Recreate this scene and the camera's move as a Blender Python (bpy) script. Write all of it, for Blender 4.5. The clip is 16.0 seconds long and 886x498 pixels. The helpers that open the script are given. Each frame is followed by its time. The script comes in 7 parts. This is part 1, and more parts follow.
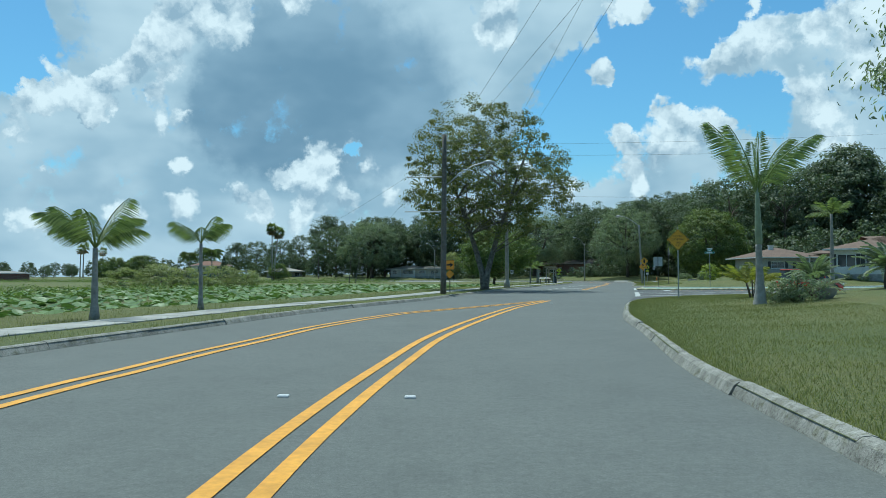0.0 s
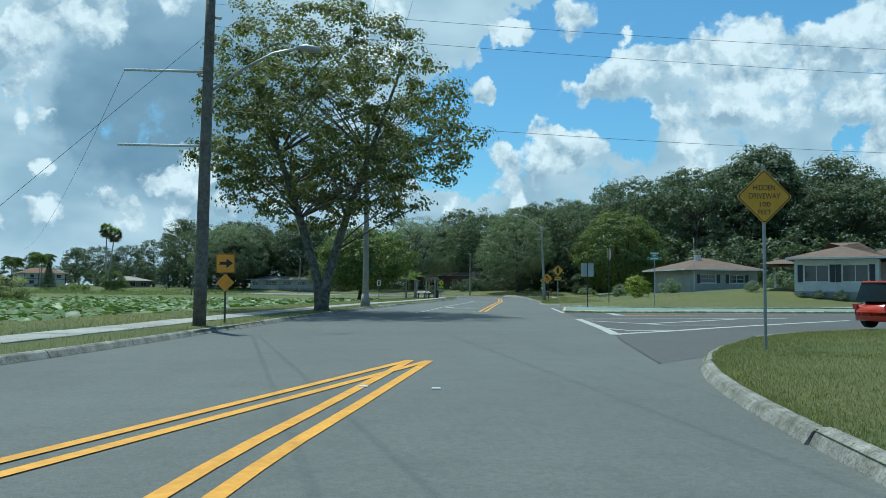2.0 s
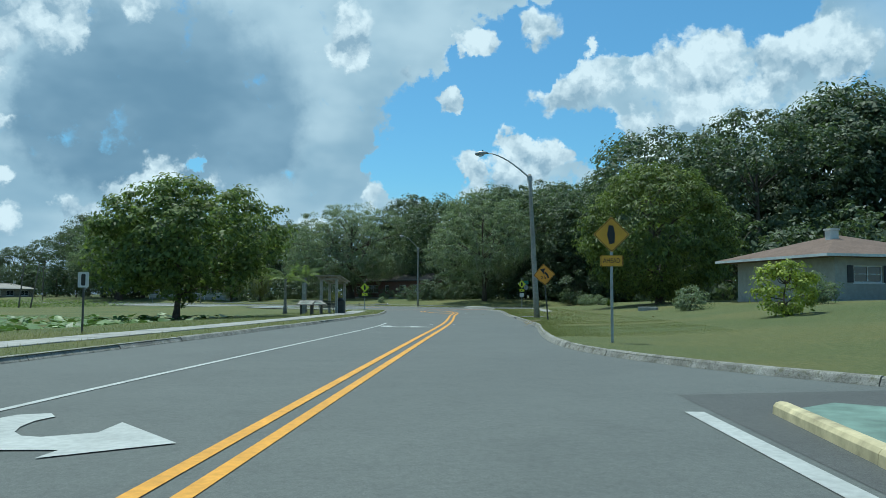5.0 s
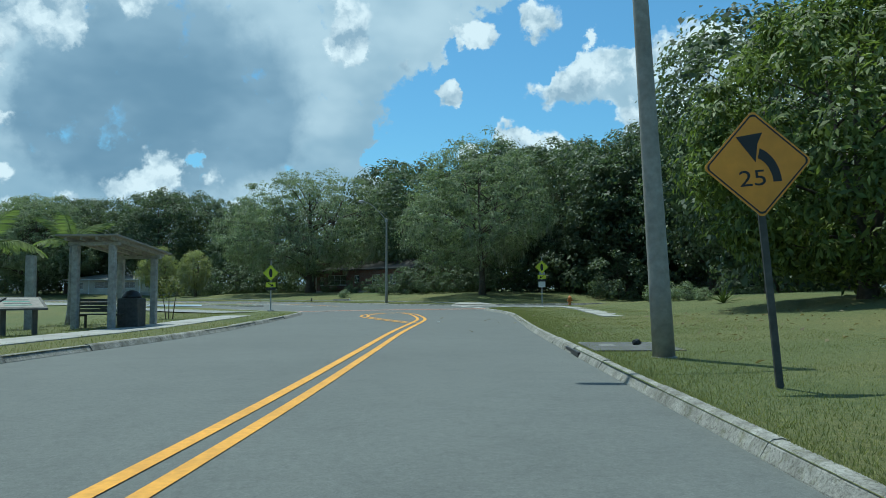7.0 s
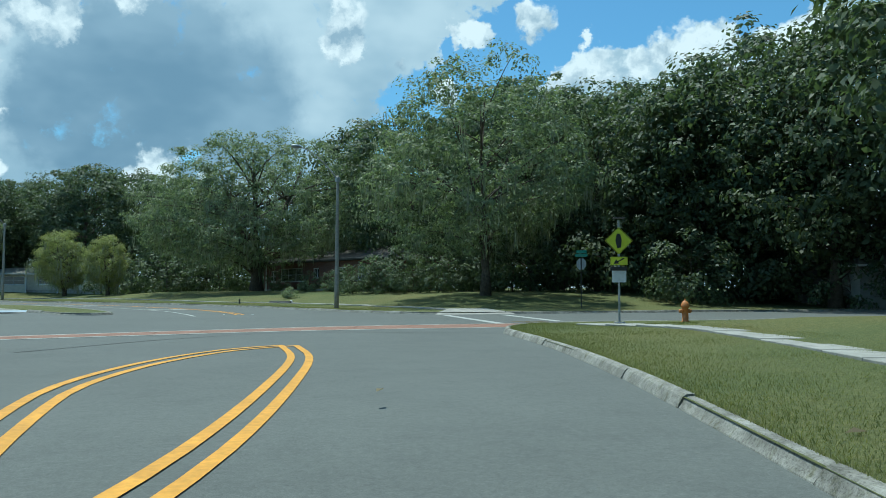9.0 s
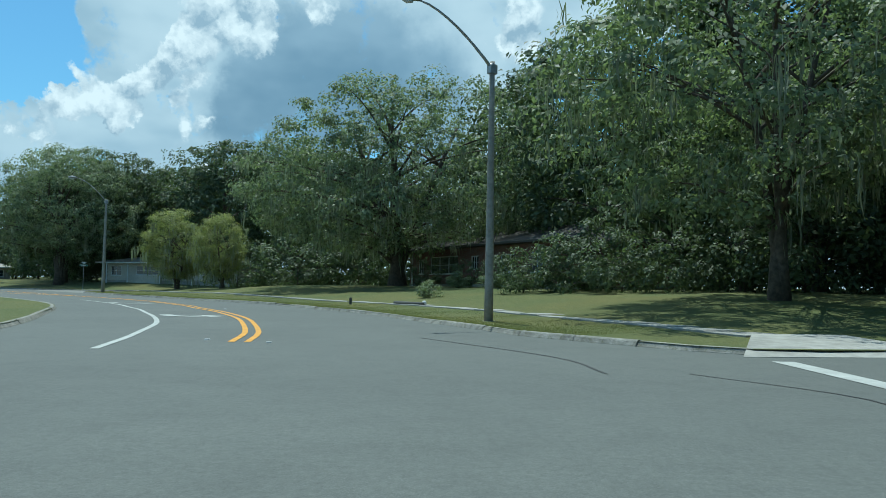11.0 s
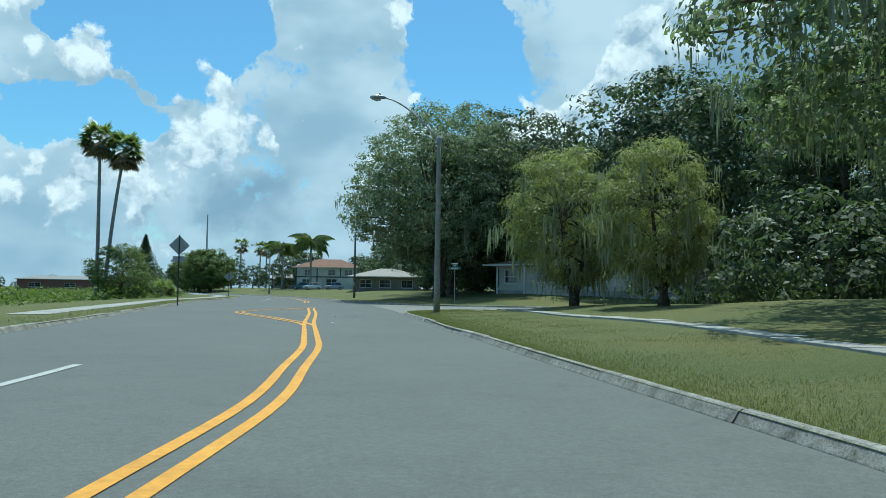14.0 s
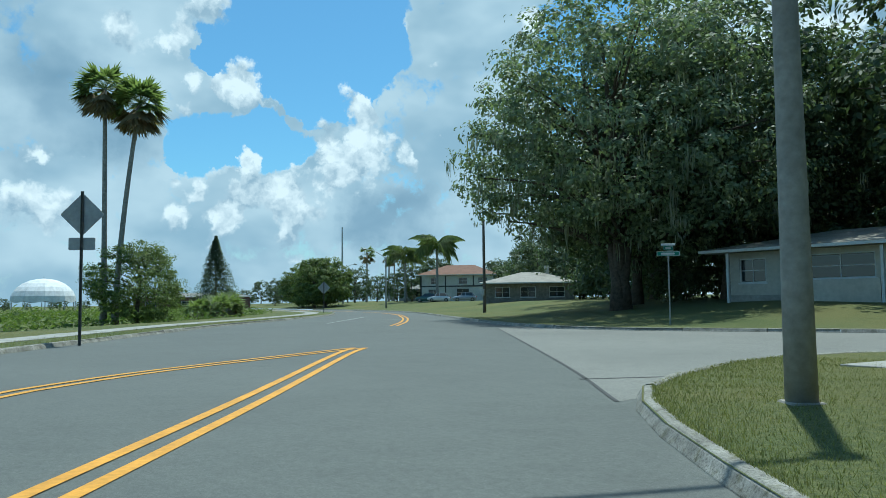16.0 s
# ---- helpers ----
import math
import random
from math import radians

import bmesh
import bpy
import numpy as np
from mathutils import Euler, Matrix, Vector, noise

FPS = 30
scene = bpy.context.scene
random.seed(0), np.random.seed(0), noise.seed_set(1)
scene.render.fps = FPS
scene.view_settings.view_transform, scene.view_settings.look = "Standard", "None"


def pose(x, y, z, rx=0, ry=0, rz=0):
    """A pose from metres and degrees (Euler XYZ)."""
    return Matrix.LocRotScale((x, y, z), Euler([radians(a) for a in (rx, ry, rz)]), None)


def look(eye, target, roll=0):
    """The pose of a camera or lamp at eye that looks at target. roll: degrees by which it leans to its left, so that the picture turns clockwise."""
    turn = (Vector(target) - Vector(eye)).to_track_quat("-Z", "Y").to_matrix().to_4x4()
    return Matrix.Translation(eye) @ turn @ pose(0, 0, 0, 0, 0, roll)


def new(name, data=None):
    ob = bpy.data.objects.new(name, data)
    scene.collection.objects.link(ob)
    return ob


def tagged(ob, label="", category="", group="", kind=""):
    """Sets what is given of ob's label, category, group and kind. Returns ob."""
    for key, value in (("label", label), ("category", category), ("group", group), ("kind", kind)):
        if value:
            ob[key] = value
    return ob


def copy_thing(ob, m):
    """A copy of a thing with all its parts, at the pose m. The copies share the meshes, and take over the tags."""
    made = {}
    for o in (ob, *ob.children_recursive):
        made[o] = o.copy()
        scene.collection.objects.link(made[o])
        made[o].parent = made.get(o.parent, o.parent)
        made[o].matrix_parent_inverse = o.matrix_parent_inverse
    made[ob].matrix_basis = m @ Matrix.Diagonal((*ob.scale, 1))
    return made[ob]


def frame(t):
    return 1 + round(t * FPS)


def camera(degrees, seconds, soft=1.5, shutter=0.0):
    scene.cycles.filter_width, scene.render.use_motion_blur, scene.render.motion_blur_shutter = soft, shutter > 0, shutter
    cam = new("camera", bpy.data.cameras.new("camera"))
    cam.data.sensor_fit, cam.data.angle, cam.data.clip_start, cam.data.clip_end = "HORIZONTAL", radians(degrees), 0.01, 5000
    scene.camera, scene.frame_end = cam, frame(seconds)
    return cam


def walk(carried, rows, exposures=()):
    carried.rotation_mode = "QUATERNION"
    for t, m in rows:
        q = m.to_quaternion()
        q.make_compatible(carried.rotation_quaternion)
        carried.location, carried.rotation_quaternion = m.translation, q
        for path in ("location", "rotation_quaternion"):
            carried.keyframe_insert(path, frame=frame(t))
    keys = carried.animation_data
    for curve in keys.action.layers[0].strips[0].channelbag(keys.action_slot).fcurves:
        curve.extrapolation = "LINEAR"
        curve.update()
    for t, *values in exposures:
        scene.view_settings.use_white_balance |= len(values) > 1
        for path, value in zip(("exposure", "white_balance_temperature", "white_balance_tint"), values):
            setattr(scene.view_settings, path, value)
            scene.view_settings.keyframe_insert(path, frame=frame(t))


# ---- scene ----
cam = camera(59.9, 16.0, soft=0.55)
PATH = [
    (0, -0.000, 0.000, 1.267, 0.020, 2.065, 0.176),
    (0.5, 0.457, 6.999, 1.246, -2.097, 2.300, -0.094),
    (1, 1.179, 13.848, 1.220, -4.559, 2.553, -0.378),
    (1.5, 2.226, 20.469, 1.209, -7.477, 2.835, -0.576),
    (2, 3.675, 26.534, 1.252, -8.834, 3.055, -0.474),
    (2.5, 5.302, 33.014, 1.227, -9.648, 3.381, -0.310),
    (3, 7.064, 39.775, 1.235, -10.315, 3.648, -0.148),
    (3.5, 8.923, 47.473, 1.264, -10.911, 3.833, -0.173),
    (4, 10.901, 55.147, 1.274, -11.096, 3.928, -0.245),
    (4.2, 11.708, 58.229, 1.281, -11.246, 3.906, -0.234),
    (6.3, 21.513, 94.851, 1.268, -11.159, 3.403, -0.186),
    (6.5, 22.356, 98.078, 1.254, -11.148, 3.370, -0.085),
    (7, 24.376, 106.064, 1.222, -11.214, 3.244, 0.175),
    (7.5, 25.934, 113.714, 1.249, -11.638, 3.210, 0.105),
    (8, 27.728, 121.116, 1.256, -11.844, 3.199, 0.012),
    (8.2, 28.427, 124.050, 1.255, -11.918, 3.176, -0.039),
    (10.3, 33.059, 150.501, 1.244, -6.702, 3.167, -1.356),
    (10.5, 33.169, 153.270, 1.269, -4.537, 3.060, -1.309),
    (11, 33.298, 160.111, 1.262, 1.339, 2.822, -1.014),
    (11.5, 32.632, 167.577, 1.253, 6.738, 2.601, -0.576),
    (12, 31.500, 174.769, 1.257, 12.183, 2.530, -0.340),
    (12.5, 29.490, 182.066, 1.228, 17.639, 2.611, -0.330),
    (13, 26.805, 188.999, 1.202, 23.264, 2.773, -0.517),
    (13.5, 23.817, 195.897, 1.246, 28.217, 2.976, -0.859),
    (14, 19.950, 202.842, 1.235, 33.373, 3.152, -0.737),
    (14.5, 15.550, 209.499, 1.220, 37.913, 3.384, -0.274),
    (15, 10.628, 215.760, 1.235, 41.595, 3.612, 0.242),
    (15.5, 5.688, 221.779, 1.264, 43.286, 3.755, 0.484),
    (16, 0.438, 227.763, 1.265, 43.877, 3.913, 0.668),
]
walk(cam, [(t, pose(x, y, z, 90 + pitch, roll, yaw)) for t, x, y, z, yaw, pitch, roll in PATH], [(0.0, -0.1, 5700.0, -5.0), (6.5, -0.14, 5700.0, -5.0), (8.0, -0.03, 5700.0, -6.0), (11.0, -0.03, 5700.0, -6.5), (14.5, 0.03, 5700.0, -6.0), (16.0, 0.0, 5700.0, -5.5)])

# ---------------------------------------------------------------- light
SUN_TO = Vector((-0.13, 0.30, 1.0)).normalized()
sun_data = bpy.data.lights.new("sun", "SUN")
sun_data.energy, sun_data.angle, sun_data.color = 4.6, radians(0.6), (1.0, 0.95, 0.87)
sun = new("sun", sun_data)
sun.matrix_world = look((0, 0, 60), Vector((0, 0, 60)) - SUN_TO)


# clouds and the blue gaps between them: bearing west of north, height above the horizon, radius, in degrees
CUMULUS_EAST = [(-19.8, 14.7, 1.9), (-22.3, 15.8, 2.1), (-26.0, 16.0, 2.3), (-29.9, 16.8, 2.5), (-32.9, 16.5, 2.5), (-36.1, 16.1, 2.5), (-38.8, 17.5, 2.5),
    (-39.8, 14.9, 2.1), (-37.7, 12.6, 1.7), (-34.2, 12.6, 2.9), (-29.4, 13.0, 2.9), (-25.5, 11.7, 2.1), (-27.4, 9.6, 1.7), (-23.2, 17.9, 0.9),
    (-16.9, 12.0, 1.3), (-18.1, 10.7, 1.7), (-13.1, 10.0, 1.2), (-13.1, 8.3, 1.7), (-16.0, 9.1, 2.5), (-19.4, 9.5, 1.3), (-13.9, 6.6, 1.3),
    (-9.7, 5.8, 1.1), (-39.6, 10.6, 2.1), (-39.2, 8.1, 2.1)]
CUMULUS_NORTH = [(-5.9, 7.9, 1.3), (-3.4, 5.5, 1.5), (-0.9, 5.3, 1.5), (-13.1, 19.7, 2.1), (-17.8, 20.1, 1.9), (-12.7, 14.1, 0.8), (22.5, 14.7, 1.5),
    (25.1, 12.5, 1.8), (27.9, 11.5, 1.5), (21.2, 12.1, 1.2), (19.7, 17.2, 2.2), (16.7, 18.2, 2.2), (20.9, 16.3, 1.5), (24.8, 10.7, 0.8),
    (9.8, 9.5, 1.8), (12.2, 8.2, 1.5), (7.7, 9.2, 1.1), (14.6, 6.2, 1.3), (9.4, 6.7, 2.4), (14.2, 4.7, 1.5), (11.0, 4.2, 1.9), (6.9, 5.0, 1.5),
    (18.1, 7.6, 1.0), (27.8, 7.2, 0.9), (5.6, 8.4, 1.3), (-2.8, 18.1, 1.7), (-8.7, 16.3, 1.0), (-11.6, 14.2, 1.3), (-12.9, 18.8, 1.5),
    (18.1, 4.9, 1.5), (21.8, 4.4, 1.5), (25.4, 3.5, 1.7), (28.4, 3.4, 1.7), (3.5, 5.9, 1.3)]
CUMULUS_BEND = [(26.8, 13.5, 1.5), (28.8, 11.4, 1.3), (30.4, 9.7, 1.7), (21.8, 15.9, 1.3), (23.3, 14.3, 1.5), (19.9, 15.0, 1.5), (20.2, 13.0, 1.3),
    (24.6, 12.6, 1.5), (23.9, 11.2, 0.8), (20.1, 10.3, 1.3), (18.2, 10.9, 1.0), (19.6, 18.8, 1.9), (15.7, 19.2, 2.4), (11.2, 20.0, 1.9),
    (-3.3, 19.3, 2.4), (-4.6, 17.7, 1.3), (35.4, 14.0, 1.0), (36.8, 19.5, 1.2), (39.0, 8.2, 1.1)]
CUMULUS_WEST = [(50.3, 14.8, 1.5), (53.2, 13.5, 1.3), (49.0, 14.0, 1.2), (50.7, 12.3, 1.9), (53.2, 11.4, 1.3), (47.7, 11.9, 1.5), (49.9, 9.8, 2.5),
    (46.5, 10.3, 1.0), (52.4, 8.6, 2.1), (55.7, 8.5, 1.8), (58.1, 10.1, 1.2), (58.1, 8.1, 1.6), (59.6, 6.8, 1.6), (54.8, 6.5, 1.9),
    (58.5, 15.6, 1.9), (56.5, 14.6, 1.3), (60.1, 15.9, 1.0), (61.7, 20.4, 1.9), (63.3, 18.4, 1.4), (62.5, 15.8, 1.3), (63.2, 13.8, 0.9),
    (63.9, 9.1, 1.1), (62.0, 8.4, 1.1), (63.1, 6.3, 1.8), (59.6, 4.8, 1.9), (55.7, 4.8, 1.5), (73.0, 6.7, 1.9), (71.0, 5.7, 1.9),
    (72.1, 10.1, 1.3), (69.3, 9.9, 1.0), (43.8, 17.2, 0.8), (41.3, 17.9, 0.8), (43.5, 12.7, 0.9), (36.1, 20.5, 1.1), (53.6, 3.2, 1.9),
    (67.0, 18.3, 1.7)]
GREY_CLOUDS = [(9.4, 14.8, 5.5), (6.1, 13.7, 4.6), (12.7, 11.9, 3.8), (5.2, 11.3, 2.9), (9.4, 11.6, 3.4), (15.8, 10.9, 2.5), (28.1, 6.0, 2.1), (23.3,
    6.3, 1.7), (12.7, 15.4, 2.9), (8.2, 14.4, 5.5), (4.3, 14.0, 4.2), (11.8, 13.4, 3.8), (1.1, 11.8, 2.5), (8.1, 12.1, 3.8), (15.3, 12.6, 2.5), (1.9,
    10.5, 2.5), (11.5, 15.7, 2.5), (14.7, 13.1, 2.1), (7.4, 17.5, 2.5), (48.0, 5.7, 2.5), (44.1, 6.3, 2.1), (51.6, 4.0, 1.5), (72.2, 16.9, 4.2),
    (68.0, 13.0, 2.9), (72.1, 13.4, 2.9), (48.2, 6.1, 2.1), (49.9, 5.7, 1.7), (73.0, 8.9, 1.5), (45.6, 9.0, 1.7), (67.2, 11.2, 1.9)]
GAPS_EAST = [(-22.0, 19.7, 2.1), (-26.8, 20.1, 2.5), (-31.5, 20.0, 2.1), (-35.1, 19.5, 2.1), (-14.4, 15.7, 3.4), (-17.3, 16.4, 2.5), (-11.0, 11.2,
    3.8), (-8.4, 9.6, 2.1), (-13.9, 12.4, 2.1), (-19.4, 11.9, 2.1), (-22.3, 11.4, 2.1), (-39.4, 14.6, 1.1), (-38.0, 9.9, 1.1), (-19.5, 18.3, 1.7),
    (-25.6, 18.7, 1.5), (-12.2, 14.5, 1.7), (-15.6, 16.7, 3.4), (-18.4, 18.7, 2.5), (-10.7, 12.3, 2.5), (-9.1, 9.9, 2.1), (-22.0, 11.6, 1.5)]
GAPS_NORTH = [(-15.3, 16.8, 2.5), (-18.7, 18.7, 2.5), (-9.8, 12.0, 2.3), (-12.3, 12.8, 2.1), (-16.6, 15.2, 2.1), (-22.9, 18.9, 2.1), (-27.0, 18.6,
    1.7), (6.9, 10.1, 0.9), (30.3, 15.1, 3.2), (30.7, 17.2, 2.9), (30.8, 12.6, 1.5), (32.5, 17.7, 3.2), (30.3, 15.0, 2.1), (33.3, 13.7, 2.1), (34.6,
    18.4, 1.7), (32.1, 20.1, 2.5)]
GAPS_WEST = [(55.7, 19.3, 3.8), (51.5, 19.1, 3.4), (58.5, 19.1, 2.5), (50.7, 16.4, 2.3), (54.0, 15.9, 1.9), (60.9, 17.4, 0.9), (61.6, 11.2, 1.9),
    (59.7, 12.0, 1.7), (57.3, 12.7, 1.5), (49.0, 20.3, 1.9), (58.1, 10.9, 1.5), (63.5, 11.4, 1.1), (56.5, 12.2, 1.3), (49.0, 16.8, 1.7), (52.7, 17.1,
    2.5), (49.1, 17.9, 2.1), (54.4, 13.9, 0.9), (55.3, 11.3, 1.5)]


def make_world():
    w = bpy.data.worlds.new("sky")
    scene.world = w
    w.use_nodes = True
    nt = w.node_tree
    nt.nodes.clear()

    def node(kind, op=None, **kw):
        n = nt.nodes.new(kind)
        if op:
            n.operation = op
        return n

    def put(sock, v):
        if isinstance(v, (int, float, tuple)):
            sock.default_value = v
        else:
            nt.links.new(v, sock)

    def math_(op, a, b=0.0, c=0.0, clamp=False):
        n = node("ShaderNodeMath", op)
        n.use_clamp = clamp
        for s, v in zip(n.inputs, (a, b, c)):
            put(s, v)
        return n.outputs[0]

    def vec(op, a, b, c=None):
        n = node("ShaderNodeVectorMath", op)
        put(n.inputs[0], a)
        put(n.inputs[1], b)
        if c is not None:
            put(n.inputs[2], c)
        return n.outputs[1] if op == "DISTANCE" else n.outputs[0]

    def noise_(v, scale, detail, rough=0.55):
        n = node("ShaderNodeTexNoise")
        nt.links.new(v, n.inputs["Vector"])
        n.inputs["Scale"].default_value, n.inputs["Detail"].default_value, n.inputs["Roughness"].default_value = scale, detail, rough
        return n

    def step(x, lo, hi):
        n = node("ShaderNodeMapRange")
        n.interpolation_type = "SMOOTHSTEP"
        put(n.inputs[0], x)
        n.inputs[1].default_value, n.inputs[2].default_value = lo, hi
        return n.outputs[0]

    def mix(f, a, b):
        n = nt.nodes.new("ShaderNodeMix")
        n.data_type = "RGBA"
        put(n.inputs[0], f)
        for s, v in ((n.inputs[6], a), (n.inputs[7], b)):
            put(s, (*v, 1) if isinstance(v, tuple) else v)
        return n.outputs[2]

    out = node("ShaderNodeOutputWorld")
    bg = node("ShaderNodeBackground")
    sky = node("ShaderNodeTexSky")
    sky.sky_type, sky.sun_disc = "NISHITA", False
    sky.sun_elevation = math.asin(SUN_TO.z)
    sky.sun_rotation = math.atan2(SUN_TO.x, SUN_TO.y)
    sky.ozone_density = 2.0
    bg.inputs["Strength"].default_value = 0.109
    d = node("ShaderNodeTexCoord").outputs["Generated"]
    n1 = noise_(d, 10.0, 6.0, 0.55)
    n2 = noise_(d, 42.0, 6.0, 0.62)
    shift = vec("MULTIPLY_ADD", n1.outputs["Color"], (0.11, 0.11, 0.09), (-0.055, -0.055, -0.045))
    shift2 = vec("MULTIPLY_ADD", n2.outputs["Color"], (0.035, 0.035, 0.03), (-0.0175, -0.0175, -0.015))
    p = vec("ADD", vec("ADD", d, shift), shift2)

    def heads(v):
        """Rounded cauliflower heads: cells within cells."""
        n = node("ShaderNodeTexVoronoi")
        n.feature = "SMOOTH_F1"
        nt.links.new(v, n.inputs["Vector"])
        for k, val in (("Scale", 15.0), ("Detail", 3.0), ("Roughness", 0.55), ("Lacunarity", 2.1), ("Smoothness", 0.35)):
            n.inputs[k].default_value = val
        return math_("MULTIPLY_ADD", n.outputs["Distance"], -1.2, 1.0)

    bump = heads(vec("ADD", d, shift2))
    bump_up = heads(vec("ADD", vec("ADD", d, shift2), (0.004, -0.006, 0.016)))

    def density(blobs, v, grow, high=None):
        """How thick the clouds are along v and, with high, how far up in its cloud each part lies."""
        total, lift = None, None
        for az, el, r in blobs:
            a, e = radians(az), radians(el)
            c = (-math.sin(a) * math.cos(e), math.cos(a) * math.cos(e), math.sin(e))
            k = math_("MULTIPLY_ADD", vec("DISTANCE", v, c), -1.0 / radians(r * grow), 1.0, True)
            total = k if total is None else math_("ADD", total, k)
            if high is not None:
                up = math_("MULTIPLY_ADD", high, 1.0 / radians(r), -c[2] / radians(r))
                lift = math_("MULTIPLY", k, up) if lift is None else math_("MULTIPLY_ADD", k, up, lift)
        return total, lift

    sep = node("ShaderNodeSeparateXYZ")
    nt.links.new(d, sep.inputs[0])
    psep = node("ShaderNodeSeparateXYZ")
    nt.links.new(p, psep.inputs[0])
    white, lift = density(CUMULUS_EAST + CUMULUS_NORTH + CUMULUS_BEND + CUMULUS_WEST, p, 1.3, psep.outputs[2])
    grey, _ = density(GREY_CLOUDS, p, 1.9)
    gap, _ = density(GAPS_EAST + GAPS_NORTH + GAPS_WEST, p, 1.4)
    rest = step(noise_(vec("MULTIPLY", d, (1.0, 1.0, 2.2)), 2.6, 8.0).outputs["Fac"], 0.56, 0.66)
    # the clouds named above fill the north; elsewhere and overhead the sky is broken cloud of the same kind
    ahead = math_("ADD", math_("MULTIPLY", sep.outputs[1], 0.93), math_("MULTIPLY", sep.outputs[0], -0.37))
    sector = step(math_("MULTIPLY_ADD", sep.outputs[2], -0.8, ahead), 0.08, 0.24)
    other = math_("MULTIPLY", rest, math_("SUBTRACT", 1.0, sector))
    # relief of the cumulus heads, lit from above
    n3 = noise_(d, 17.0, 7.0, 0.56).outputs["Fac"]
    n4 = noise_(vec("ADD", d, (0.003, -0.003, -0.012)), 17.0, 7.0, 0.56).outputs["Fac"]
    n5 = noise_(vec("MULTIPLY", d, (1.0, 1.0, 1.8)), 7.0, 3.5, 0.5).outputs["Fac"]
    high = math_("DIVIDE", lift, math_("ADD", white, 0.05))
    relief = math_("ADD", math_("MULTIPLY_ADD", math_("SUBTRACT", bump, bump_up), 1.35, math_("MULTIPLY_ADD", high, 0.42, 0.62)), math_("MULTIPLY", math_("SUBTRACT", n4, n3), 1.4), True)
    lit = mix(relief, (3.3, 4.4, 5.4), (7.8, 8.4, 8.8))
    dull = mix(step(n5, 0.32, 0.68), (1.8, 2.9, 4.0), (2.9, 4.1, 5.2))
    haze = step(sep.outputs[2], 0.16, -0.01)
    blue = nt.nodes.new("ShaderNodeMix")
    blue.data_type, blue.blend_type = "RGBA", "MULTIPLY"
    blue.inputs[0].default_value = 1.0
    nt.links.new(sky.outputs[0], blue.inputs[6])
    blue.inputs[7].default_value = (0.75, 1.15, 1.25, 1)
    col = mix(math_("MULTIPLY", haze, 0.75), blue.outputs[2], (5.0, 6.2, 6.8))
    veil = mix(step(n5, 0.3, 0.7), (3.0, 4.3, 5.4), (5.3, 6.4, 7.2))
    cloud = mix(step(grey, 0.3, 2.2), veil, dull)
    hole = math_("MULTIPLY_ADD", bump, -0.28, math_("MULTIPLY_ADD", n2.outputs["Fac"], 0.42, gap))
    cover = math_("MULTIPLY", math_("SUBTRACT", 1.0, step(hole, 0.36, 0.54)), sector)
    # clouds whiten towards their ragged rims against the blue
    rim = math_("MULTIPLY", step(gap, 0.04, 0.34), 0.6)
    cloud = mix(rim, cloud, lit)
    col = mix(cover, col, cloud)
    edge = math_("MULTIPLY_ADD", bump, 0.42, math_("MULTIPLY_ADD", n2.outputs["Fac"], 0.30, white))
    # heads stand sharp against the blue and melt into the veil
    crisp = math_("MULTIPLY", step(edge, 0.46, 0.72), math_("SUBTRACT", 1.0, cover))
    melt = math_("MULTIPLY", step(edge, 0.46, 0.82), cover)
    col = mix(math_("MULTIPLY", math_("ADD", crisp, melt), sector), col, lit)
    col = mix(other, col, lit)
    nt.links.new(col, bg.inputs["Color"])
    nt.links.new(bg.outputs[0], out.inputs["Surface"])


make_world()


# ---------------------------------------------------------------- materials
class Mat:
    """A small builder of node materials."""

    def __init__(self, name, rough=0.8, metal=0.0):
        self.m = bpy.data.materials.new(name)
        self.m.use_nodes = True
        self.nt = self.m.node_tree
        self.b = self.nt.nodes["Principled BSDF"]
        self.b.inputs["Roughness"].default_value = rough
        self.b.inputs["Metallic"].default_value = metal

    def node(self, kind, **kw):
        n = self.nt.nodes.new(kind)
        for k, v in kw.items():
            n.inputs[k.replace("_", " ")].default_value = v
        return n

    def link(self, a, b):
        self.nt.links.new(a, b)

    def coords(self):
        return self.node("ShaderNodeNewGeometry").outputs["Position"]

    def noise(self, scale, detail=4.0, rough=0.6, vec=None):
        n = self.node("ShaderNodeTexNoise", Scale=scale, Detail=detail, Roughness=rough)
        self.link(vec or self.coords(), n.inputs["Vector"])
        return n.outputs["Fac"]

    def ramp(self, fac, stops):
        r = self.nt.nodes.new("ShaderNodeValToRGB")
        els = r.color_ramp.elements
        while len(els) < len(stops):
            els.new(0.5)
        for e, (p, c) in zip(els, stops):
            e.position, e.color = p, (*c, 1)
        self.link(fac, r.inputs["Fac"])
        return r.outputs["Color"]

    def mix(self, fac, a, b, mode="MIX"):
        n = self.nt.nodes.new("ShaderNodeMix")
        n.data_type, n.blend_type = "RGBA", mode
        for sock, v in ((n.inputs[0], fac), (n.inputs[6], a), (n.inputs[7], b)):
            if isinstance(v, (int, float)):
                sock.default_value = v
            elif isinstance(v, tuple):
                sock.default_value = (*v, 1)
            else:
                self.link(v, sock)
        return n.outputs[2]

    def color(self, c):
        if isinstance(c, tuple):
            self.b.inputs["Base Color"].default_value = (*c, 1)
        else:
            self.link(c, self.b.inputs["Base Color"])
        return self

    def bump(self, fac, strength=0.3, dist=0.02):
        n = self.node("ShaderNodeBump", Strength=strength, Distance=dist)
        self.link(fac, n.inputs["Height"])
        self.link(n.outputs[0], self.b.inputs["Normal"])
        return self


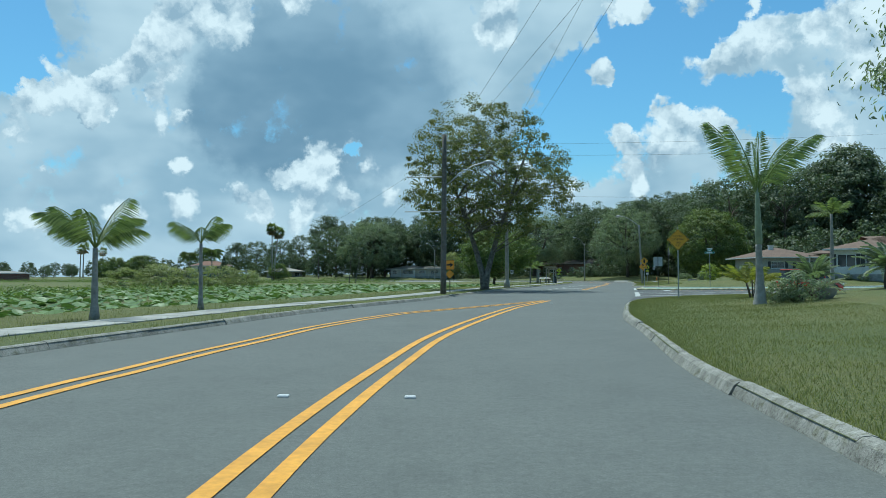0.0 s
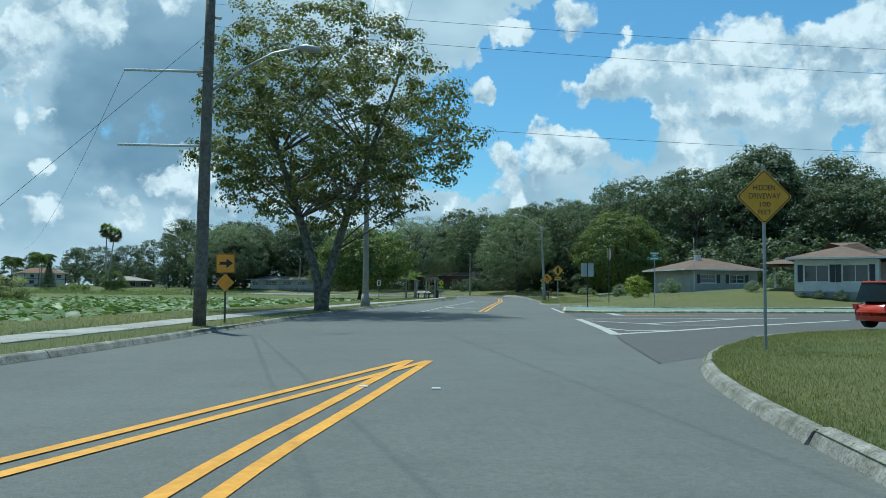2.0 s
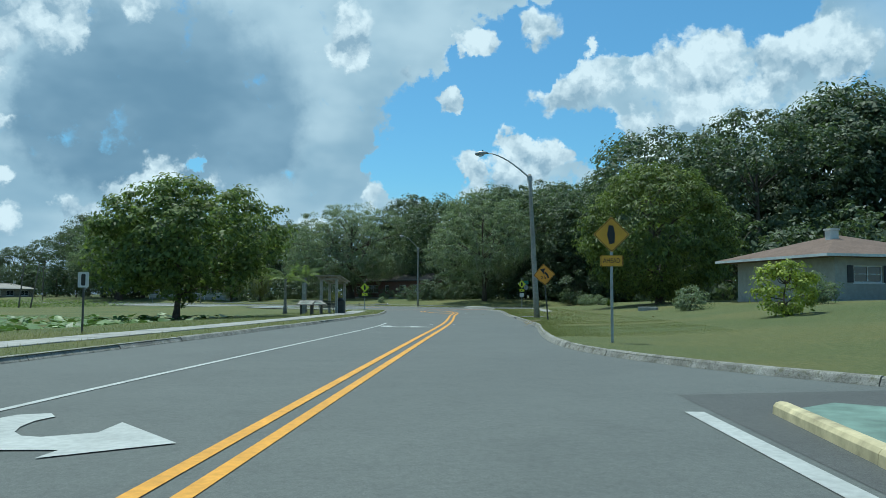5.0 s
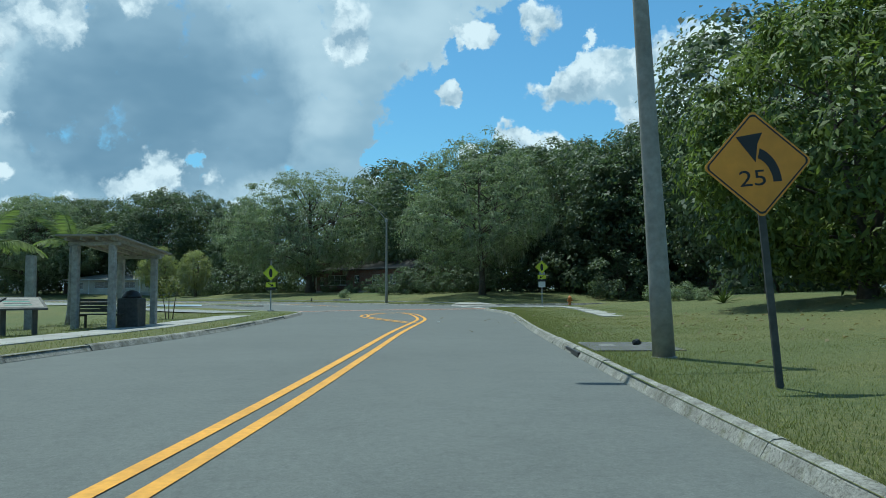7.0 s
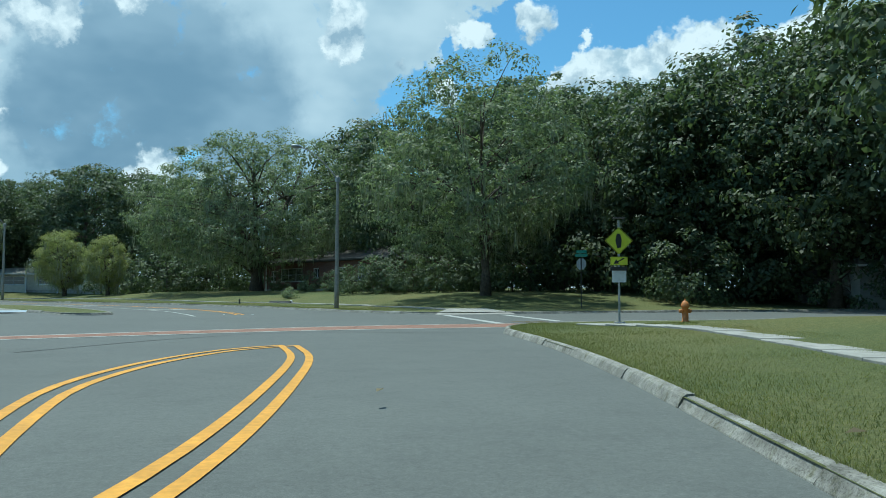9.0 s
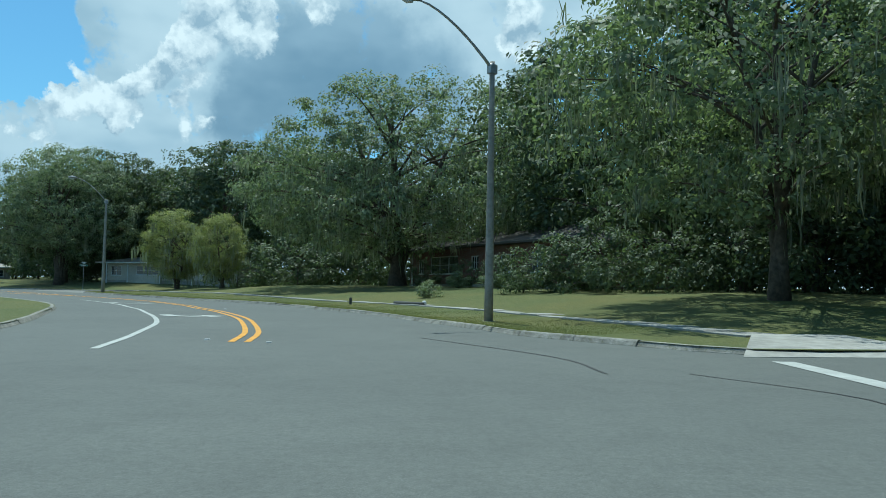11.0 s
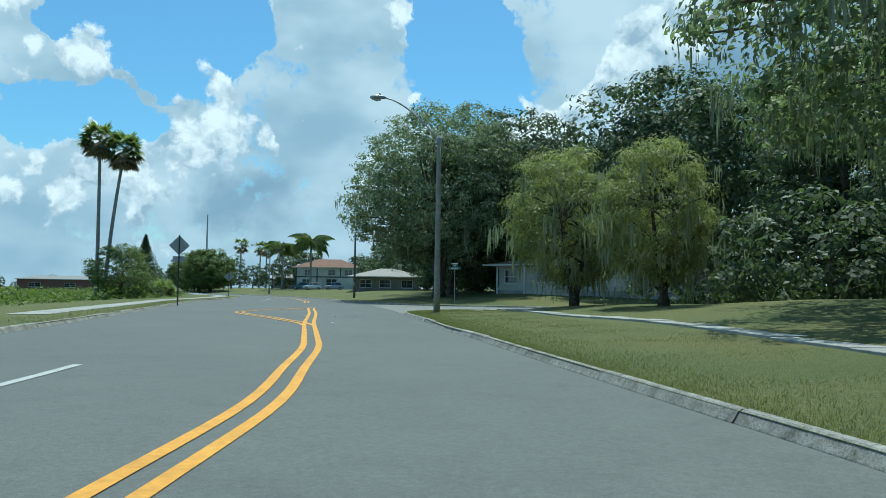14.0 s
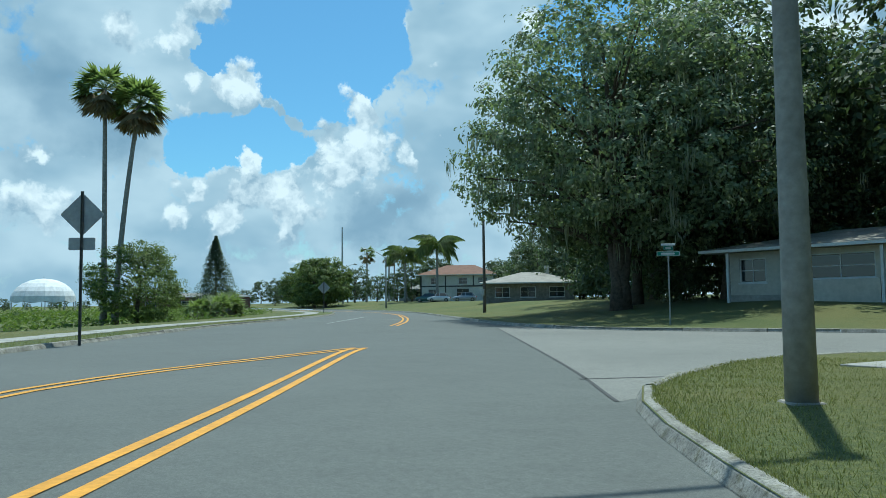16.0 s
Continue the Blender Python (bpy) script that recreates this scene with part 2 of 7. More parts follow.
def plain(name, c, rough=0.7, metal=0.0, vary=0.25, scale=8.0):
    """A colour with grain and large-scale wear."""
    m = Mat(name, rough, metal)
    lo = tuple(v * (1 - vary) for v in c)
    hi = tuple(min(1, v * (1 + vary)) for v in c)
    a = m.ramp(m.noise(scale, 6.0), [(0.3, lo), (0.7, hi)])
    b = m.ramp(m.noise(scale * 0.13, 3.0), [(0.35, (0.8, 0.8, 0.8)), (0.65, (1, 1, 1))])
    m.color(m.mix(1.0, a, b, "MULTIPLY"))
    m.bump(m.noise(scale * 6, 3.0), 0.15, 0.01)
    return m.m


def leafy(name, lo, hi, trans=0.35, rough=0.55):
    m = Mat(name, rough)
    rnd = m.nt.nodes.new("ShaderNodeNewGeometry").outputs["Random Per Island"]
    big = m.noise(0.5, 5.0, 0.7)
    fac = m.nt.nodes.new("ShaderNodeMath")
    fac.operation = "MULTIPLY_ADD"
    m.link(rnd, fac.inputs[0])
    fac.inputs[1].default_value = 0.6
    half = m.nt.nodes.new("ShaderNodeMath")
    half.operation = "MULTIPLY"
    m.link(big, half.inputs[0])
    half.inputs[1].default_value = 0.5
    m.link(half.outputs[0], fac.inputs[2])
    col = m.ramp(fac.outputs[0], [(0.15, lo), (0.85, hi)])
    m.color(col)
    m.b.inputs["Specular IOR Level"].default_value = 0.3
    t = m.nt.nodes.new("ShaderNodeBsdfTranslucent")
    m.link(m.mix(1.0, col, (1.12, 1.28, 0.72), "MULTIPLY"), t.inputs["Color"])
    mx = m.nt.nodes.new("ShaderNodeMixShader")
    mx.inputs[0].default_value = trans
    m.link(m.b.outputs[0], mx.inputs[1])
    m.link(t.outputs[0], mx.inputs[2])
    m.link(mx.outputs[0], m.nt.nodes["Material Output"].inputs["Surface"])
    return m.m


def make_asphalt(name, tone):
    m = Mat(name, 0.85)
    fine = m.ramp(m.noise(55, 8, 0.8), [(0.3, tuple(0.65 * v for v in tone)), (0.52, tone), (0.72, tuple(1.45 * v for v in tone))])
    big = m.ramp(m.noise(0.22, 6, 0.65), [(0.3, (0.88, 0.88, 0.88)), (0.7, (1.07, 1.07, 1.06))])
    patch = m.ramp(m.noise(1.7, 7, 0.7), [(0.36, (0.91, 0.91, 0.91)), (0.5, (1, 1, 1)), (0.68, (1.05, 1.05, 1.04))])
    grit = m.ramp(m.noise(13, 9, 0.9), [(0.36, (0.72, 0.72, 0.72)), (0.5, (1, 1, 1)), (0.64, (1.26, 1.26, 1.25))])
    m.color(m.mix(1.0, m.mix(1.0, m.mix(1.0, fine, big, "MULTIPLY"), patch, "MULTIPLY"), grit, "MULTIPLY"))
    m.bump(m.noise(90, 4), 0.35, 0.01)
    return m.m


def make_grass_ground():
    m = Mat("lawn", 0.95)
    a = m.ramp(m.noise(9, 10, 0.78), [(0.3, (0.052, 0.066, 0.018)), (0.5, (0.105, 0.118, 0.038)), (0.66, (0.165, 0.158, 0.06)), (0.8, (0.25, 0.22, 0.11))])
    tuft = m.ramp(m.noise(60, 5, 0.85), [(0.34, (0.42, 0.45, 0.38)), (0.5, (0.95, 0.97, 0.9)), (0.66, (1.35, 1.32, 1.2))])
    a = m.mix(1.0, a, tuft, "MULTIPLY")
    b = m.ramp(m.noise(0.12, 4), [(0.32, (0.72, 0.85, 0.66)), (0.5, (1.0, 1.0, 0.9)), (0.7, (1.28, 1.08, 0.95))])
    m.color(m.mix(1.0, a, b, "MULTIPLY"))
    m.bump(m.noise(30, 6), 0.8, 0.06)
    return m.m


def make_kerb_concrete():
    """Weathered concrete: pitted, streaked with dirt and spotted with lichen."""
    m = Mat("kerb_concrete", 0.95)
    base = m.ramp(m.noise(2.2, 6, 0.7), [(0.32, (0.14, 0.135, 0.115)), (0.5, (0.265, 0.257, 0.228)), (0.68, (0.39, 0.38, 0.34))])
    pits = m.ramp(m.noise(38, 6, 0.75), [(0.36, (0.42, 0.41, 0.38)), (0.5, (0.95, 0.95, 0.93)), (0.66, (1.15, 1.14, 1.1))])
    moss = m.ramp(m.noise(7, 5, 0.7), [(0.52, (1, 1, 1)), (0.66, (0.62, 0.62, 0.48))])
    m.color(m.mix(1.0, m.mix(1.0, base, pits, "MULTIPLY"), moss, "MULTIPLY"))
    m.bump(m.noise(30, 6, 0.75), 0.7, 0.02)
    return m.m


ASPHALT = make_asphalt("asphalt", (0.108, 0.116, 0.106))
ASPHALT_DARK = make_asphalt("fresh_asphalt", (0.078, 0.080, 0.074))
ASPHALT_PALE = make_asphalt("worn_asphalt", (0.185, 0.184, 0.165))
LAWN = make_grass_ground()
CONCRETE = plain("concrete", (0.34, 0.33, 0.295), 0.9, vary=0.22, scale=3.0)
KERB = make_kerb_concrete()
PAINT_Y = plain("yellow_road_paint", (0.66, 0.31, 0.025), 0.7, vary=0.16, scale=12)
PAINT_W = plain("white_road_paint", (0.43, 0.44, 0.41), 0.7, vary=0.15, scale=12)
BARK = plain("bark", (0.10, 0.08, 0.06), 0.95, vary=0.5, scale=5)
PALE_BARK = plain("sycamore_bark", (0.15, 0.138, 0.115), 0.92, vary=0.7, scale=5)
PALM_BARK = plain("palm_bark", (0.30, 0.28, 0.25), 0.95, vary=0.35, scale=6)
GALV = plain("galvanised_steel", (0.38, 0.39, 0.39), 0.5, 0.6, vary=0.15)
POLE_CONC = plain("pole_concrete", (0.32, 0.30, 0.26), 0.9, vary=0.2)
WOOD_POLE = plain("weathered_pole_wood", (0.15, 0.132, 0.112), 0.95, vary=0.4)
OAK_LEAF = leafy("oak_leaf", (0.085, 0.115, 0.072), (0.28, 0.325, 0.19), 0.38)
WOOD_LEAF = leafy("woodland_leaf", (0.045, 0.067, 0.043), (0.138, 0.174, 0.09), 0.34)
PALE_LEAF = leafy("pale_leaf", (0.15, 0.17, 0.075), (0.36, 0.37, 0.16), 0.42)
SYC_LEAF = leafy("sycamore_leaf", (0.055, 0.08, 0.032), (0.23, 0.225, 0.08), 0.42)
MANGO_LEAF = leafy("mango_leaf", (0.035, 0.062, 0.022), (0.22, 0.265, 0.07), 0.33)
LAKE_LEAF = leafy("lakeside_leaf", (0.045, 0.075, 0.025), (0.23, 0.28, 0.085), 0.38)
LIME_LEAF = leafy("lime_green_leaf", (0.12, 0.17, 0.03), (0.42, 0.45, 0.09), 0.4)
ROYAL_LEAF = leafy("royal_palm_frond", (0.13, 0.17, 0.07), (0.34, 0.39, 0.16), 0.45)
PALM_LEAF = leafy("palm_frond", (0.09, 0.125, 0.05), (0.26, 0.30, 0.12), 0.45)
MOSS = leafy("spanish_moss", (0.17, 0.18, 0.14), (0.33, 0.34, 0.27), 0.4, 0.95)


# ---------------------------------------------------------------- geometry helpers
def add_mesh(name, verts, faces, mat, parent=None, smooth=False, label=""):
    me = bpy.data.meshes.new(name)
    me.from_pydata([tuple(v) for v in verts], [], [tuple(f) for f in faces])
    me.materials.append(mat)
    if smooth:
        me.polygons.foreach_set("use_smooth", [True] * len(me.polygons))
    me.update()
    ob = new(name, me)
    if parent is not None:
        ob.parent = parent
    if label:
        tagged(ob, label)
    return ob


def root(name, label, category, m=None, group=""):
    e = new(name)
    e.empty_display_size = 0.3
    if m is not None:
        e.matrix_basis = m
    return tagged(e, label, category, group)


def smooth_line(pts, step=1.5):
    """Points at even steps along a smooth curve through pts."""
    p = np.array(pts, float)
    q = np.vstack([2 * p[0] - p[1], p, 2 * p[-1] - p[-2]])
    out = []
    for i in range(1, len(q) - 2):
        a, b, c, d = q[i - 1], q[i], q[i + 1], q[i + 2]
        n = max(2, int(np.linalg.norm(c - b) / step))
        for k in range(n):
            t = k / n
            out.append(0.5 * (2 * b + (c - a) * t + (2 * a - 5 * b + 4 * c - d) * t * t + (3 * b - a - 3 * c + d) * t ** 3))
    out.append(p[-1])
    return np.array(out)


def normals_of(line):
    d = np.gradient(line, axis=0)
    d /= np.maximum(np.linalg.norm(d, axis=1), 1e-9)[:, None]
    return np.stack([-d[:, 1], d[:, 0]], 1)   # to the left of travel


def offset(line, d):
    return line + normals_of(line) * (np.asarray(d)[:, None] if np.ndim(d) else d)


def ribbon(name, line, width, z, mat, parent=None, label="", thick=0.0):
    n = normals_of(line)
    a, b = line + n * width / 2, line - n * width / 2
    v, f = [], []
    for (p, q) in zip(a, b):
        v += [(p[0], p[1], z), (q[0], q[1], z)]
    for i in range(len(line) - 1):
        f.append((2 * i, 2 * i + 1, 2 * i + 3, 2 * i + 2))
    if thick:
        k = len(v)
        v += [(x, y, zz - thick) for x, y, zz in v]
        for i in range(len(line) - 1):
            f.append((2 * i, 2 * i + 2, k + 2 * i + 2, k + 2 * i))
            f.append((2 * i + 1, k + 2 * i + 1, k + 2 * i + 3, 2 * i + 3))
        f += [(0, k, k + 1, 1), (k - 2, k - 1, 2 * k - 1, 2 * k - 2)]
    return add_mesh(name, v, f, mat, parent, label=label)


def polygon(name, pts, z, mat, parent=None, label=""):
    v = [(x, y, z) for x, y in pts]
    return add_mesh(name, v, [list(range(len(v)))], mat, parent, label=label)


def tube(path, radii, sides=8):
    """Verts and faces of a tapered tube along a 3D path, closed at its ends."""
    p = np.array(path, float)
    d = np.gradient(p, axis=0)
    d /= np.maximum(np.linalg.norm(d, axis=1), 1e-9)[:, None]
    v, f = [], []
    for i in range(len(p)):
        ref = np.array((1.0, 0, 0)) if abs(d[i][0]) < 0.8 else np.array((0, 1.0, 0))
        a = np.cross(d[i], ref)
        a /= np.linalg.norm(a)
        b = np.cross(d[i], a)
        for k in range(sides):
            t = 2 * math.pi * k / sides
            v.append(tuple(p[i] + radii[i] * (math.cos(t) * a + math.sin(t) * b)))
    for i in range(len(p) - 1):
        for k in range(sides):
            j = (k + 1) % sides
            f.append((i * sides + k, i * sides + j, (i + 1) * sides + j, (i + 1) * sides + k))
    f.append(tuple(range(sides))[::-1])
    f.append(tuple((len(p) - 1) * sides + k for k in range(sides)))
    return v, f


def join(*bits):
    v, f = [], []
    for bv, bf in bits:
        k = len(v)
        v += list(bv)
        f += [tuple(i + k for i in q) for q in bf]
    return v, f


def box(x0, x1, y0, y1, z0, z1, bevel=0.0):
    """Verts and faces of a box, its four upright edges and top cut by a bevel."""
    if not bevel:
        v = [(x0, y0, z0), (x1, y0, z0), (x1, y1, z0), (x0, y1, z0), (x0, y0, z1), (x1, y0, z1), (x1, y1, z1), (x0, y1, z1)]
        return v, [(3, 2, 1, 0), (4, 5, 6, 7), (0, 1, 5, 4), (1, 2, 6, 5), (2, 3, 7, 6), (3, 0, 4, 7)]
    b = bevel

    def ring(i, z):
        return [(x0 + b + i, y0 + i, z), (x1 - b - i, y0 + i, z), (x1 - i, y0 + b + i, z), (x1 - i, y1 - b - i, z),
                (x1 - b - i, y1 - i, z), (x0 + b + i, y1 - i, z), (x0 + i, y1 - b - i, z), (x0 + i, y0 + b + i, z)]
    v = ring(0, z0) + ring(0, z1 - b) + ring(b * 0.6, z1)
    f = [tuple(range(8))[::-1], tuple(range(16, 24))]
    for r in (0, 8):
        f += [(r + k, r + (k + 1) % 8, r + 8 + (k + 1) % 8, r + 8 + k) for k in range(8)]
    return v, f


# ---------------------------------------------------------------- the plan
# kerb lines, from the south end of the road northwards
E1 = smooth_line([(2.4, -60), (2.5, -10), (2.75, 3), (3.1, 8.2), (3.5, 11.5), (4.5, 17.1), (5.35, 22.5), (6.6, 28), (7.7, 32.4), (9.1, 36.7), (10.8, 40.1),
                  (13.2, 43.3), (15.7, 45.8), (20, 48.2), (30, 50), (60, 53), (120, 58)])
E2 = smooth_line([(120, 86), (60, 81), (36.4, 79.3), (29.3, 78.8), (25, 80.6), (22.9, 85.4), (22.5, 90), (23.3, 94.8), (25.2, 101.5), (26.9, 107.2), (29.9, 120.6),
                  (32.3, 131), (35.7, 144.9), (37, 153), (37.4, 157), (38.8, 160.2), (41.5, 162), (47, 162.9), (60, 164), (120, 168)])
E3 = smooth_line([(120, 184), (60, 178.8), (53.6, 178.1), (43.1, 176.4), (39.2, 175.8), (37.3, 177.6), (36.1, 179.1), (34.9, 180.7), (34.0, 183.0), (32.7, 185.9), (31.1, 189.6), (29.3, 193.6),
                  (28.0, 196.2), (25.9, 199.4), (23.2, 204.1), (20.5, 208.1), (17.0, 212.0), (13.1, 216.3), (9.3, 220.5), (6.2, 223.8), (2.3, 228.4), (-0.6, 231.6), (-3.1, 234.4),
                  (-4.8, 237.0), (-5.4, 240), (-5.4, 243.2), (-3, 247), (4, 250), (20, 252.5), (60, 257), (110, 262)])
E4 = smooth_line([(110, 274), (60, 268), (20, 262.5), (-4, 258.3), (-12, 256.4), (-19, 256), (-28.6, 261.7), (-44.3, 274.3), (-62, 288), (-80, 299.5), (-102, 310), (-150, 328), (-230, 356)])
W1 = smooth_line([(-230, 344), (-150, 316), (-105, 300.5), (-88, 293.5), (-76, 287.2), (-69, 282.3), (-62, 276.2), (-55, 269), (-47.2, 260.3), (-39.9, 251.5), (-31.2, 242.8), (-22.2, 234.2), (-8.7, 221.2), (-1, 213.6),
                  (4.9, 207.7), (13.5, 197), (18.5, 187), (21.3, 180.3), (22.0, 177.5)])
W2 = smooth_line([(19.3, 163.5), (22.0, 157.5), (24.4, 153.6), (25.0, 151), (24.5, 146), (23.5, 139.3), (21.9, 130), (19.4, 121), (18, 115.7), (16.3, 109.5), (13.1, 98.6),
                  (8.4, 82.8), (6.2, 74.6), (5.4, 71), (2.9, 60), (0.7, 49.5), (-1.1, 41), (-2.7, 35.4), (-3.4, 33), (-4.5, 28.4), (-5.4, 24), (-6.1, 19.1),
                  (-6.8, 14.9), (-7.2, 12), (-8, 5), (-8.6, -10), (-8.6, -60)])
DRIVE_IN = smooth_line([(22.0, 177.5), (21.2, 176.6), (19.5, 177.6), (17.6, 181), (16.0, 184)])
DRIVE_OUT = smooth_line([(11.0, 182.0), (13, 177), (15.5, 172), (17.6, 167.5), (19.3, 163.5)])
ROAD_EDGE = np.vstack([E1, E2, E3, E4, W1, DRIVE_IN[1:], DRIVE_OUT, W2[1:]])
CENTRE = smooth_line([(-3, -60), (-3, 0), (-1, 20), (4, 40), (10, 65), (15.5, 90), (21.5, 112), (27, 132), (30.5, 150), (30, 165), (26, 182), (18, 200), (4, 218),
                      (-16, 240), (-45, 267), (-62, 282.5), (-80, 294), (-105, 305), (-150, 322), (-230, 350)], 3.0)
LAWN_Z = 0.12


def inside(poly, x, y):
    """Which of the points lie in the closed polygon."""
    x, y = np.asarray(x, float), np.asarray(y, float)
    r = np.zeros(x.shape, bool)
    px, py = poly[:, 0], poly[:, 1]
    j = len(poly) - 1
    for i in range(len(poly)):
        with np.errstate(divide="ignore", invalid="ignore"):
            c = ((py[i] > y) != (py[j] > y)) & (x < (px[j] - px[i]) * (y - py[i]) / (py[j] - py[i] + 1e-12) + px[i])
        r ^= c
        j = i
    return r


def ground_z(x, y):
    """Height of the land: lawns level with the kerbs, a rise behind them on the town side, a low shore on the lake side."""
    x, y = np.atleast_1d(np.asarray(x, float)), np.atleast_1d(np.asarray(y, float))
    d = np.full(x.shape, 1e9)
    for s in range(0, len(ROAD_EDGE), 2):
        d = np.minimum(d, (x - ROAD_EDGE[s, 0]) ** 2 + (y - ROAD_EDGE[s, 1]) ** 2)
    d = np.sqrt(d)
    best = np.full(x.shape, 1e18)
    side = np.zeros(x.shape)
    for i in range(len(CENTRE) - 1):
        a, b = CENTRE[i], CENTRE[i + 1]
        mx, my = (a + b) / 2
        q = (x - mx) ** 2 + (y - my) ** 2
        s = (b[0] - a[0]) * (y - a[1]) - (b[1] - a[1]) * (x - a[0])
        side = np.where(q < best, s, side)
        best = np.minimum(best, q)
    up = np.clip((d - 1.5) / 17, 0, 1)
    up = up * up * (3 - 2 * up) * 1.15 + np.clip((d - 20) / 150, 0, 1) * 2.0
    down = -np.clip((d - 7) / 8, 0, 1) * 0.45
    far = np.clip((np.hypot(x, y - 130) - 300) / 400, 0, 1)
    mound = 0.75 * np.exp(-((x - 48.5) ** 2 + (y - 92) ** 2) / 70)
    return LAWN_Z + (np.where(side > 0, down, up) + mound) * (1 - far)


def make_ground():
    from mathutils import geometry
    edge = [tuple(p) for p in ROAD_EDGE]
    pts, n = list(edge), len(edge)
    for x in np.arange(-150, 141, 5.0):
        for y in np.arange(-40, 341, 5.0):
            pts.append((x + 0.3, y + 0.2))
    for line, sgn in ((E1, -1), (E2, -1), (E3, -1), (E4, -1), (W1, -1), (W2, -1)):
        for o in (1.6, 3.4, 5.6, 8.5):
            pts += [tuple(q) for q in offset(line, sgn * o)[::2] if abs(q[0]) < 130 and -40 < q[1] < 330]
    for r in (230, 330, 450, 650, 1000, 1600, 2600):
        for k in range(28):
            a = 2 * math.pi * k / 28 + r
            pts.append((r * math.cos(a) * 1.0, 140 + r * math.sin(a)))
    res = geometry.delaunay_2d_cdt([Vector(p) for p in pts], [(i, (i + 1) % n) for i in range(n)], [], 0, 1e-4)
    v2, faces = res[0], res[2]
    xy = np.array([(p.x, p.y) for p in v2])
    cen = np.array([xy[list(f)].mean(0) for f in faces])
    inr = inside(ROAD_EDGE, cen[:, 0], cen[:, 1])
    z = ground_z(xy[:, 0], xy[:, 1])
    g = add_mesh("ground", [(x, y, zz) for (x, y), zz in zip(xy, z)], [f for f, i in zip(faces, inr) if not i], LAWN, smooth=True)
    tagged(g, "mown green lawn, patchy and sunburnt, rising behind the kerb", "lawn", kind="structure")
    r = add_mesh("road", [(x, y, 0.0) for x, y in xy], [f for f, i in zip(faces, inr) if i], ASPHALT)
    tagged(r, "worn pale grey asphalt road with painted lines", "road", kind="structure")
    for ob in (g, r):
        bm = bmesh.new()
        bm.from_mesh(ob.data)
        bmesh.ops.delete(bm, geom=[q for q in bm.verts if not q.link_faces], context="VERTS")
        bmesh.ops.recalc_face_normals(bm, faces=bm.faces)
        bm.faces.ensure_lookup_table()
        if sum(q.normal.z for q in bm.faces) < 0:
            bmesh.ops.reverse_faces(bm, faces=bm.faces)
        bm.to_mesh(ob.data)
        bm.free()
    return g, r


GROUND, ROAD = make_ground()


def make_kerb(name, line, s0, s1, mat=None, seg=2, label="weathered concrete kerb with open joints"):
    """A rounded kerb along part of an edge; the road lies to the left of a northbound right-hand edge."""
    rnd = random.Random(len(line))
    prof = [(-0.07, -0.02), (-0.06, 0.012), (-0.03, 0.06), (0.0, 0.11), (0.04, 0.138), (0.11, 0.145), (0.16, 0.13), (0.19, 0.09), (0.20, -0.02)]
    n = normals_of(line)
    keep = [i for i in range(len(line)) if s0 <= i <= s1]
    v, f = [], []
    k = len(prof)
    for a in range(keep[0], keep[-1], seg):
        b = min(a + seg, keep[-1])
        lift, push = rnd.uniform(-0.015, 0.012), rnd.uniform(-0.02, 0.02)
        base = len(v)
        for i in range(a, b + 1):
            p = line[i].copy()
            d = line[min(i + 1, len(line) - 1)] - line[max(i - 1, 0)]
            d /= np.linalg.norm(d)
            p = p + d * (0.012 if i == a else -0.012 if i == b else 0)
            for o, h in prof:
                q = p - n[i] * (o + push)
                v.append((q[0], q[1], h + (lift if h > 0.02 else 0)))
        for i in range(b - a):
            for j in range(k - 1):
                f.append((base + i * k + j, base + i * k + j + 1, base + (i + 1) * k + j + 1, base + (i + 1) * k + j))
        f.append(tuple(base + j for j in range(k)))
        f.append(tuple(base + (b - a) * k + j for j in range(k))[::-1])
    ob = add_mesh(name, v, f, mat or KERB)
    return tagged(ob, label, "kerb", kind="structure")


def near(line, p):
    return int(np.argmin(((line - np.array(p)) ** 2).sum(1)))


make_kerb("kerb_1", E1, near(E1, (2.5, -8)), near(E1, (70, 54)))
make_kerb("kerb_2", E2, near(E2, (90, 84)), near(E2, (80, 166)))
make_kerb("kerb_3", E3, near(E3, (90, 181)), near(E3, (43.4, 176.5)))
make_kerb("kerb_4", E3, near(E3, (38.9, 175.9)), near(E3, (80, 259)))
make_kerb("kerb_5", E4, near(E4, (80, 270.5)), near(E4, (-120, 317)))
make_kerb("kerb_6", W1, near(W1, (-120, 326)), len(W1) - 1)
make_kerb("kerb_7", W2, 2, near(W2, (-8.4, -8)))
make_kerb("kerb_8", DRIVE_IN, 0, len(DRIVE_IN) - 1)

# ---------------------------------------------------------------- side streets with a surface of their own
def resurfaced(name, seam, side_line, mat, label):
    """A later layer of asphalt on a side street, from the seam to a line across it."""
    a, b = smooth_line(seam, 1.0), np.array(side_line, float)
    ob = polygon(name, [tuple(p) for p in a] + [tuple(p) for p in b], 0.003, mat)
    return tagged(ob, label, "road", kind="structure")


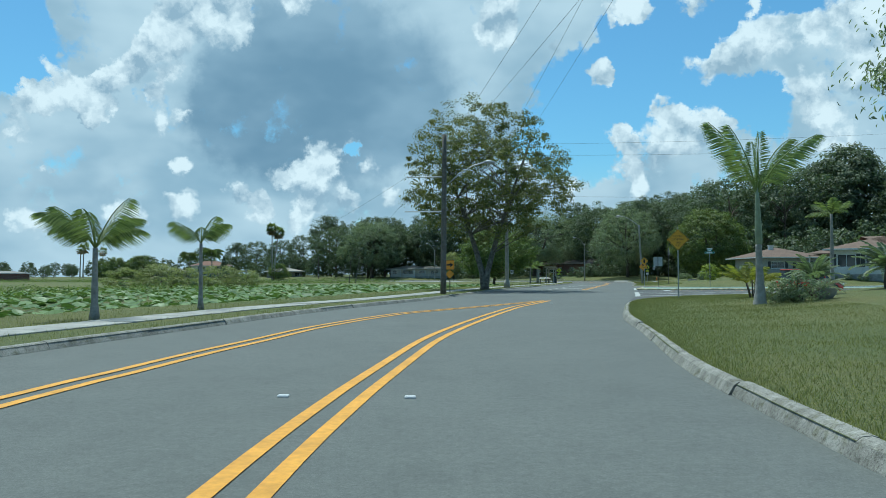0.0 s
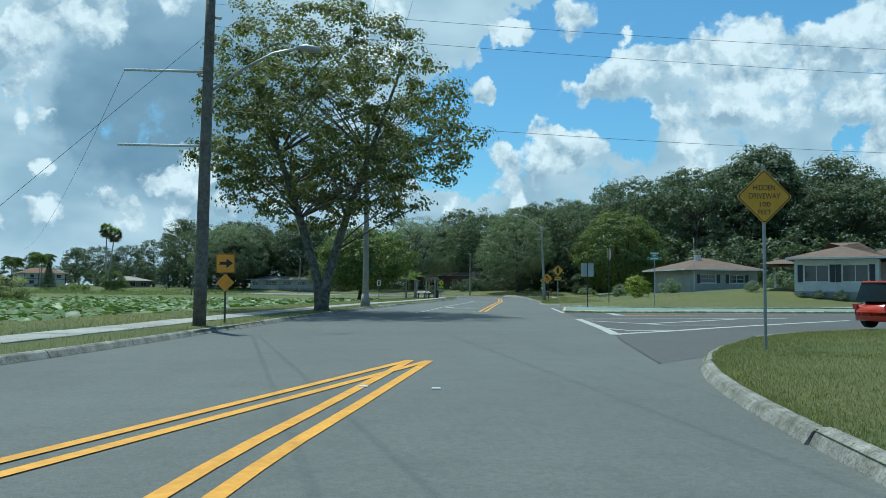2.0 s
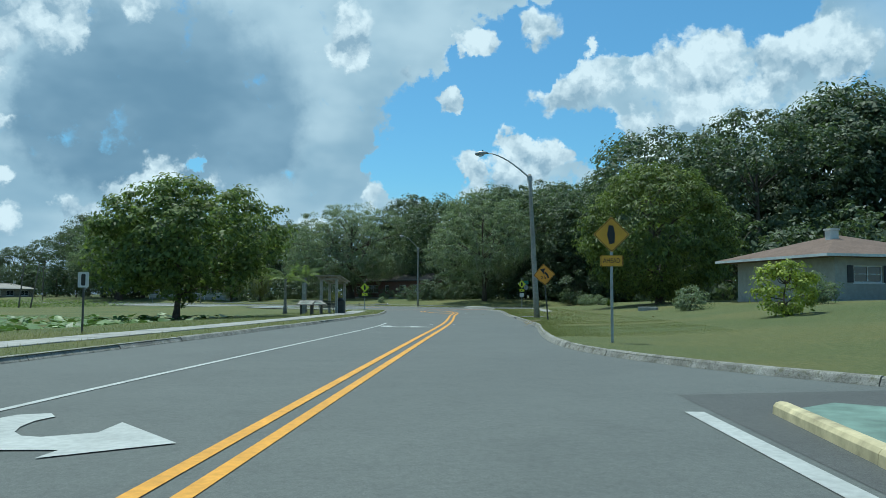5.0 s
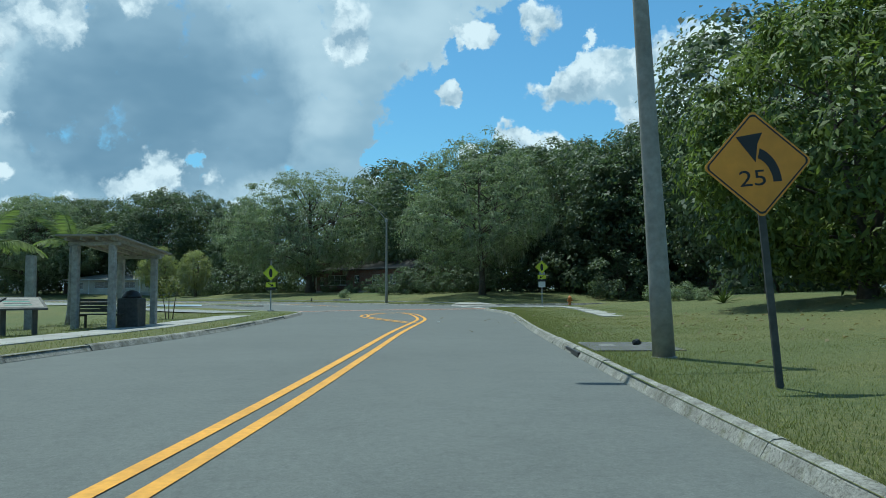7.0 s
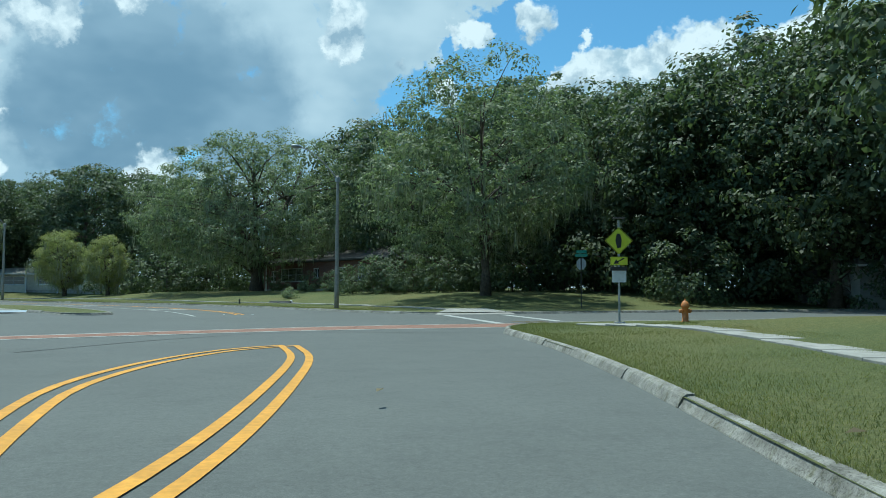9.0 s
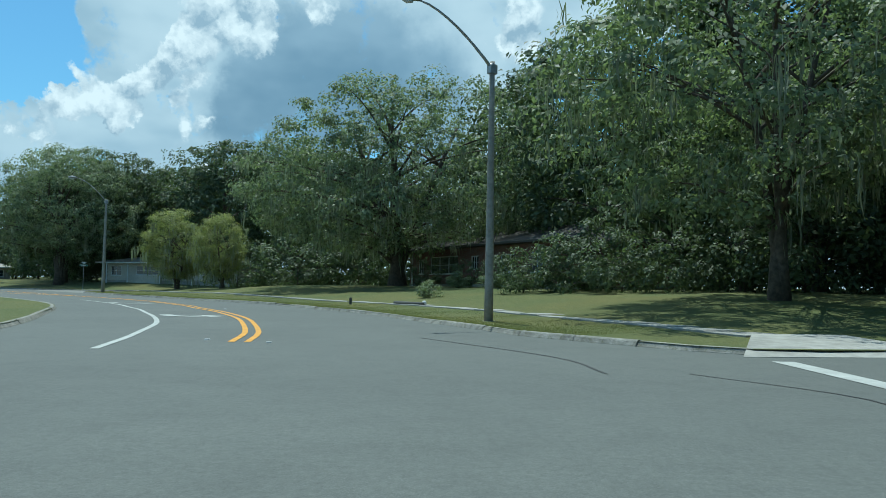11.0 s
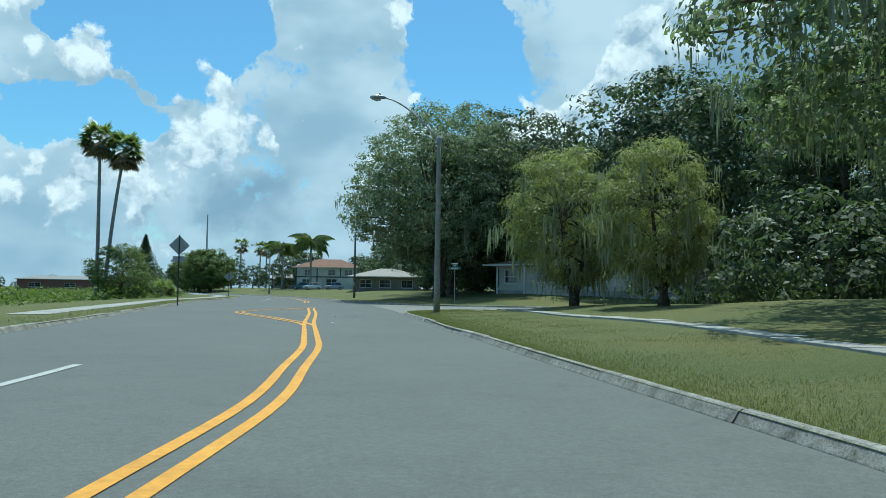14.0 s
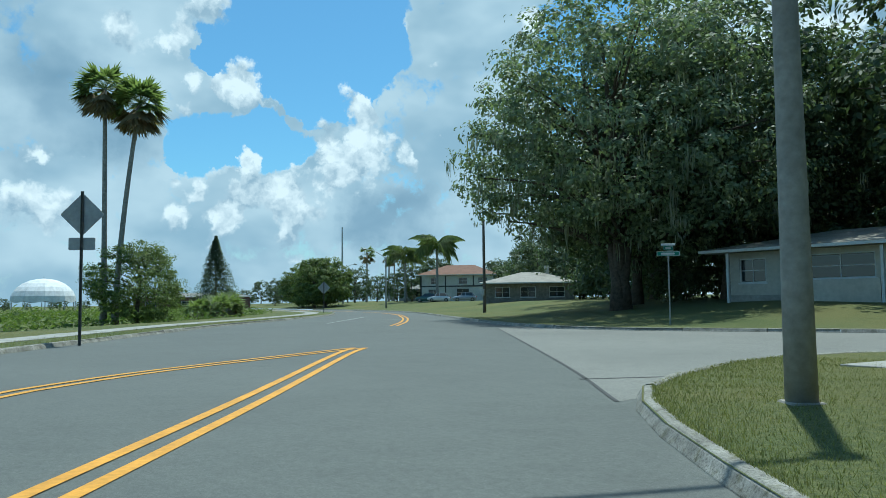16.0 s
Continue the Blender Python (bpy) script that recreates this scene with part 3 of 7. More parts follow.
resurfaced("side_street_1", [(9.5, 39.3), (11.4, 45.9), (12.0, 47.7), (15.2, 60.2), (17.3, 68.5), (20.5, 81.5)], [(24.5, 81.5), (29.3, 78.9), (36.4, 79.4), (60, 81.1), (90, 83.6), (90, 57.3), (60, 53.6), (34, 51.3), (26, 50.2), (18.5, 46.2), (14.0, 43.0)],
           ASPHALT_DARK, "darker asphalt of the side street beyond the seam")
resurfaced("side_street_3", [(-4.7, 236.2), (-9, 241), (-23.2, 256)], [(-19.5, 256.2), (-12, 256.6), (-4, 258.4), (20, 262.6), (50, 266.5), (50, 255), (20, 252), (6, 249.5), (-1, 246), (-4.2, 242)],
           ASPHALT_PALE, "pale worn paving of the side street beyond the seam")

# ---------------------------------------------------------------- road paint
PAINT_Z = 0.008


def paint(line, width, mat, label, level=0):
    """A painted line; a line that crosses another lies a level higher."""
    ob = ribbon("road_marking", np.array(line, float), width, PAINT_Z + 0.002 * level, mat)
    return tagged(ob, label, "road marking", "road markings", "structure")


def double_line(pts, level=0, gap=0.34, width=0.145):
    l = smooth_line(pts, 0.8)
    for s in (-1, 1):
        paint(offset(l, s * gap / 2), width, PAINT_Y, "double yellow line painted on the asphalt", level + (s > 0) * 0.5)


TIP1 = (5.38, 40.1)
double_line([(-2.0, -30), (-1.5, -5), (-1.25, 4), (-1.05, 7.6), (-0.72, 11.2), (-0.3, 15.2), (0.2, 18.4), (0.78, 21.5), (1.4, 24.6), (2.2, 28.3), (3.06, 32.1), (3.9, 35), TIP1])
double_line([(-4.9, -30), (-4.75, 0), (-4.5, 8), (-4.3, 10.2), (-4.05, 13), (-3.7, 15.6), (-3.3, 18.9), (-2.75, 21.6), (-2.2, 23.9), (-1.38, 26.7), (-0.35, 28.8), (0.6, 30.6), (1.5, 32.3),
             (2.5, 34.3), (3.6, 36.5), TIP1], 1)
double_line([(12.8, 70.4), (16.3, 84), (19.55, 96.5), (22.05, 106), (24.05, 114), (25.85, 121.9), (27.6, 129.7), (29.5, 137.4)])
# teardrop where the middle line splits before the crossing
double_line([(29.5, 137.4), (30.25, 140.8), (30.8, 145), (31.15, 149.3), (30.95, 152.6)], 2)
double_line([(29.2, 136.4), (28.85, 138.7), (28.3, 142.5), (28.1, 145.5), (28.6, 148.7), (29.7, 151.4), (30.95, 152.6)], 1)
# round the bend
BEND = [(28.55, 176.6), (28.0, 179.6), (26.8, 183.7), (25.4, 187.8), (23.55, 192.0), (22.3, 194.5), (20.1, 198.4), (18.5, 201.5), (16.0, 205.3), (13.7, 208.8), (11.2, 211.85), (8.5, 215.1), (5.6, 218.2),
        (0.0, 224.1), (-4.0, 228.5)]
double_line(BEND + [(-8.5, 233.4), (-14.5, 239.7), (-16.2, 241.7)])
double_line([(1.6, 222.4), (-0.2, 223.9), (-2.0, 225.0), (-4.8, 226.8), (-8.9, 229.1), (-11.4, 230.9), (-12.7, 232.6), (-13.9, 234.9), (-15.1, 238.3), (-16.2, 241.7)], 1)
double_line([(-29.8, 255.4), (-36, 262), (-46, 271.4), (-60, 283), (-76, 292.6), (-104, 304.8), (-150, 321.3)])
double_line([(19.0, 64.4), (29.4, 66.3), (60, 70), (110, 75)])

white = "white line painted on the asphalt"
paint(smooth_line([(8.7, 68.5), (9.9, 72.5), (13.1, 85), (18.7, 105), (20.4, 112.4)], 1.5), 0.12, PAINT_W, white)
paint(smooth_line([(26.5, 174.3), (25.8, 177.3), (25.1, 179.8), (24.3, 182.6), (23.5, 184.8), (22.1, 188), (20.4, 191.4), (18.7, 194.8), (17.3, 197.1), (15.1, 200.9), (12.9, 204.1), (10.3, 207.6), (8.4, 209.9)], 1.0), 0.16, PAINT_W, white)
paint(smooth_line([(-37.6, 257.0), (-45, 265.0), (-52.2, 272.6)], 2.0), 0.12, PAINT_W, white)
paint(smooth_line([(-43.2, 264.6), (-40.2, 266.0)], 1.0), 0.12, PAINT_W, white, 1)
# hatched area at the mouth of the side street
hatch = "white hatching painted at the mouth of the side street"
for k, pts in enumerate([[(15.0, 59.8), (13.0, 51.4), (12.05, 47.8)], [(15.0, 59.7), (19.3, 60.2), (26, 61.1)], [(12.1, 48), (14.8, 49.8), (16.7, 51.3), (22, 55), (27.5, 58.6)],
                         [(14.7, 57.6), (16.0, 54.9), (16.3, 53.7), (18.9, 53.8)], [(16.0, 54.8), (22.6, 59.8)], [(13.0, 51.3), (13.3, 49.9), (15.0, 50.05)]]):
    line = np.vstack([smooth_line([p, q], 0.8)[:-1] for p, q in zip(pts, pts[1:])] + [[pts[-1]]])
    paint(line, 0.32, PAINT_W, hatch, k)
for k, (a, b) in enumerate([((19.9, 80), (17.2, 68.8)), ((17.0, 68.75), (30, 68.9)), ((19.7, 68.2), (18.9, 64.6))]):
    paint(smooth_line([a, b], 2.0), 0.5 if k == 2 else 0.22, PAINT_W, "white edge line beside the green island", k)
# crossings
xing = "white crossing line on the asphalt"
for a, b in [((39.2, 174.4), (39.2, 163.6)), ((42.5, 174.8), (42.3, 165.4))]:
    paint(smooth_line([a, b], 2.0), 0.42, PAINT_W, xing)
BRICK_A, BRICK_B = [(22.5, 157.2), (28.9, 160.4), (33.8, 162.5), (40.8, 163.9)], [(23.2, 155.8), (29.6, 158.7), (33.6, 159.9), (38.7, 160.7)]
paint(smooth_line(BRICK_A), 0.22, PAINT_W, xing)
paint(smooth_line(BRICK_B), 0.22, PAINT_W, xing)


# ---------------------------------------------------------------- trees
def leaf_mesh(name, centres, normals, size, mat, parent, seed, aspect=0.55, droop=0.0, label=""):
    """A crown of single leaves, one rhombus a leaf, in one mesh."""
    rng = np.random.default_rng(seed)
    n = len(centres)
    d = rng.normal(size=(n, 3))
    d[:, 2] -= droop
    nrm = normals + rng.normal(size=(n, 3)) * 0.42
    nrm /= np.linalg.norm(nrm, axis=1)[:, None]
    d -= nrm * (d * nrm).sum(1)[:, None]
    d /= np.maximum(np.linalg.norm(d, axis=1), 1e-6)[:, None]
    s = np.cross(nrm, d)
    L = size * rng.uniform(0.6, 1.3, n)[:, None]
    W = L * aspect
    v = np.empty((n, 4, 3))
    v[:, 0], v[:, 2] = centres - d * L / 2, centres + d * L / 2
    v[:, 1] = centres + s * W / 2 + nrm * L * 0.12
    v[:, 3] = centres - s * W / 2 + nrm * L * 0.12
    me = bpy.data.meshes.new(name)
    me.vertices.add(4 * n)
    me.vertices.foreach_set("co", v.reshape(-1))
    me.loops.add(4 * n)
    me.loops.foreach_set("vertex_index", np.arange(4 * n))
    me.polygons.add(n)
    me.polygons.foreach_set("loop_start", np.arange(0, 4 * n, 4))
    me.materials.append(mat)
    me.update(calc_edges=True)
    me.validate()
    ob = new(name, me)
    ob.parent = parent
    if label:
        tagged(ob, label)
    return ob


def crown_points(height, base, radius, clumps, per, clump_r, seed, shape=0.55, hollow=0.35, lump=0.35):
    """Clump centres and leaf places for an uneven crown between base and height."""
    rng = np.random.default_rng(seed)
    mid, half = base + (height - base) * shape, (height - base)
    cs = []
    lobes = rng.normal(size=(9, 3))
    lobes /= np.linalg.norm(lobes, axis=1)[:, None]
    depth = rng.uniform(-lump, lump, 9)
    while len(cs) < clumps:
        u = rng.normal(size=3)
        u /= np.linalg.norm(u)
        r = hollow + (1 - hollow) * rng.random() ** 0.5
        w = 1 + (depth * np.exp(6 * (lobes @ u - 1))).sum()
        up = (height - mid) if u[2] > 0 else (mid - base)
        p = np.array((u[0] * radius * w, u[1] * radius * w, mid + u[2] * up * (0.6 + 0.4 * w))) 
        p = np.array((p[0] * r, p[1] * r, mid + (p[2] - mid) * r))
        cs.append(p)
    cs = np.array(cs)
    sz = rng.uniform(0.5, 1.45, clumps)
    k = np.repeat(np.arange(clumps), per)
    off = rng.normal(size=(len(k), 3))
    off /= np.linalg.norm(off, axis=1)[:, None]
    off[:, 2] = np.where(rng.random(len(k)) < 0.6, abs(off[:, 2]), off[:, 2])
    off *= (rng.uniform(0.45, 1.08, len(k)) * sz[k])[:, None] * np.array((0.92, 0.92, 0.62)) * clump_r
    pts = cs[k] + off
    nrm = off / np.maximum(np.linalg.norm(off, axis=1), 1e-6)[:, None] * 1.1
    out = pts - np.array((0, 0, mid))
    out /= np.maximum(np.linalg.norm(out, axis=1), 1e-6)[:, None]
    nrm = nrm + out * 0.5 + np.array((0, 0, 0.5))
    return cs, pts, nrm


def limbs(cs, base, height, r0, seed, count=22, lean=(0, 0), forks=1, split=0.25, spread=0.16, limb=0.30):
    """A trunk, forked where the tree is, and limbs out to the leaf clumps."""
    rng = np.random.default_rng(seed + 7)
    bits = []
    tops = []
    for k in range(forks):
        a = 2 * math.pi * k / max(forks, 1) + seed
        sp = 0.0 if forks == 1 else spread * height
        hb = height * split
        path, rad = [], []
        for i in range(9):
            u = i / 8
            z = u * height * 0.78
            w = max(0.0, (z - hb * 0.35) / (height * 0.78)) ** 1.1
            path.append((math.cos(a) * sp * w + lean[0] * u + 0.12 * math.sin(5 * u + a), math.sin(a) * sp * w + lean[1] * u + 0.12 * math.cos(4 * u + a), z - 0.15))
            fl = 1.45 if i == 0 else 1.0
            rad.append(r0 * fl * (1 - 0.82 * u) * (1.0 if forks == 1 else 0.8))
        bits.append(tube(path, rad, 10))
        tops.append(np.array(path))
    for c in cs[rng.permutation(len(cs))[:count]]:
        t = tops[rng.integers(forks)]
        zt = max(base * 0.75, min(c[2] * 0.7, t[-2][2]))
        j = int(np.argmin(abs(t[:, 2] - zt)))
        s = t[j]
        m = (s + c) / 2 + np.array((0, 0, 0.12 * np.linalg.norm(c - s))) + rng.normal(size=3) * 0.25
        r = r0 * limb * (1 - 0.5 * j / 8)
        pth = [(1 - u) ** 2 * s + 2 * u * (1 - u) * m + u * u * c for u in np.linspace(0, 1, 6)]
        bits.append(tube(pth, [r * (1 - 0.85 * u) + 0.012 for u in np.linspace(0, 1, 6)], 5))
    return join(*bits)


def broadleaf(name, label, category, m, height, base, radius, leaf, bark, clumps=150, per=45, clump_r=1.6, size=0.42, seed=1, r0=0.3, forks=1,
              shape=0.45, hollow=0.35, moss=0, droop=0.3, aspect=0.55, count=22, lump=0.35, group="", split=0.25, spread=0.16, limb=0.30):
    e = root(name, label, category, m, group)
    cs, pts, nrm = crown_points(height, base, radius, clumps, per, clump_r, seed, shape, hollow, lump)
    v, f = limbs(cs, base, height, r0, seed, count, forks=forks, split=split, spread=spread, limb=limb)
    add_mesh("trunk", v, f, bark, e, True)
    leaf_mesh("crown", pts, nrm, size, leaf, e, seed + 3, aspect, droop)
    if moss:
        rng = np.random.default_rng(seed + 11)
        low = cs[np.argsort(cs[:, 2] + rng.normal(size=len(cs)) * 2)][: int(len(cs) * 0.75)]
        mv, mf = [], []
        for k in range(moss):
            c = low[rng.integers(len(low))] + rng.normal(size=3) * np.array((0.7, 0.7, 0.25))
            long = rng.uniform(0.35, 1.7)
            for q in range(rng.integers(5, 12)):
                o = c + rng.normal(size=3) * np.array((0.2, 0.2, 0.1))
                a = rng.uniform(0, math.pi)
                w = rng.uniform(0.012, 0.034)
                l = long * rng.uniform(0.3, 1.1)
                dx, dy = math.cos(a) * w, math.sin(a) * w
                b = len(mv)
                j = rng.normal(size=4) * 0.05
                mv += [(o[0] - dx, o[1] - dy, o[2]), (o[0] + dx, o[1] + dy, o[2]),
                       (o[0] + dx * 1.4 + j[0], o[1] + dy * 1.4 + j[1], o[2] - l * 0.5), (o[0] - dx * 1.4 + j[0], o[1] - dy * 1.4 + j[1], o[2] - l * 0.5), (o[0] + j[2], o[1] + j[3], o[2] - l)]
                mf += [(b, b + 1, b + 2, b + 3), (b + 3, b + 2, b + 4)]
        add_mesh("spanish_moss", mv, mf, MOSS, e, label="grey hanging spanish moss")
    return e


def frond(length, leaflets, arch, width, rng, droop_leaf=0.35, side=0.8, blade=0.055):
    """A feather frond along +x that arches up and over: verts and faces of rib and leaflets."""
    def at(u):
        a = arch * u
        return np.array((length * (u - 0.10 * u * u * arch), 0, length * (0.55 * u - 0.42 * arch * u * u)))
    v, f = tube([at(u) for u in np.linspace(0, 1, 7)], [0.035 * (1 - 0.85 * u) * length / 2.5 + 0.004 for u in np.linspace(0, 1, 7)], 4)
    v, f = list(v), list(f)
    for k in range(leaflets):
        u = 0.16 + 0.84 * (k + 0.5) / leaflets
        p = at(u)
        ll = width * (0.35 + 0.65 * math.sin(math.pi * min(1, u * 0.85 + 0.12)))
        for s in (-1, 1):
            tip = p + np.array((ll * 0.55, s * ll * side, -ll * (droop_leaf + rng.uniform(0, 0.25))))
            midp = (p + tip) / 2 + np.array((0, 0, 0.06 * ll))
            wv = np.array((blade * length / 2.5, 0, 0.01))
            b = len(v)
            v += [tuple(p), tuple(midp - wv), tuple(tip), tuple(midp + wv)]
            f.append((b, b + 1, b + 2, b + 3))
    return v, f


def turn(bit, rz, ry, at):
    m = Matrix.Translation(at) @ Matrix.Rotation(rz, 4, "Z") @ Matrix.Rotation(ry, 4, "Y")
    return [tuple(m @ Vector(p)) for p in bit[0]], bit[1]


def feather_palm(name, label, m, trunk_h, fronds=12, length=2.2, seed=1, r=0.13, lean=(0, 0), group="", shaft=0.0, leaflets=26, width=0.6, low=-0.2, blade=0.04, hang=0.35, arch=(0.7, 1.5)):
    e = root(name, label, "palm tree", m, group)
    rng = np.random.default_rng(seed)
    us = np.linspace(0, 1, 9)
    v, f = tube([(lean[0] * u * u, lean[1] * u * u, trunk_h * u - 0.1 * (u == 0)) for u in us], [r * (1.8 if u == 0 else 1.3 if u < 0.2 else 1.1 - 0.4 * u) * (1 + 0.04 * math.sin(40 * u)) for u in us], 10)
    add_mesh("trunk", v, f, PALM_BARK, e, True)
    top = (lean[0], lean[1], trunk_h)
    if shaft:
        v, f = tube([(lean[0], lean[1], trunk_h - 0.1 + shaft * u) for u in (0, 0.3, 0.7, 1.0)], [r * 0.85, r * 0.95, r * 0.6, r * 0.25], 10)
        add_mesh("crownshaft", v, f, PALM_LEAF, e, True, "smooth green crownshaft")
        top = (lean[0], lean[1], trunk_h + shaft * 0.75)
    for k in range(fronds):
        a = 2 * math.pi * k / fronds * 1.0 + rng.uniform(-0.25, 0.25)
        fv, ff = frond(length * rng.uniform(0.8, 1.1), leaflets, rng.uniform(*arch), width, rng, hang, 0.7, blade)
        fv, ff = turn((fv, ff), a, -rng.uniform(low, 0.75), top)
        add_mesh("frond", fv, ff, PALM_LEAF, e)
    return e


def fan_palm(name, label, m, trunk_h, fans=26, radius=1.0, seed=1, r=0.22, lean=(0, 0), group="", skirt=True):
    e = root(name, label, "palm tree", m, group)
    rng = np.random.default_rng(seed)
    us = np.linspace(0, 1, 10)
    v, f = tube([(lean[0] * u ** 1.5, lean[1] * u ** 1.5, trunk_h * u - 0.1 * (u == 0)) for u in us], [r * (1.5 if u == 0 else 1.1 - 0.4 * u) for u in us], 10)
    add_mesh("trunk", v, f, PALM_BARK, e, True)
    top = np.array((lean[0], lean[1], trunk_h))
    for k in range(fans):
        a = rng.uniform(0, 2 * math.pi)
        el = rng.uniform(-1.15 if skirt else -0.4, 1.2)
        d = np.array((math.cos(a) * math.cos(el), math.sin(a) * math.cos(el), math.sin(el)))
        side = np.array((-math.sin(a), math.cos(a), 0))
        upv = np.cross(d, side)
        c = top + d * radius * 0.75
        bits = [tube([top, c], [0.03, 0.015], 4)]
        fv, ff = [], []
        n = 11
        for j in range(n):
            t = -1.15 + 2.3 * j / (n - 1)
            dd = d * math.cos(t) + side * math.sin(t)
            tip = c + dd * radius * rng.uniform(0.75, 1.0) + np.array((0, 0, -0.35 * radius * (0.4 + abs(t))))
            midp = (c + tip) / 2
            wv = side * math.cos(t) * 0.09 * radius - d * math.sin(t) * 0.09 * radius
            b = len(fv)
            fv += [tuple(c), tuple(midp - wv), tuple(tip), tuple(midp + wv)]
            ff.append((b, b + 1, b + 2, b + 3))
        v, f = join(bits[0], (fv, ff))
        add_mesh("fan_leaf", v, f, PALM_LEAF if el > -0.35 else DEAD_FROND, e, label="" if el > -0.35 else "brown dead fan leaf")
    return e


DEAD_FROND = leafy("dead_frond", (0.13, 0.10, 0.06), (0.24, 0.19, 0.11))


def land(x, y):
    return float(ground_z([x], [y])[0])


def spot(x, y, rz=0.0, s=1.0):
    return Matrix.Translation((x, y, land(x, y) - 0.03)) @ Matrix.Rotation(rz, 4, "Z") @ Matrix.Scale(s, 4)


def clear_of_road(x, y):
    """The nearest place north or south that lies off the carriageway."""
    for k in range(12):
        for dy in (1.5 * k, -1.5 * k):
            ys = np.array([y + dy, y + dy + 1.2, y + dy - 1.2])
            if not inside(ROAD_EDGE, np.full(3, float(x)), ys).any():
                return x, y + dy
    return x, y


def plant(proto, places):
    """Copies of a tree at x, y, turn, scale."""
    for x, y, rz, s in places:
        x, y = clear_of_road(x, y)
        copy_thing(proto, spot(x, y, rz, s))


# sycamore beside the road, forked low
broadleaf("sycamore_tree", "tall forked sycamore with pale bark and thinning yellow-green crown", "tree", spot(3.6, 66.8, -5.0), 16.9, 3.9, 7.7, SYC_LEAF, PALE_BARK,
          clumps=640, per=84, clump_r=0.75, size=0.17, seed=5, r0=0.36, forks=2, spread=0.24, shape=0.42, hollow=0.25, droop=0.5, aspect=0.75, count=85, split=0.06, lump=0.3, limb=0.15)
# round mango tree on the corner lawn
broadleaf("mango_tree", "dense round mango tree with drooping glossy leaves", "tree", spot(45.4, 131.0), 11.7, 0.5, 6.2, MANGO_LEAF, BARK,
          clumps=430, per=95, clump_r=1.05, size=0.36, seed=8, r0=0.3, forks=3, shape=0.42, hollow=0.72, droop=1.1, aspect=0.34, lump=0.2)
# tree between the lake and the pavement
broadleaf("lakeside_tree", "spreading green broadleaf tree on the lakeside lawn", "tree", spot(8.2, 124.0), 9.1, 1.3, 5.7, LAKE_LEAF, BARK,
          clumps=330, per=70, clump_r=0.95, size=0.32, seed=12, r0=0.22, hollow=0.5)

broadleaf("oak_tree", "wide-spreading old live oak hung with grey spanish moss", "tree", spot(27.5, 230, 0.4), 19.5, 2.8, 15.5, OAK_LEAF, BARK,
          clumps=1150, per=62, clump_r=1.15, size=0.30, seed=21, r0=0.75, forks=3, shape=0.36, hollow=0.42, moss=900, count=60, group="live oaks", lump=0.5, spread=0.34, limb=0.26)
oak = broadleaf("oak_tree", "tall dark live oak hung with grey spanish moss", "tree", spot(45.5, 190, 1.2), 17.5, 2.6, 8.0, OAK_LEAF, BARK,
                clumps=620, per=66, clump_r=0.95, size=0.26, seed=22, r0=0.32, forks=3, shape=0.4, hollow=0.45, moss=340, count=34, group="live oaks", lump=0.5)
wood = broadleaf("woodland_tree", "tall dark evergreen oak in the wood behind the houses", "tree", spot(*clear_of_road(69, 173), 0.4, 1.05), 20, 2.5, 8.6, WOOD_LEAF, BARK,
                 clumps=330, per=44, clump_r=1.45, size=0.46, seed=31, r0=0.4, shape=0.45, hollow=0.6, group="woodland trees", lump=0.45)
wood2 = broadleaf("woodland_tree", "tall dark evergreen oak in the wood behind the houses", "tree", spot(73, 198, 0.4, 1.12), 20, 1.5, 8.8, WOOD_LEAF, BARK,
                  clumps=340, per=42, clump_r=1.4, size=0.46, seed=37, r0=0.4, shape=0.5, hollow=0.6, group="woodland trees", lump=0.5)
wood3 = broadleaf("woodland_tree", "tall dark evergreen oak in the wood behind the houses", "tree", spot(*clear_of_road(64, 266), 0.4, 1.08), 20, 3.0, 7.0, WOOD_LEAF, BARK,
                  clumps=300, per=42, clump_r=1.4, size=0.46, seed=43, r0=0.35, shape=0.6, hollow=0.55, group="woodland trees", lump=0.5)
pale = broadleaf("willow_like_tree", "soft yellow-green weeping tree on the lawn", "tree", spot(3.2, 241, 0.4), 8.4, 0.9, 2.8, PALE_LEAF, BARK,
                 clumps=240, per=110, clump_r=0.8, size=0.21, seed=41, r0=0.25, forks=2, droop=1.6, aspect=0.28, hollow=0.6, moss=160)
bush = broadleaf("wild_bush", "tall dark evergreen bush under the trees", "bush", spot(60, 132), 6, 0.0, 4.2, WOOD_LEAF, BARK,
                 clumps=50, per=55, clump_r=1.4, size=0.42, seed=47, r0=0.08, shape=0.4, hollow=0.6, group="undergrowth")
shrub = broadleaf("shrub", "rounded dark green garden shrub", "shrub", spot(66, 158), 1.7, 0.0, 1.3, OAK_LEAF, BARK,
                  clumps=60, per=30, clump_r=0.5, size=0.16, seed=51, r0=0.04, shape=0.45, hollow=0.6, group="garden shrubs")

low_tree = broadleaf("roadside_tree", "round green tree leafy down to the verge of the far road", "tree", spot(-129, 324, 2.0), 10.4, 0.6, 5.6, LAKE_LEAF, BARK,
                     clumps=260, per=46, clump_r=1.0, size=0.42, seed=67, r0=0.25, shape=0.42, hollow=0.6, group="trees by the far road", lump=0.35)
far_wood = broadleaf("far_tree", "dark broadleaf tree in the woods across the lake", "tree", spot(-142, 372, 1.0, 0.53), 20, 1.5, 8.6, WOOD_LEAF, BARK,
                     clumps=90, per=32, clump_r=2.1, size=1.05, seed=33, r0=0.4, shape=0.45, hollow=0.6, group="far trees", lump=0.45, count=10)
plant(oak, [(54, 205, 3.0, 1.05)])
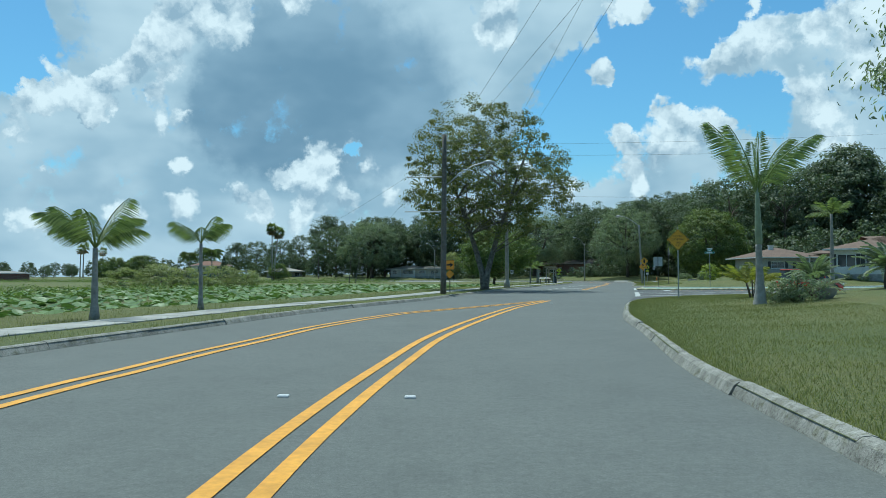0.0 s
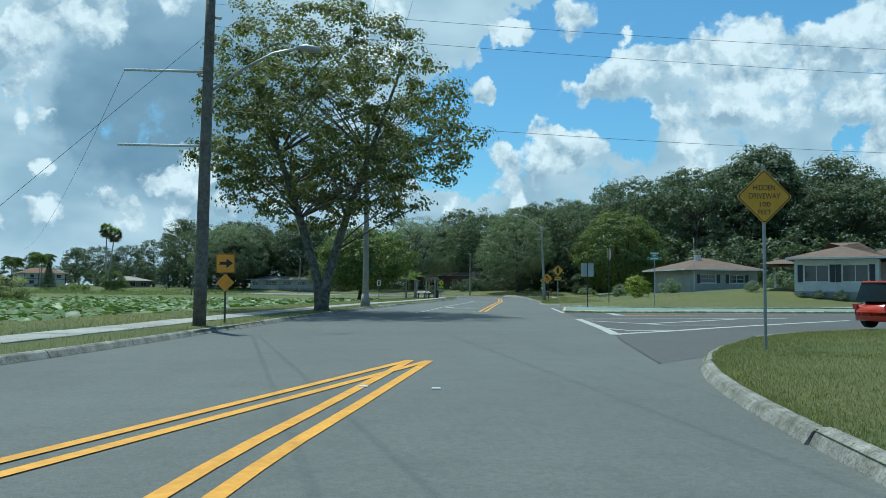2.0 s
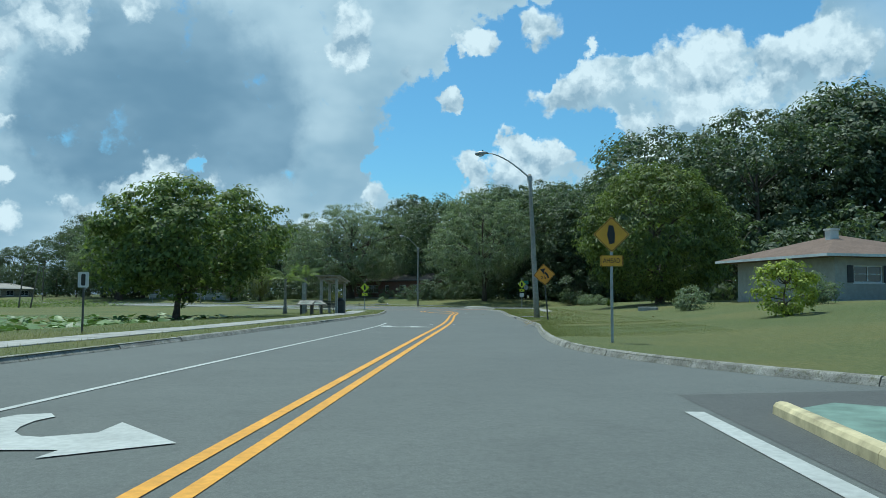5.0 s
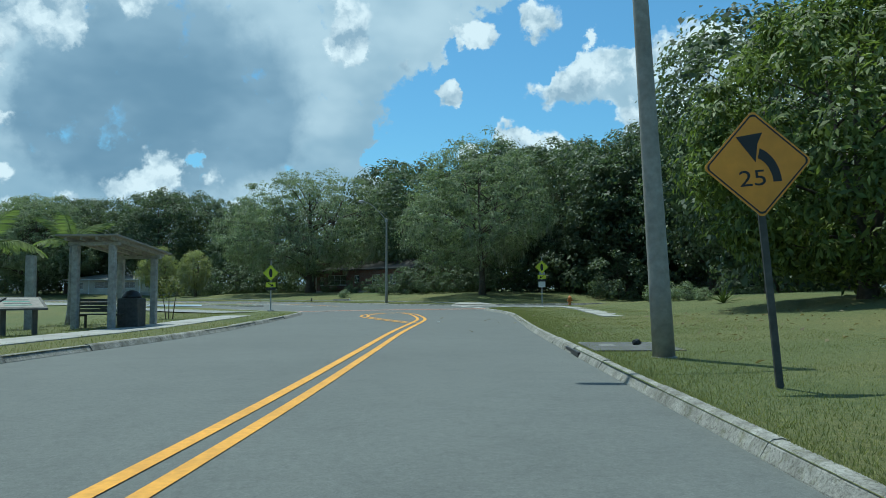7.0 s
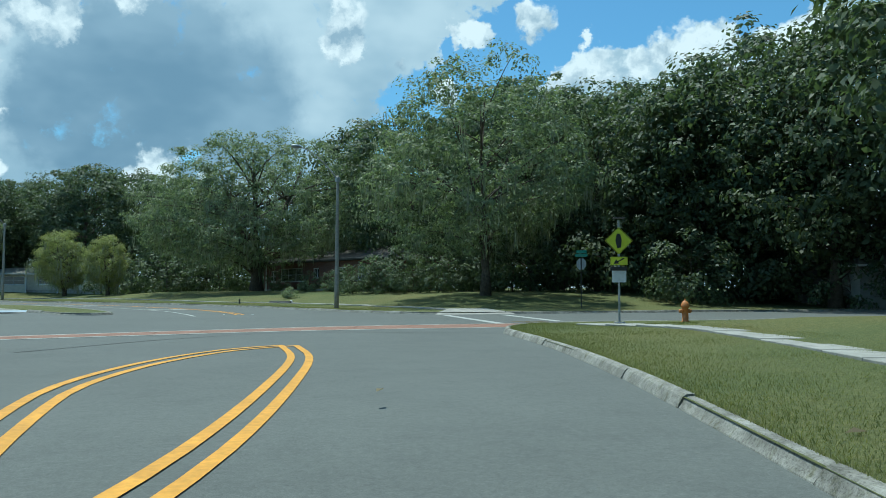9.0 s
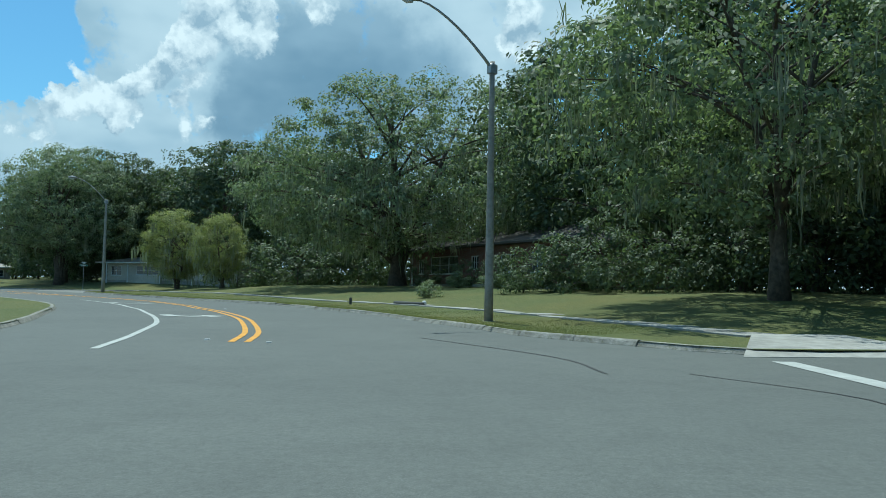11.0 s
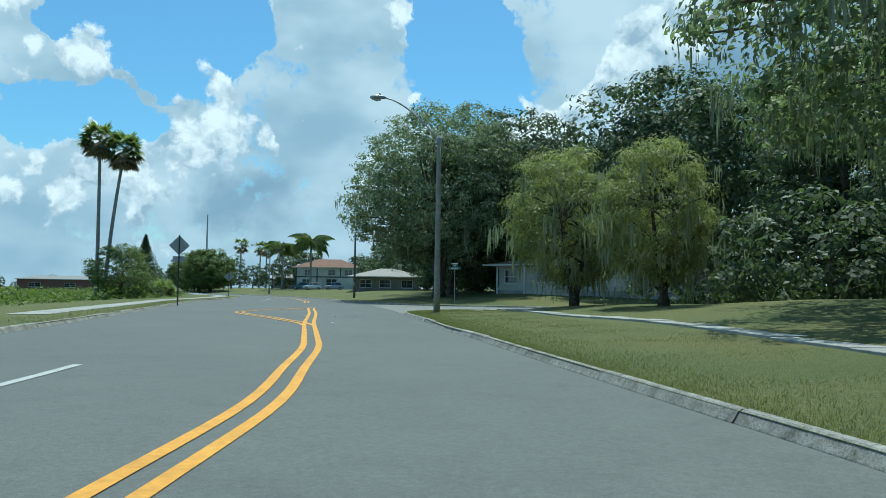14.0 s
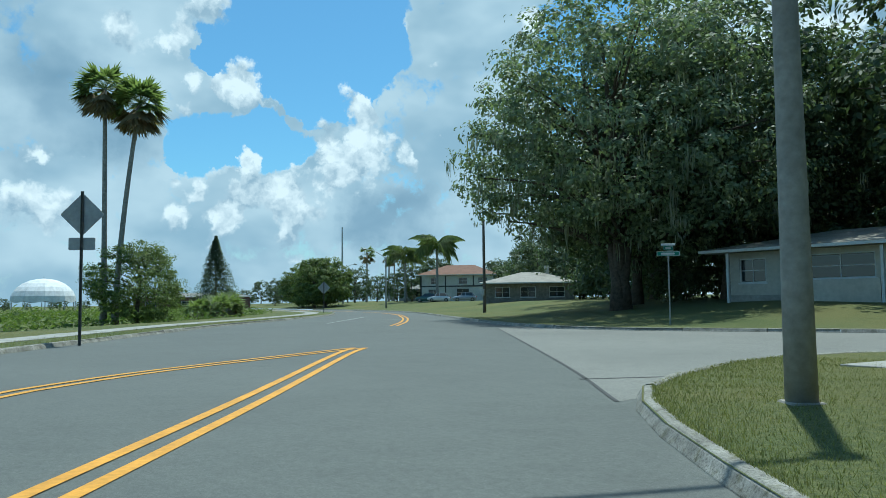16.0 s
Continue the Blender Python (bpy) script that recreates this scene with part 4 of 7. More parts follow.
# the wood on the rise east of the road
plant(wood, [(72, 157, 1, 0.86), (84, 155, 2, 1.2), (89, 139, 3, 0.86), (69, 239, 4, 1.12), (57, 231, 5, 1.07), (70, 208, 1, 1.07), (75, 184, 2, 1.07), (85, 142, 0, 0.86),
             (100, 150, 1, 0.95), (57.5, 154.5, 2, 0.98), (66, 148, 4, 1.0), (45, 221, 2, 0.95), (60, 203, 3, 0.95)])
plant(wood2, [(77, 153, 0, 1.12), (85, 148, 1, 0.86), (95, 137, 2, 0.90), (72, 195, 3, 1.07), (63, 226, 4, 1.12), (42, 237, 5, 1.07), (66, 196, 0, 0.86), (51, 241, 2, 1.03),
              (104, 128, 1, 0.86), (64, 192, 5, 0.86)])
plant(wood3, [(53, 288, 0, 1.12), (69, 220, 1, 1.12), (74, 177, 2, 1.03), (70, 165, 3, 1.07), (43, 250, 4, 0.95), (50, 206, 5, 0.95), (112, 140, 1, 0.95), (110, 118, 0, 0.86), (81, 151, 1, 1.24), (93, 149, 3, 1.12)])
# behind the houses north of the bend
plant(wood, [(-33, 290, 1, 0.99), (-16, 284, 2, 0.86), (2, 292, 3, 1.12), (18, 268, 4, 0.95), (-61, 336, 5, 0.86), (-21, 277, 0, 0.95), (-85, 350, 2, 0.77), (31, 260, 1, 0.99)])
plant(wood2, [(-43, 309, 3, 0.95), (-6, 297, 4, 1.12), (10, 275, 5, 0.95), (-73, 345, 0, 0.77), (-27, 276, 1, 0.82), (-19, 280, 2, 0.82), (39, 266, 3, 0.95)])
plant(wood3, [(-21, 325, 3, 1.16), (-33, 289, 4, 0.72), (-9, 281, 5, 0.82), (-32, 330, 0, 1.20), (-100, 372, 1, 0.77), (-120, 385, 2, 0.69), (-52, 352, 4, 1.29)])
plant(far_wood, [(-169, 392, 2, 0.56), (-197, 408, 3, 0.56), (-256, 445, 4, 0.86), (-318, 490, 5, 0.86), (-290, 400, 0, 0.60), (-230, 470, 1, 0.77)])
plant(low_tree, [(-127, 325.5, 1, 1.0), (-140, 329, 3, 0.95), (-141, 333, 5, 0.85), (-133, 330, 2, 0.9), (-148, 335, 4, 0.8)])
# low far shore of the lake, to the west
broadleaf("oak_tree", "huge dark oak spreading over the corner lawn", "tree", spot(-25.2, 270.6), 21, 3.0, 11.4, OAK_LEAF, BARK,
          clumps=900, per=62, clump_r=1.1, size=0.31, seed=26, r0=0.6, forks=3, shape=0.42, hollow=0.4, moss=320, count=40, lump=0.55, group="live oaks")
plant(far_wood, [(-240, 330, 2, 0.30), (-300, 345, 3, 0.34), (-330, 300, 4, 0.34), (-360, 260, 5, 0.36), (-280, 230, 1, 0.30), (-420, 340, 0, 0.43)])
plant(pale, [(9.2, 237.2, 1.0, 0.88)])
plant(bush, [(57, 137, 1, 1.3), (64, 129, 2, 1.2), (69, 126, 3, 1.3), (56, 150, 4, 1.2), (62, 165, 5, 0.9), (70, 188, 0, 1.4), (62, 197, 1, 1.4), (56, 212, 2, 1.4), (48, 214, 3, 1.1),
             (40, 229, 4, 1.0), (8, 247, 0, 0.9), (15, 246, 1, 1.0), (22, 244, 2, 0.9), (18, 250, 3, 1.1)])
plant(bush, [(-12, 279, 2, 0.8), (0, 277, 3, 1.0), (28, 250, 4, 1.2), (35, 247, 5, 1.2), (66, 137, 0, 1.3), (74, 133, 1, 1.2), (82, 130, 2, 1.3), (58, 195, 5, 1.0), (78, 205, 4, 1.5),
             (-60, 318, 1, 1.2), (-66, 322, 2, 1.1), (-100, 352, 3, 1.2), (-110, 362, 1, 1.2)])
# dark thicket before the brick house, and the tree behind the pale ones
plant(bush, [(37.0, 206.5, 1, 0.42), (39.5, 204.5, 2, 0.46), (42.0, 202.0, 3, 0.5), (44.5, 200.0, 4, 0.52), (47.5, 199.0, 0, 0.6), (41.0, 207.0, 5, 0.7)])
plant(wood2, [(-3, 276, 1, 1.03), (14, 262, 4, 0.85)])
# lake side, beyond the bend
def conifer(m, h, r):
    """A narrow spire of drooping sprays round a straight stem."""
    e = root("conifer_tree", "dark pointed conifer at the edge of the lake", "tree", m)
    rng = np.random.default_rng(63)
    add_mesh("trunk", *tube([(0, 0, -0.1), (0, 0, h * 0.5), (0, 0, h * 0.97)], [0.16, 0.09, 0.02], 8), BARK, e, True)
    n = 15000
    u = rng.random(n) ** 1.35
    whorl = np.clip(np.round(u * 15) / 15 + rng.normal(size=n) * 0.022, 0, 1)
    a = rng.uniform(0, 2 * math.pi, n)
    sway = 1 + 0.22 * np.sin(3 * a + 9 * whorl) + 0.15 * np.sin(7 * a + 31 * whorl)
    d = r * (1 - whorl * 0.97) * sway * rng.uniform(0.45, 1.08, n)
    pts = np.stack([np.cos(a) * d, np.sin(a) * d, 0.35 + (h - 0.4) * whorl - 0.22 * d], 1)
    leaf_mesh("crown", pts, np.stack([np.cos(a) * 0.5, np.sin(a) * 0.5, np.full(n, 0.9)], 1), 0.24, WOOD_LEAF, e, 64, 0.4, 0.5)
    return e


broadleaf("lakeshore_tree", "low spreading green tree at the edge of the lake", "tree", spot(-54.0, 252.6, 1.0), 6.2, 0.1, 3.7, LAKE_LEAF, BARK,
          clumps=380, per=60, clump_r=0.6, size=0.17, seed=61, r0=0.2, hollow=0.6, lump=0.4)
conifer(spot(-77.7, 272.3), 9.2, 3.1)
palmetto = fan_palm("palmetto", "low bushy fan palm at the lake margin", spot(-69.0, 265.4), 0.9, 26, 1.0, 65, 0.12, group="palmettos", skirt=False)
plant(palmetto, [(-64.9, 265.2, 1, 1.1), (-69.5, 269.1, 2, 1.3), (-67, 267.5, 3, 1.2), (-72, 268.5, 4, 1.0)])
fan_palm("tall_fan_palm", "very tall slender fan palm with a skirt of dead leaves", spot(-55.8, 250.9), 17.4, 56, 1.5, 71, 0.2, (-0.1, -0.15), "pair of tall fan palms")
fan_palm("tall_fan_palm", "very tall slender fan palm with a skirt of dead leaves", spot(-55.3, 251.5), 16.3, 56, 1.5, 73, 0.2, (1.1, 1.1), "pair of tall fan palms")
far_palm = fan_palm("distant_fan_palm", "tall fan palm far down the road", spot(-178, 380), 14.5, 26, 2.0, 75, 0.3, (0.3, 0), "distant fan palms")
plant(far_palm, [(-188, 398, 1, 1.0), (-170, 384, 2, 0.9)])
plant(shrub, [(46.3, 149.7, 1, 0.66), (46.2, 147.9, 2, 0.64), (46.5, 146.3, 3, 0.6), (46.1, 143.8, 1, 0.4), (63.5, 158.5, 1, 1.0), (58.5, 157.3, 3, 0.9), (68, 156, 1, 0.6), (-73, 269, 1, 1.2), (-70, 267, 2, 1.3), (31.3, 207.4, 1, 0.62),
              (35.5, 215, 4, 0.7), (33, 219, 0, 0.7), (37.5, 211.5, 2, 0.8)])
broadleaf("round_shrub", "round garden shrub with bright yellow-green top on the corner lawn", "shrub", spot(34.4, 98.8), 2.1, 0.0, 1.15, LIME_LEAF, BARK,
          clumps=90, per=40, clump_r=0.36, size=0.15, seed=53, r0=0.05, shape=0.5, hollow=0.7, lump=0.2)
plant(shrub, [(53, 108.8, 1, 0.6), (55.3, 107.5, 2, 1.3), (41.5, 106.5, 3, 0.9), (43.2, 109.2, 0, 0.6), (45.4, 86.4, 1, 0.42), (46.6, 85.2, 2, 0.5), (44.4, 87.4, 3, 0.3), (49.6, 82.6, 1, 0.8), (42.6, 92.0, 2, 0.55)])

# palms
def royal_palm(m):
    """Swollen grey trunk, long pale crownshaft and fronds raised in a V."""
    e = root("royal_palm", "young royal palm with swollen ringed trunk and fronds raised high", "palm tree", m)
    rng = np.random.default_rng(85)
    prof = [(-0.1, 0.30), (0.06, 0.275), (0.25, 0.245), (0.6, 0.19), (1.0, 0.155), (1.5, 0.14), (2.2, 0.125)]
    rings_, rad = [], []
    zs = np.linspace(-0.1, 2.2, 34)
    for k, z in enumerate(zs):
        r = np.interp(z, [p[0] for p in prof], [p[1] for p in prof])
        rings_.append((0.012 * math.sin(z * 2.1), 0, z))
        rad.append(0.88 * r * (1.0 if k % 4 else 0.955))
    add_mesh("trunk", *tube(rings_, rad, 16), ROYAL_BARK, e, True)
    zs = [2.19, 2.24, 2.6, 3.1, 3.5, 3.9, 4.3]
    add_mesh("crownshaft", *tube([(-0.02 * (z - 2.2), 0, z) for z in zs], [0.105, 0.12, 0.13, 0.11, 0.095, 0.075, 0.035], 14), SHAFT, e, True, "smooth pale green crownshaft")
    top = (-0.04, 0, 4.05)
    for a, lift, l in ((2.75, 0.75, 3.3), (3.4, 0.86, 2.8), (-0.35, 0.60, 3.1), (0.3, 0.78, 2.8), (1.4, 1.0, 2.3), (4.5, 1.0, 2.3)):
        fv, ff = frond(l, 58, 0.75 + rng.uniform(-0.1, 0.2), 0.8, rng, 0.75, 0.4, 0.014)
        add_mesh("frond", *turn((fv, ff), a, -lift, top), ROYAL_LEAF, e)
    add_mesh("spear_leaf", *tube([top, (0.02, 0, 5.0), (0.05, 0.02, 5.7)], [0.035, 0.03, 0.006], 6), PALM_LEAF, e, True)
    return e


def clump_palm(m):
    """Several thin stems with yellowing arched fronds."""
    e = root("clump_palm", "yellow-green clump palm of several thin stems on the lawn", "palm tree", m)
    rng = np.random.default_rng(89)
    for k, (x, y) in enumerate(((-0.22, 0.1), (0.0, -0.1), (0.2, 0.15), (0.05, 0.3), (-0.1, 0.35))):
        h = rng.uniform(0.5, 0.85)
        add_mesh("stem", *tube([(x * 0.6, y * 0.6, -0.05), (x, y, h * 0.5), (x * 1.4, y * 1.3, h)], [0.05, 0.04, 0.035], 8), BARK, e, True)
        for q in range(5):
            fv, ff = frond(rng.uniform(1.0, 1.5), 18, rng.uniform(0.8, 1.4), 0.38, rng, 0.3)
            add_mesh("frond", *turn((fv, ff), rng.uniform(0, 6.28), -rng.uniform(0.1, 0.75), (x * 1.4, y * 1.3, h)), CLUMP_LEAF, e)
    return e


def sago_palm(m, trunk_h, fronds, length, seed):
    """A squat trunk under a rosette of stiff dark fronds."""
    e = root("sago_palm", "dark green sago palm with a dense rosette of stiff fronds", "palm tree", m, "sago palms")
    rng = np.random.default_rng(seed)
    add_mesh("trunk", *tube([(0, 0, -0.05), (0, 0, 0.2), (0, 0, trunk_h)], [0.2, 0.22, 0.16], 10), BARK, e, True)
    for k in range(fronds):
        fv, ff = frond(length * rng.uniform(0.8, 1.1), 26, rng.uniform(0.9, 1.7), 0.24, rng, 0.1)
        add_mesh("frond", *turn((fv, ff), 2.4 * k, -rng.uniform(-0.35, 0.9), (0, 0, trunk_h - 0.05)), OAK_LEAF, e)
    return e


def urn_planter(m):
    e = root("stone_urn", "weathered round stone urn planted with drooping leaves", "planter", m)
    add_mesh("urn", *tube([(0, 0, -0.03), (0, 0, 0.05), (0, 0, 0.1), (0, 0, 0.28), (0, 0, 0.4), (0, 0, 0.44), (0, 0, 0.45)], [0.2, 0.22, 0.3, 0.42, 0.4, 0.43, 0.36], 18), POLE_CONC, e, True)
    rng = np.random.default_rng(4)
    for k in range(14):
        fv, ff = frond(rng.uniform(0.6, 0.95), 12, rng.uniform(1.2, 1.9), 0.2, rng, 0.25)
        add_mesh("frond", *turn((fv, ff), 2.4 * k, -rng.uniform(-0.1, 0.8), (0, 0, 0.42)), MOSS, e)
    return e


ROYAL_BARK = plain("royal_palm_bark", (0.33, 0.315, 0.28), 0.9, vary=0.25, scale=5)
SHAFT = plain("crownshaft_skin", (0.30, 0.33, 0.20), 0.55, vary=0.18, scale=4)
CLUMP_LEAF = leafy("yellowing_frond", (0.12, 0.14, 0.03), (0.36, 0.34, 0.07), 0.45)
feather_palm("young_royal_palm", "young palm with arching feather fronds on the lakeside verge", spot(-9.6, 21.2), 2.0, 9, 1.9, 81, 0.095, group="lakeside palms", leaflets=34, width=0.55, blade=0.024, hang=0.9, low=0.4)
feather_palm("young_royal_palm", "thin young palm with few fronds on the lakeside verge", spot(-8.7, 27.6), 2.4, 6, 1.6, 83, 0.075, group="lakeside palms", leaflets=30, width=0.5, blade=0.024, hang=0.9, low=0.4)
royal_palm(spot(11.47, 27.91))
sago = sago_palm(spot(15.2, 31.6), 0.75, 30, 1.35, 3)
broadleaf("street_tree", "leafy tree overhanging the corner lawn", "tree", spot(14.2, 20.0), 8.6, 4.1, 3.0, OAK_LEAF, BARK,
          clumps=70, per=60, clump_r=0.9, size=0.22, seed=77, r0=0.16, droop=1.0, aspect=0.32, hollow=0.4)
plant(sago, [(18.6, 32.0, 2, 1.25), (20.6, 33.6, 4, 1.1)])
urn_planter(spot(13.85, 28.0))
feather_palm("slender_palm", "slender small palm on the corner lawn", spot(21.5, 42.5), 4.4, 9, 1.3, 87, 0.10, leaflets=20, width=0.5)
clump_palm(spot(14.25, 35.3))
feather_palm("shelter_palm", "ragged palm beside the lakeside shelter", spot(15.0, 132.5), 2.7, 9, 1.9, 91, 0.12, group="shelter palms", leaflets=24, width=0.55)
feather_palm("shelter_palm", "ragged palm beside the lakeside shelter", spot(16.6, 136), 2.9, 9, 1.8, 93, 0.12, group="shelter palms", leaflets=24, width=0.55)
big_palm = feather_palm("tall_feather_palm", "tall palm with drooping feather fronds before the tudor house", spot(-99.3, 330.0), 10.6, 30, 5.4, 95, 0.26, leaflets=46, width=1.3, hang=1.3, low=-0.45, arch=(1.5, 2.3), blade=0.03, group="palms by the tudor house")
plant(big_palm, [(-109.5, 331.5, 1, 0.88)])
plant(shrub, [(12.75, 27.6, 0, 0.62), (12.3, 27.9, 2, 0.5), (38.2, 113, 1, 0.8)])
lake_bush = broadleaf("lake_bush", "pale green bush growing in the lake margin", "bush", spot(-37, 112), 2.6, 0.0, 2.6, PALE_LEAF, BARK,
                      clumps=40, per=90, clump_r=0.9, size=0.24, seed=57, r0=0.05, shape=0.35, hollow=0.6, group="lake bushes")
plant(bush, [(74, 150, 1, 1.3), (80, 146, 2, 1.3), (90, 132, 3, 1.2), (98, 140, 4, 1.3), (84, 165, 5, 1.3), (92, 160, 0, 1.4), (78, 190, 1, 1.4), (84, 186, 2, 1.4), (90, 190, 3, 1.4), (74, 214, 4, 1.4), (66, 206, 5, 1.3),
             (62, 218, 0, 1.3), (54, 226, 1, 1.3), (50, 232, 2, 1.2), (60, 186, 3, 0.8), (66, 188, 4, 1.0)])
plant(bush, [(40, 244, 5, 1.2), (46, 247, 0, 1.2), (10, 266, 1, 1.3), (18, 270, 2, 1.3), (26, 268, 3, 1.2), (4, 284, 4, 1.3), (-4, 288, 5, 1.3), (-24, 284, 0, 1.0), (-30, 284, 1, 1.0), (-40, 303, 2, 1.2),
             (-50, 310, 4, 1.3), (-78, 330, 5, 1.3), (-118, 370, 0, 1.3), (-130, 366, 1, 1.0), (-145, 372, 2, 1.1)])
plant(bush, [(62.3, 206.2, 0, 0.7), (66.7, 210.9, 1, 0.8), (71.4, 215.5, 2, 0.8), (62.8, 211.2, 4, 0.8), (30.2, 227.8, 1, 0.36), (34.0, 220.8, 2, 0.34), (36.6, 215.6, 3, 0.38), (50, 198, 3, 0.8), (55, 199, 1, 0.9), (41, 209, 4, 0.6), (-25, 279, 2, 0.6), (70, 176, 2, 0.7), (78, 176, 1, 0.8), (86, 178, 0, 0.9)])
plant(far_wood, [(-200, 352, 1, 0.5), (-194, 364, 2, 0.5), (-216, 342, 3, 0.46), (-238, 332, 4, 0.44), (-262, 322, 5, 0.42), (-182, 350, 0, 0.5), (-171, 354, 1, 0.52), (-140, 382, 2, 0.6),
              (-117, 388, 3, 0.62), (-104, 392, 4, 0.66), (-90, 396, 5, 0.68), (-76, 386, 0, 0.7), (-66, 374, 1, 0.7), (-285, 312, 2, 0.42), (-310, 300, 3, 0.4)])


def young_tree(m):
    """A thin multi-stemmed sapling with orange-tinged leaves."""
    e = root("young_tree", "thin young tree with orange-green leaves on the lakeside grass", "tree", m)
    for k, (x, y, h) in enumerate(((0, 0, 1.3), (0.28, 0.1, 1.5), (-0.25, 0.12, 1.2))):
        add_mesh("stem", *tube([(x * 0.5, y * 0.5, -0.05), (x * 0.8, y, h * 0.5), (x * 1.3, y * 1.2, h)], [0.025, 0.02, 0.01], 6), BARK, e, True)
    _, pts, nrm = crown_points(1.95, 0.75, 0.75, 26, 46, 0.28, 3, 0.5, 0.3)
    leaf_mesh("crown", pts, nrm, 0.11, SYC_LEAF, e, 5, 0.5, 0.3)
    return e


def agave(m):
    """A rosette of long pointed leaves."""
    e = root("agave", "spiky rosette plant with long pointed green leaves", "plant", m)
    rng = np.random.default_rng(12)
    for k in range(34):
        a, t = 2.4 * k, rng.uniform(0.25, 1.35)
        l = rng.uniform(0.7, 1.0)
        d = np.array((math.cos(a) * math.cos(t), math.sin(a) * math.cos(t), math.sin(t)))
        sd = np.array((-math.sin(a), math.cos(a), 0)) * 0.035
        c = np.array((0, 0, 0.05))
        q = [c - sd, c + sd, c + d * l * 0.5 + sd * 1.2, c + d * l * 0.5 - sd * 1.2, c + d * l - np.array((0, 0, 0.08))]
        q += [p - np.array((0, 0, 0.012)) for p in q]
        add_mesh("leaf", q, [(0, 1, 2, 3), (3, 2, 4), (6, 5, 8, 7), (7, 8, 9), (0, 3, 8, 5), (3, 4, 9, 8), (4, 2, 7, 9), (2, 1, 6, 7), (1, 0, 5, 6)], PALM_LEAF, e)
    return e


young_tree(spot(19.3, 140.6))
agave(spot(44.5, 139.3))

# unbroken wood behind the houses along the far road
rnd_row = random.Random(31)
for k in range(25):
    b = radians(3.5 + 1.25 * k)
    dist = 250.0
    while True:
        x, y = 1 - dist * math.sin(b), 14 + dist * math.cos(b)
        gap = np.hypot(E4[:, 0] - x, E4[:, 1] - y)
        i = int(np.argmin(gap))
        a, c = E4[max(i - 1, 0)], E4[min(i + 1, len(E4) - 1)]
        if (c[0] - a[0]) * (y - a[1]) - (c[1] - a[1]) * (x - a[0]) < 0 and gap[i] > 20 and math.hypot(x + 98, y - 337) > 21:
            break
        dist += 6.0
    tall = np.interp(math.degrees(b), (3, 8, 12, 16, 22, 34), (0.066, 0.074, 0.054, 0.050, 0.044, 0.034)) * dist * rnd_row.uniform(0.8, 1.15)
    copy_thing(far_wood, spot(x + rnd_row.uniform(-3, 3), y + rnd_row.uniform(0, 8), rnd_row.uniform(0, 6), tall / 20))

# low wooded far shore closing the view across the lake
rnd_shore = random.Random(23)
for k in range(26):
    b = radians(57 + 1.6 * k)
    dist = 275 + rnd_shore.uniform(-25, 25)
    copy_thing(far_wood, spot(-20 - dist * math.sin(b), 255 + dist * math.cos(b), rnd_shore.uniform(0, 6), rnd_shore.uniform(0.24, 0.36)))
# trees that close the view where the far road bends out of sight
for x, y, s in ((-238, 462, 0.62), (-247, 453, 0.6), (-256, 444, 0.58), (-232, 474, 0.62), (-243, 470, 0.7), (-262, 458, 0.66), (-222, 482, 0.6), (-268, 438, 0.55)):
    copy_thing(far_wood, spot(x, y, x, s))


# ---------------------------------------------------------------- street furniture
SIGN_Y = plain("sign_yellow", (0.72, 0.36, 0.02), 0.45, vary=0.06)
SIGN_YG = plain("sign_yellow_green", (0.62, 0.66, 0.03), 0.45, vary=0.06)
SIGN_O = plain("sign_amber", (0.74, 0.30, 0.02), 0.45, vary=0.06)
SIGN_W = plain("sign_white", (0.62, 0.63, 0.62), 0.5, vary=0.08)
SIGN_G = plain("sign_green", (0.02, 0.22, 0.15), 0.45, vary=0.08)
SIGN_R = plain("sign_red", (0.45, 0.03, 0.03), 0.45, vary=0.08)
ALU = plain("sign_back_aluminium", (0.36, 0.37, 0.37), 0.55, 0.15, vary=0.12)
BLACK = plain("sign_black", (0.015, 0.015, 0.015), 0.5, vary=0.1)
RUST = plain("dark_post_steel", (0.10, 0.10, 0.09), 0.7, 0.4, vary=0.3)


def slab(pts, y0, y1):
    """A flat plate with outline pts (x, z), from y0 to y1."""
    n = len(pts)
    v = [(x, y0, z) for x, z in pts] + [(x, y1, z) for x, z in pts]
    f = [tuple(range(n)), tuple(range(2 * n - 1, n - 1, -1))]
    f += [(i, (i + 1) % n + 0, n + (i + 1) % n, n + i)[::-1] for i in range(n)]
    return v, f


def diamond_pts(r, cz, round_=0.08):
    pts = []
    for k in range(4):
        a = math.pi / 2 * k
        for t in (-0.5, 0, 0.5):
            q = a + t * math.pi / 4
            pts.append(((r - round_ * 1.42) * math.cos(a) + round_ * math.cos(q), cz + (r - round_ * 1.42) * math.sin(a) + round_ * math.sin(q)))
    return pts


def ring(outer, inner, y):
    n = len(outer)
    v = [(x, y, z) for x, z in outer] + [(x, y, z) for x, z in inner]
    return v, [(i, (i + 1) % n, n + (i + 1) % n, n + i) for i in range(n)]


def rect_pts(w, h, cz, cx=0.0):
    b = 0.03
    x0, x1, z0, z1 = cx - w / 2, cx + w / 2, cz - h / 2, cz + h / 2
    return [(x0 + b, z0), (x1 - b, z0), (x1, z0 + b), (x1, z1 - b), (x1 - b, z1), (x0 + b, z1), (x0, z1 - b), (x0, z0 + b)]


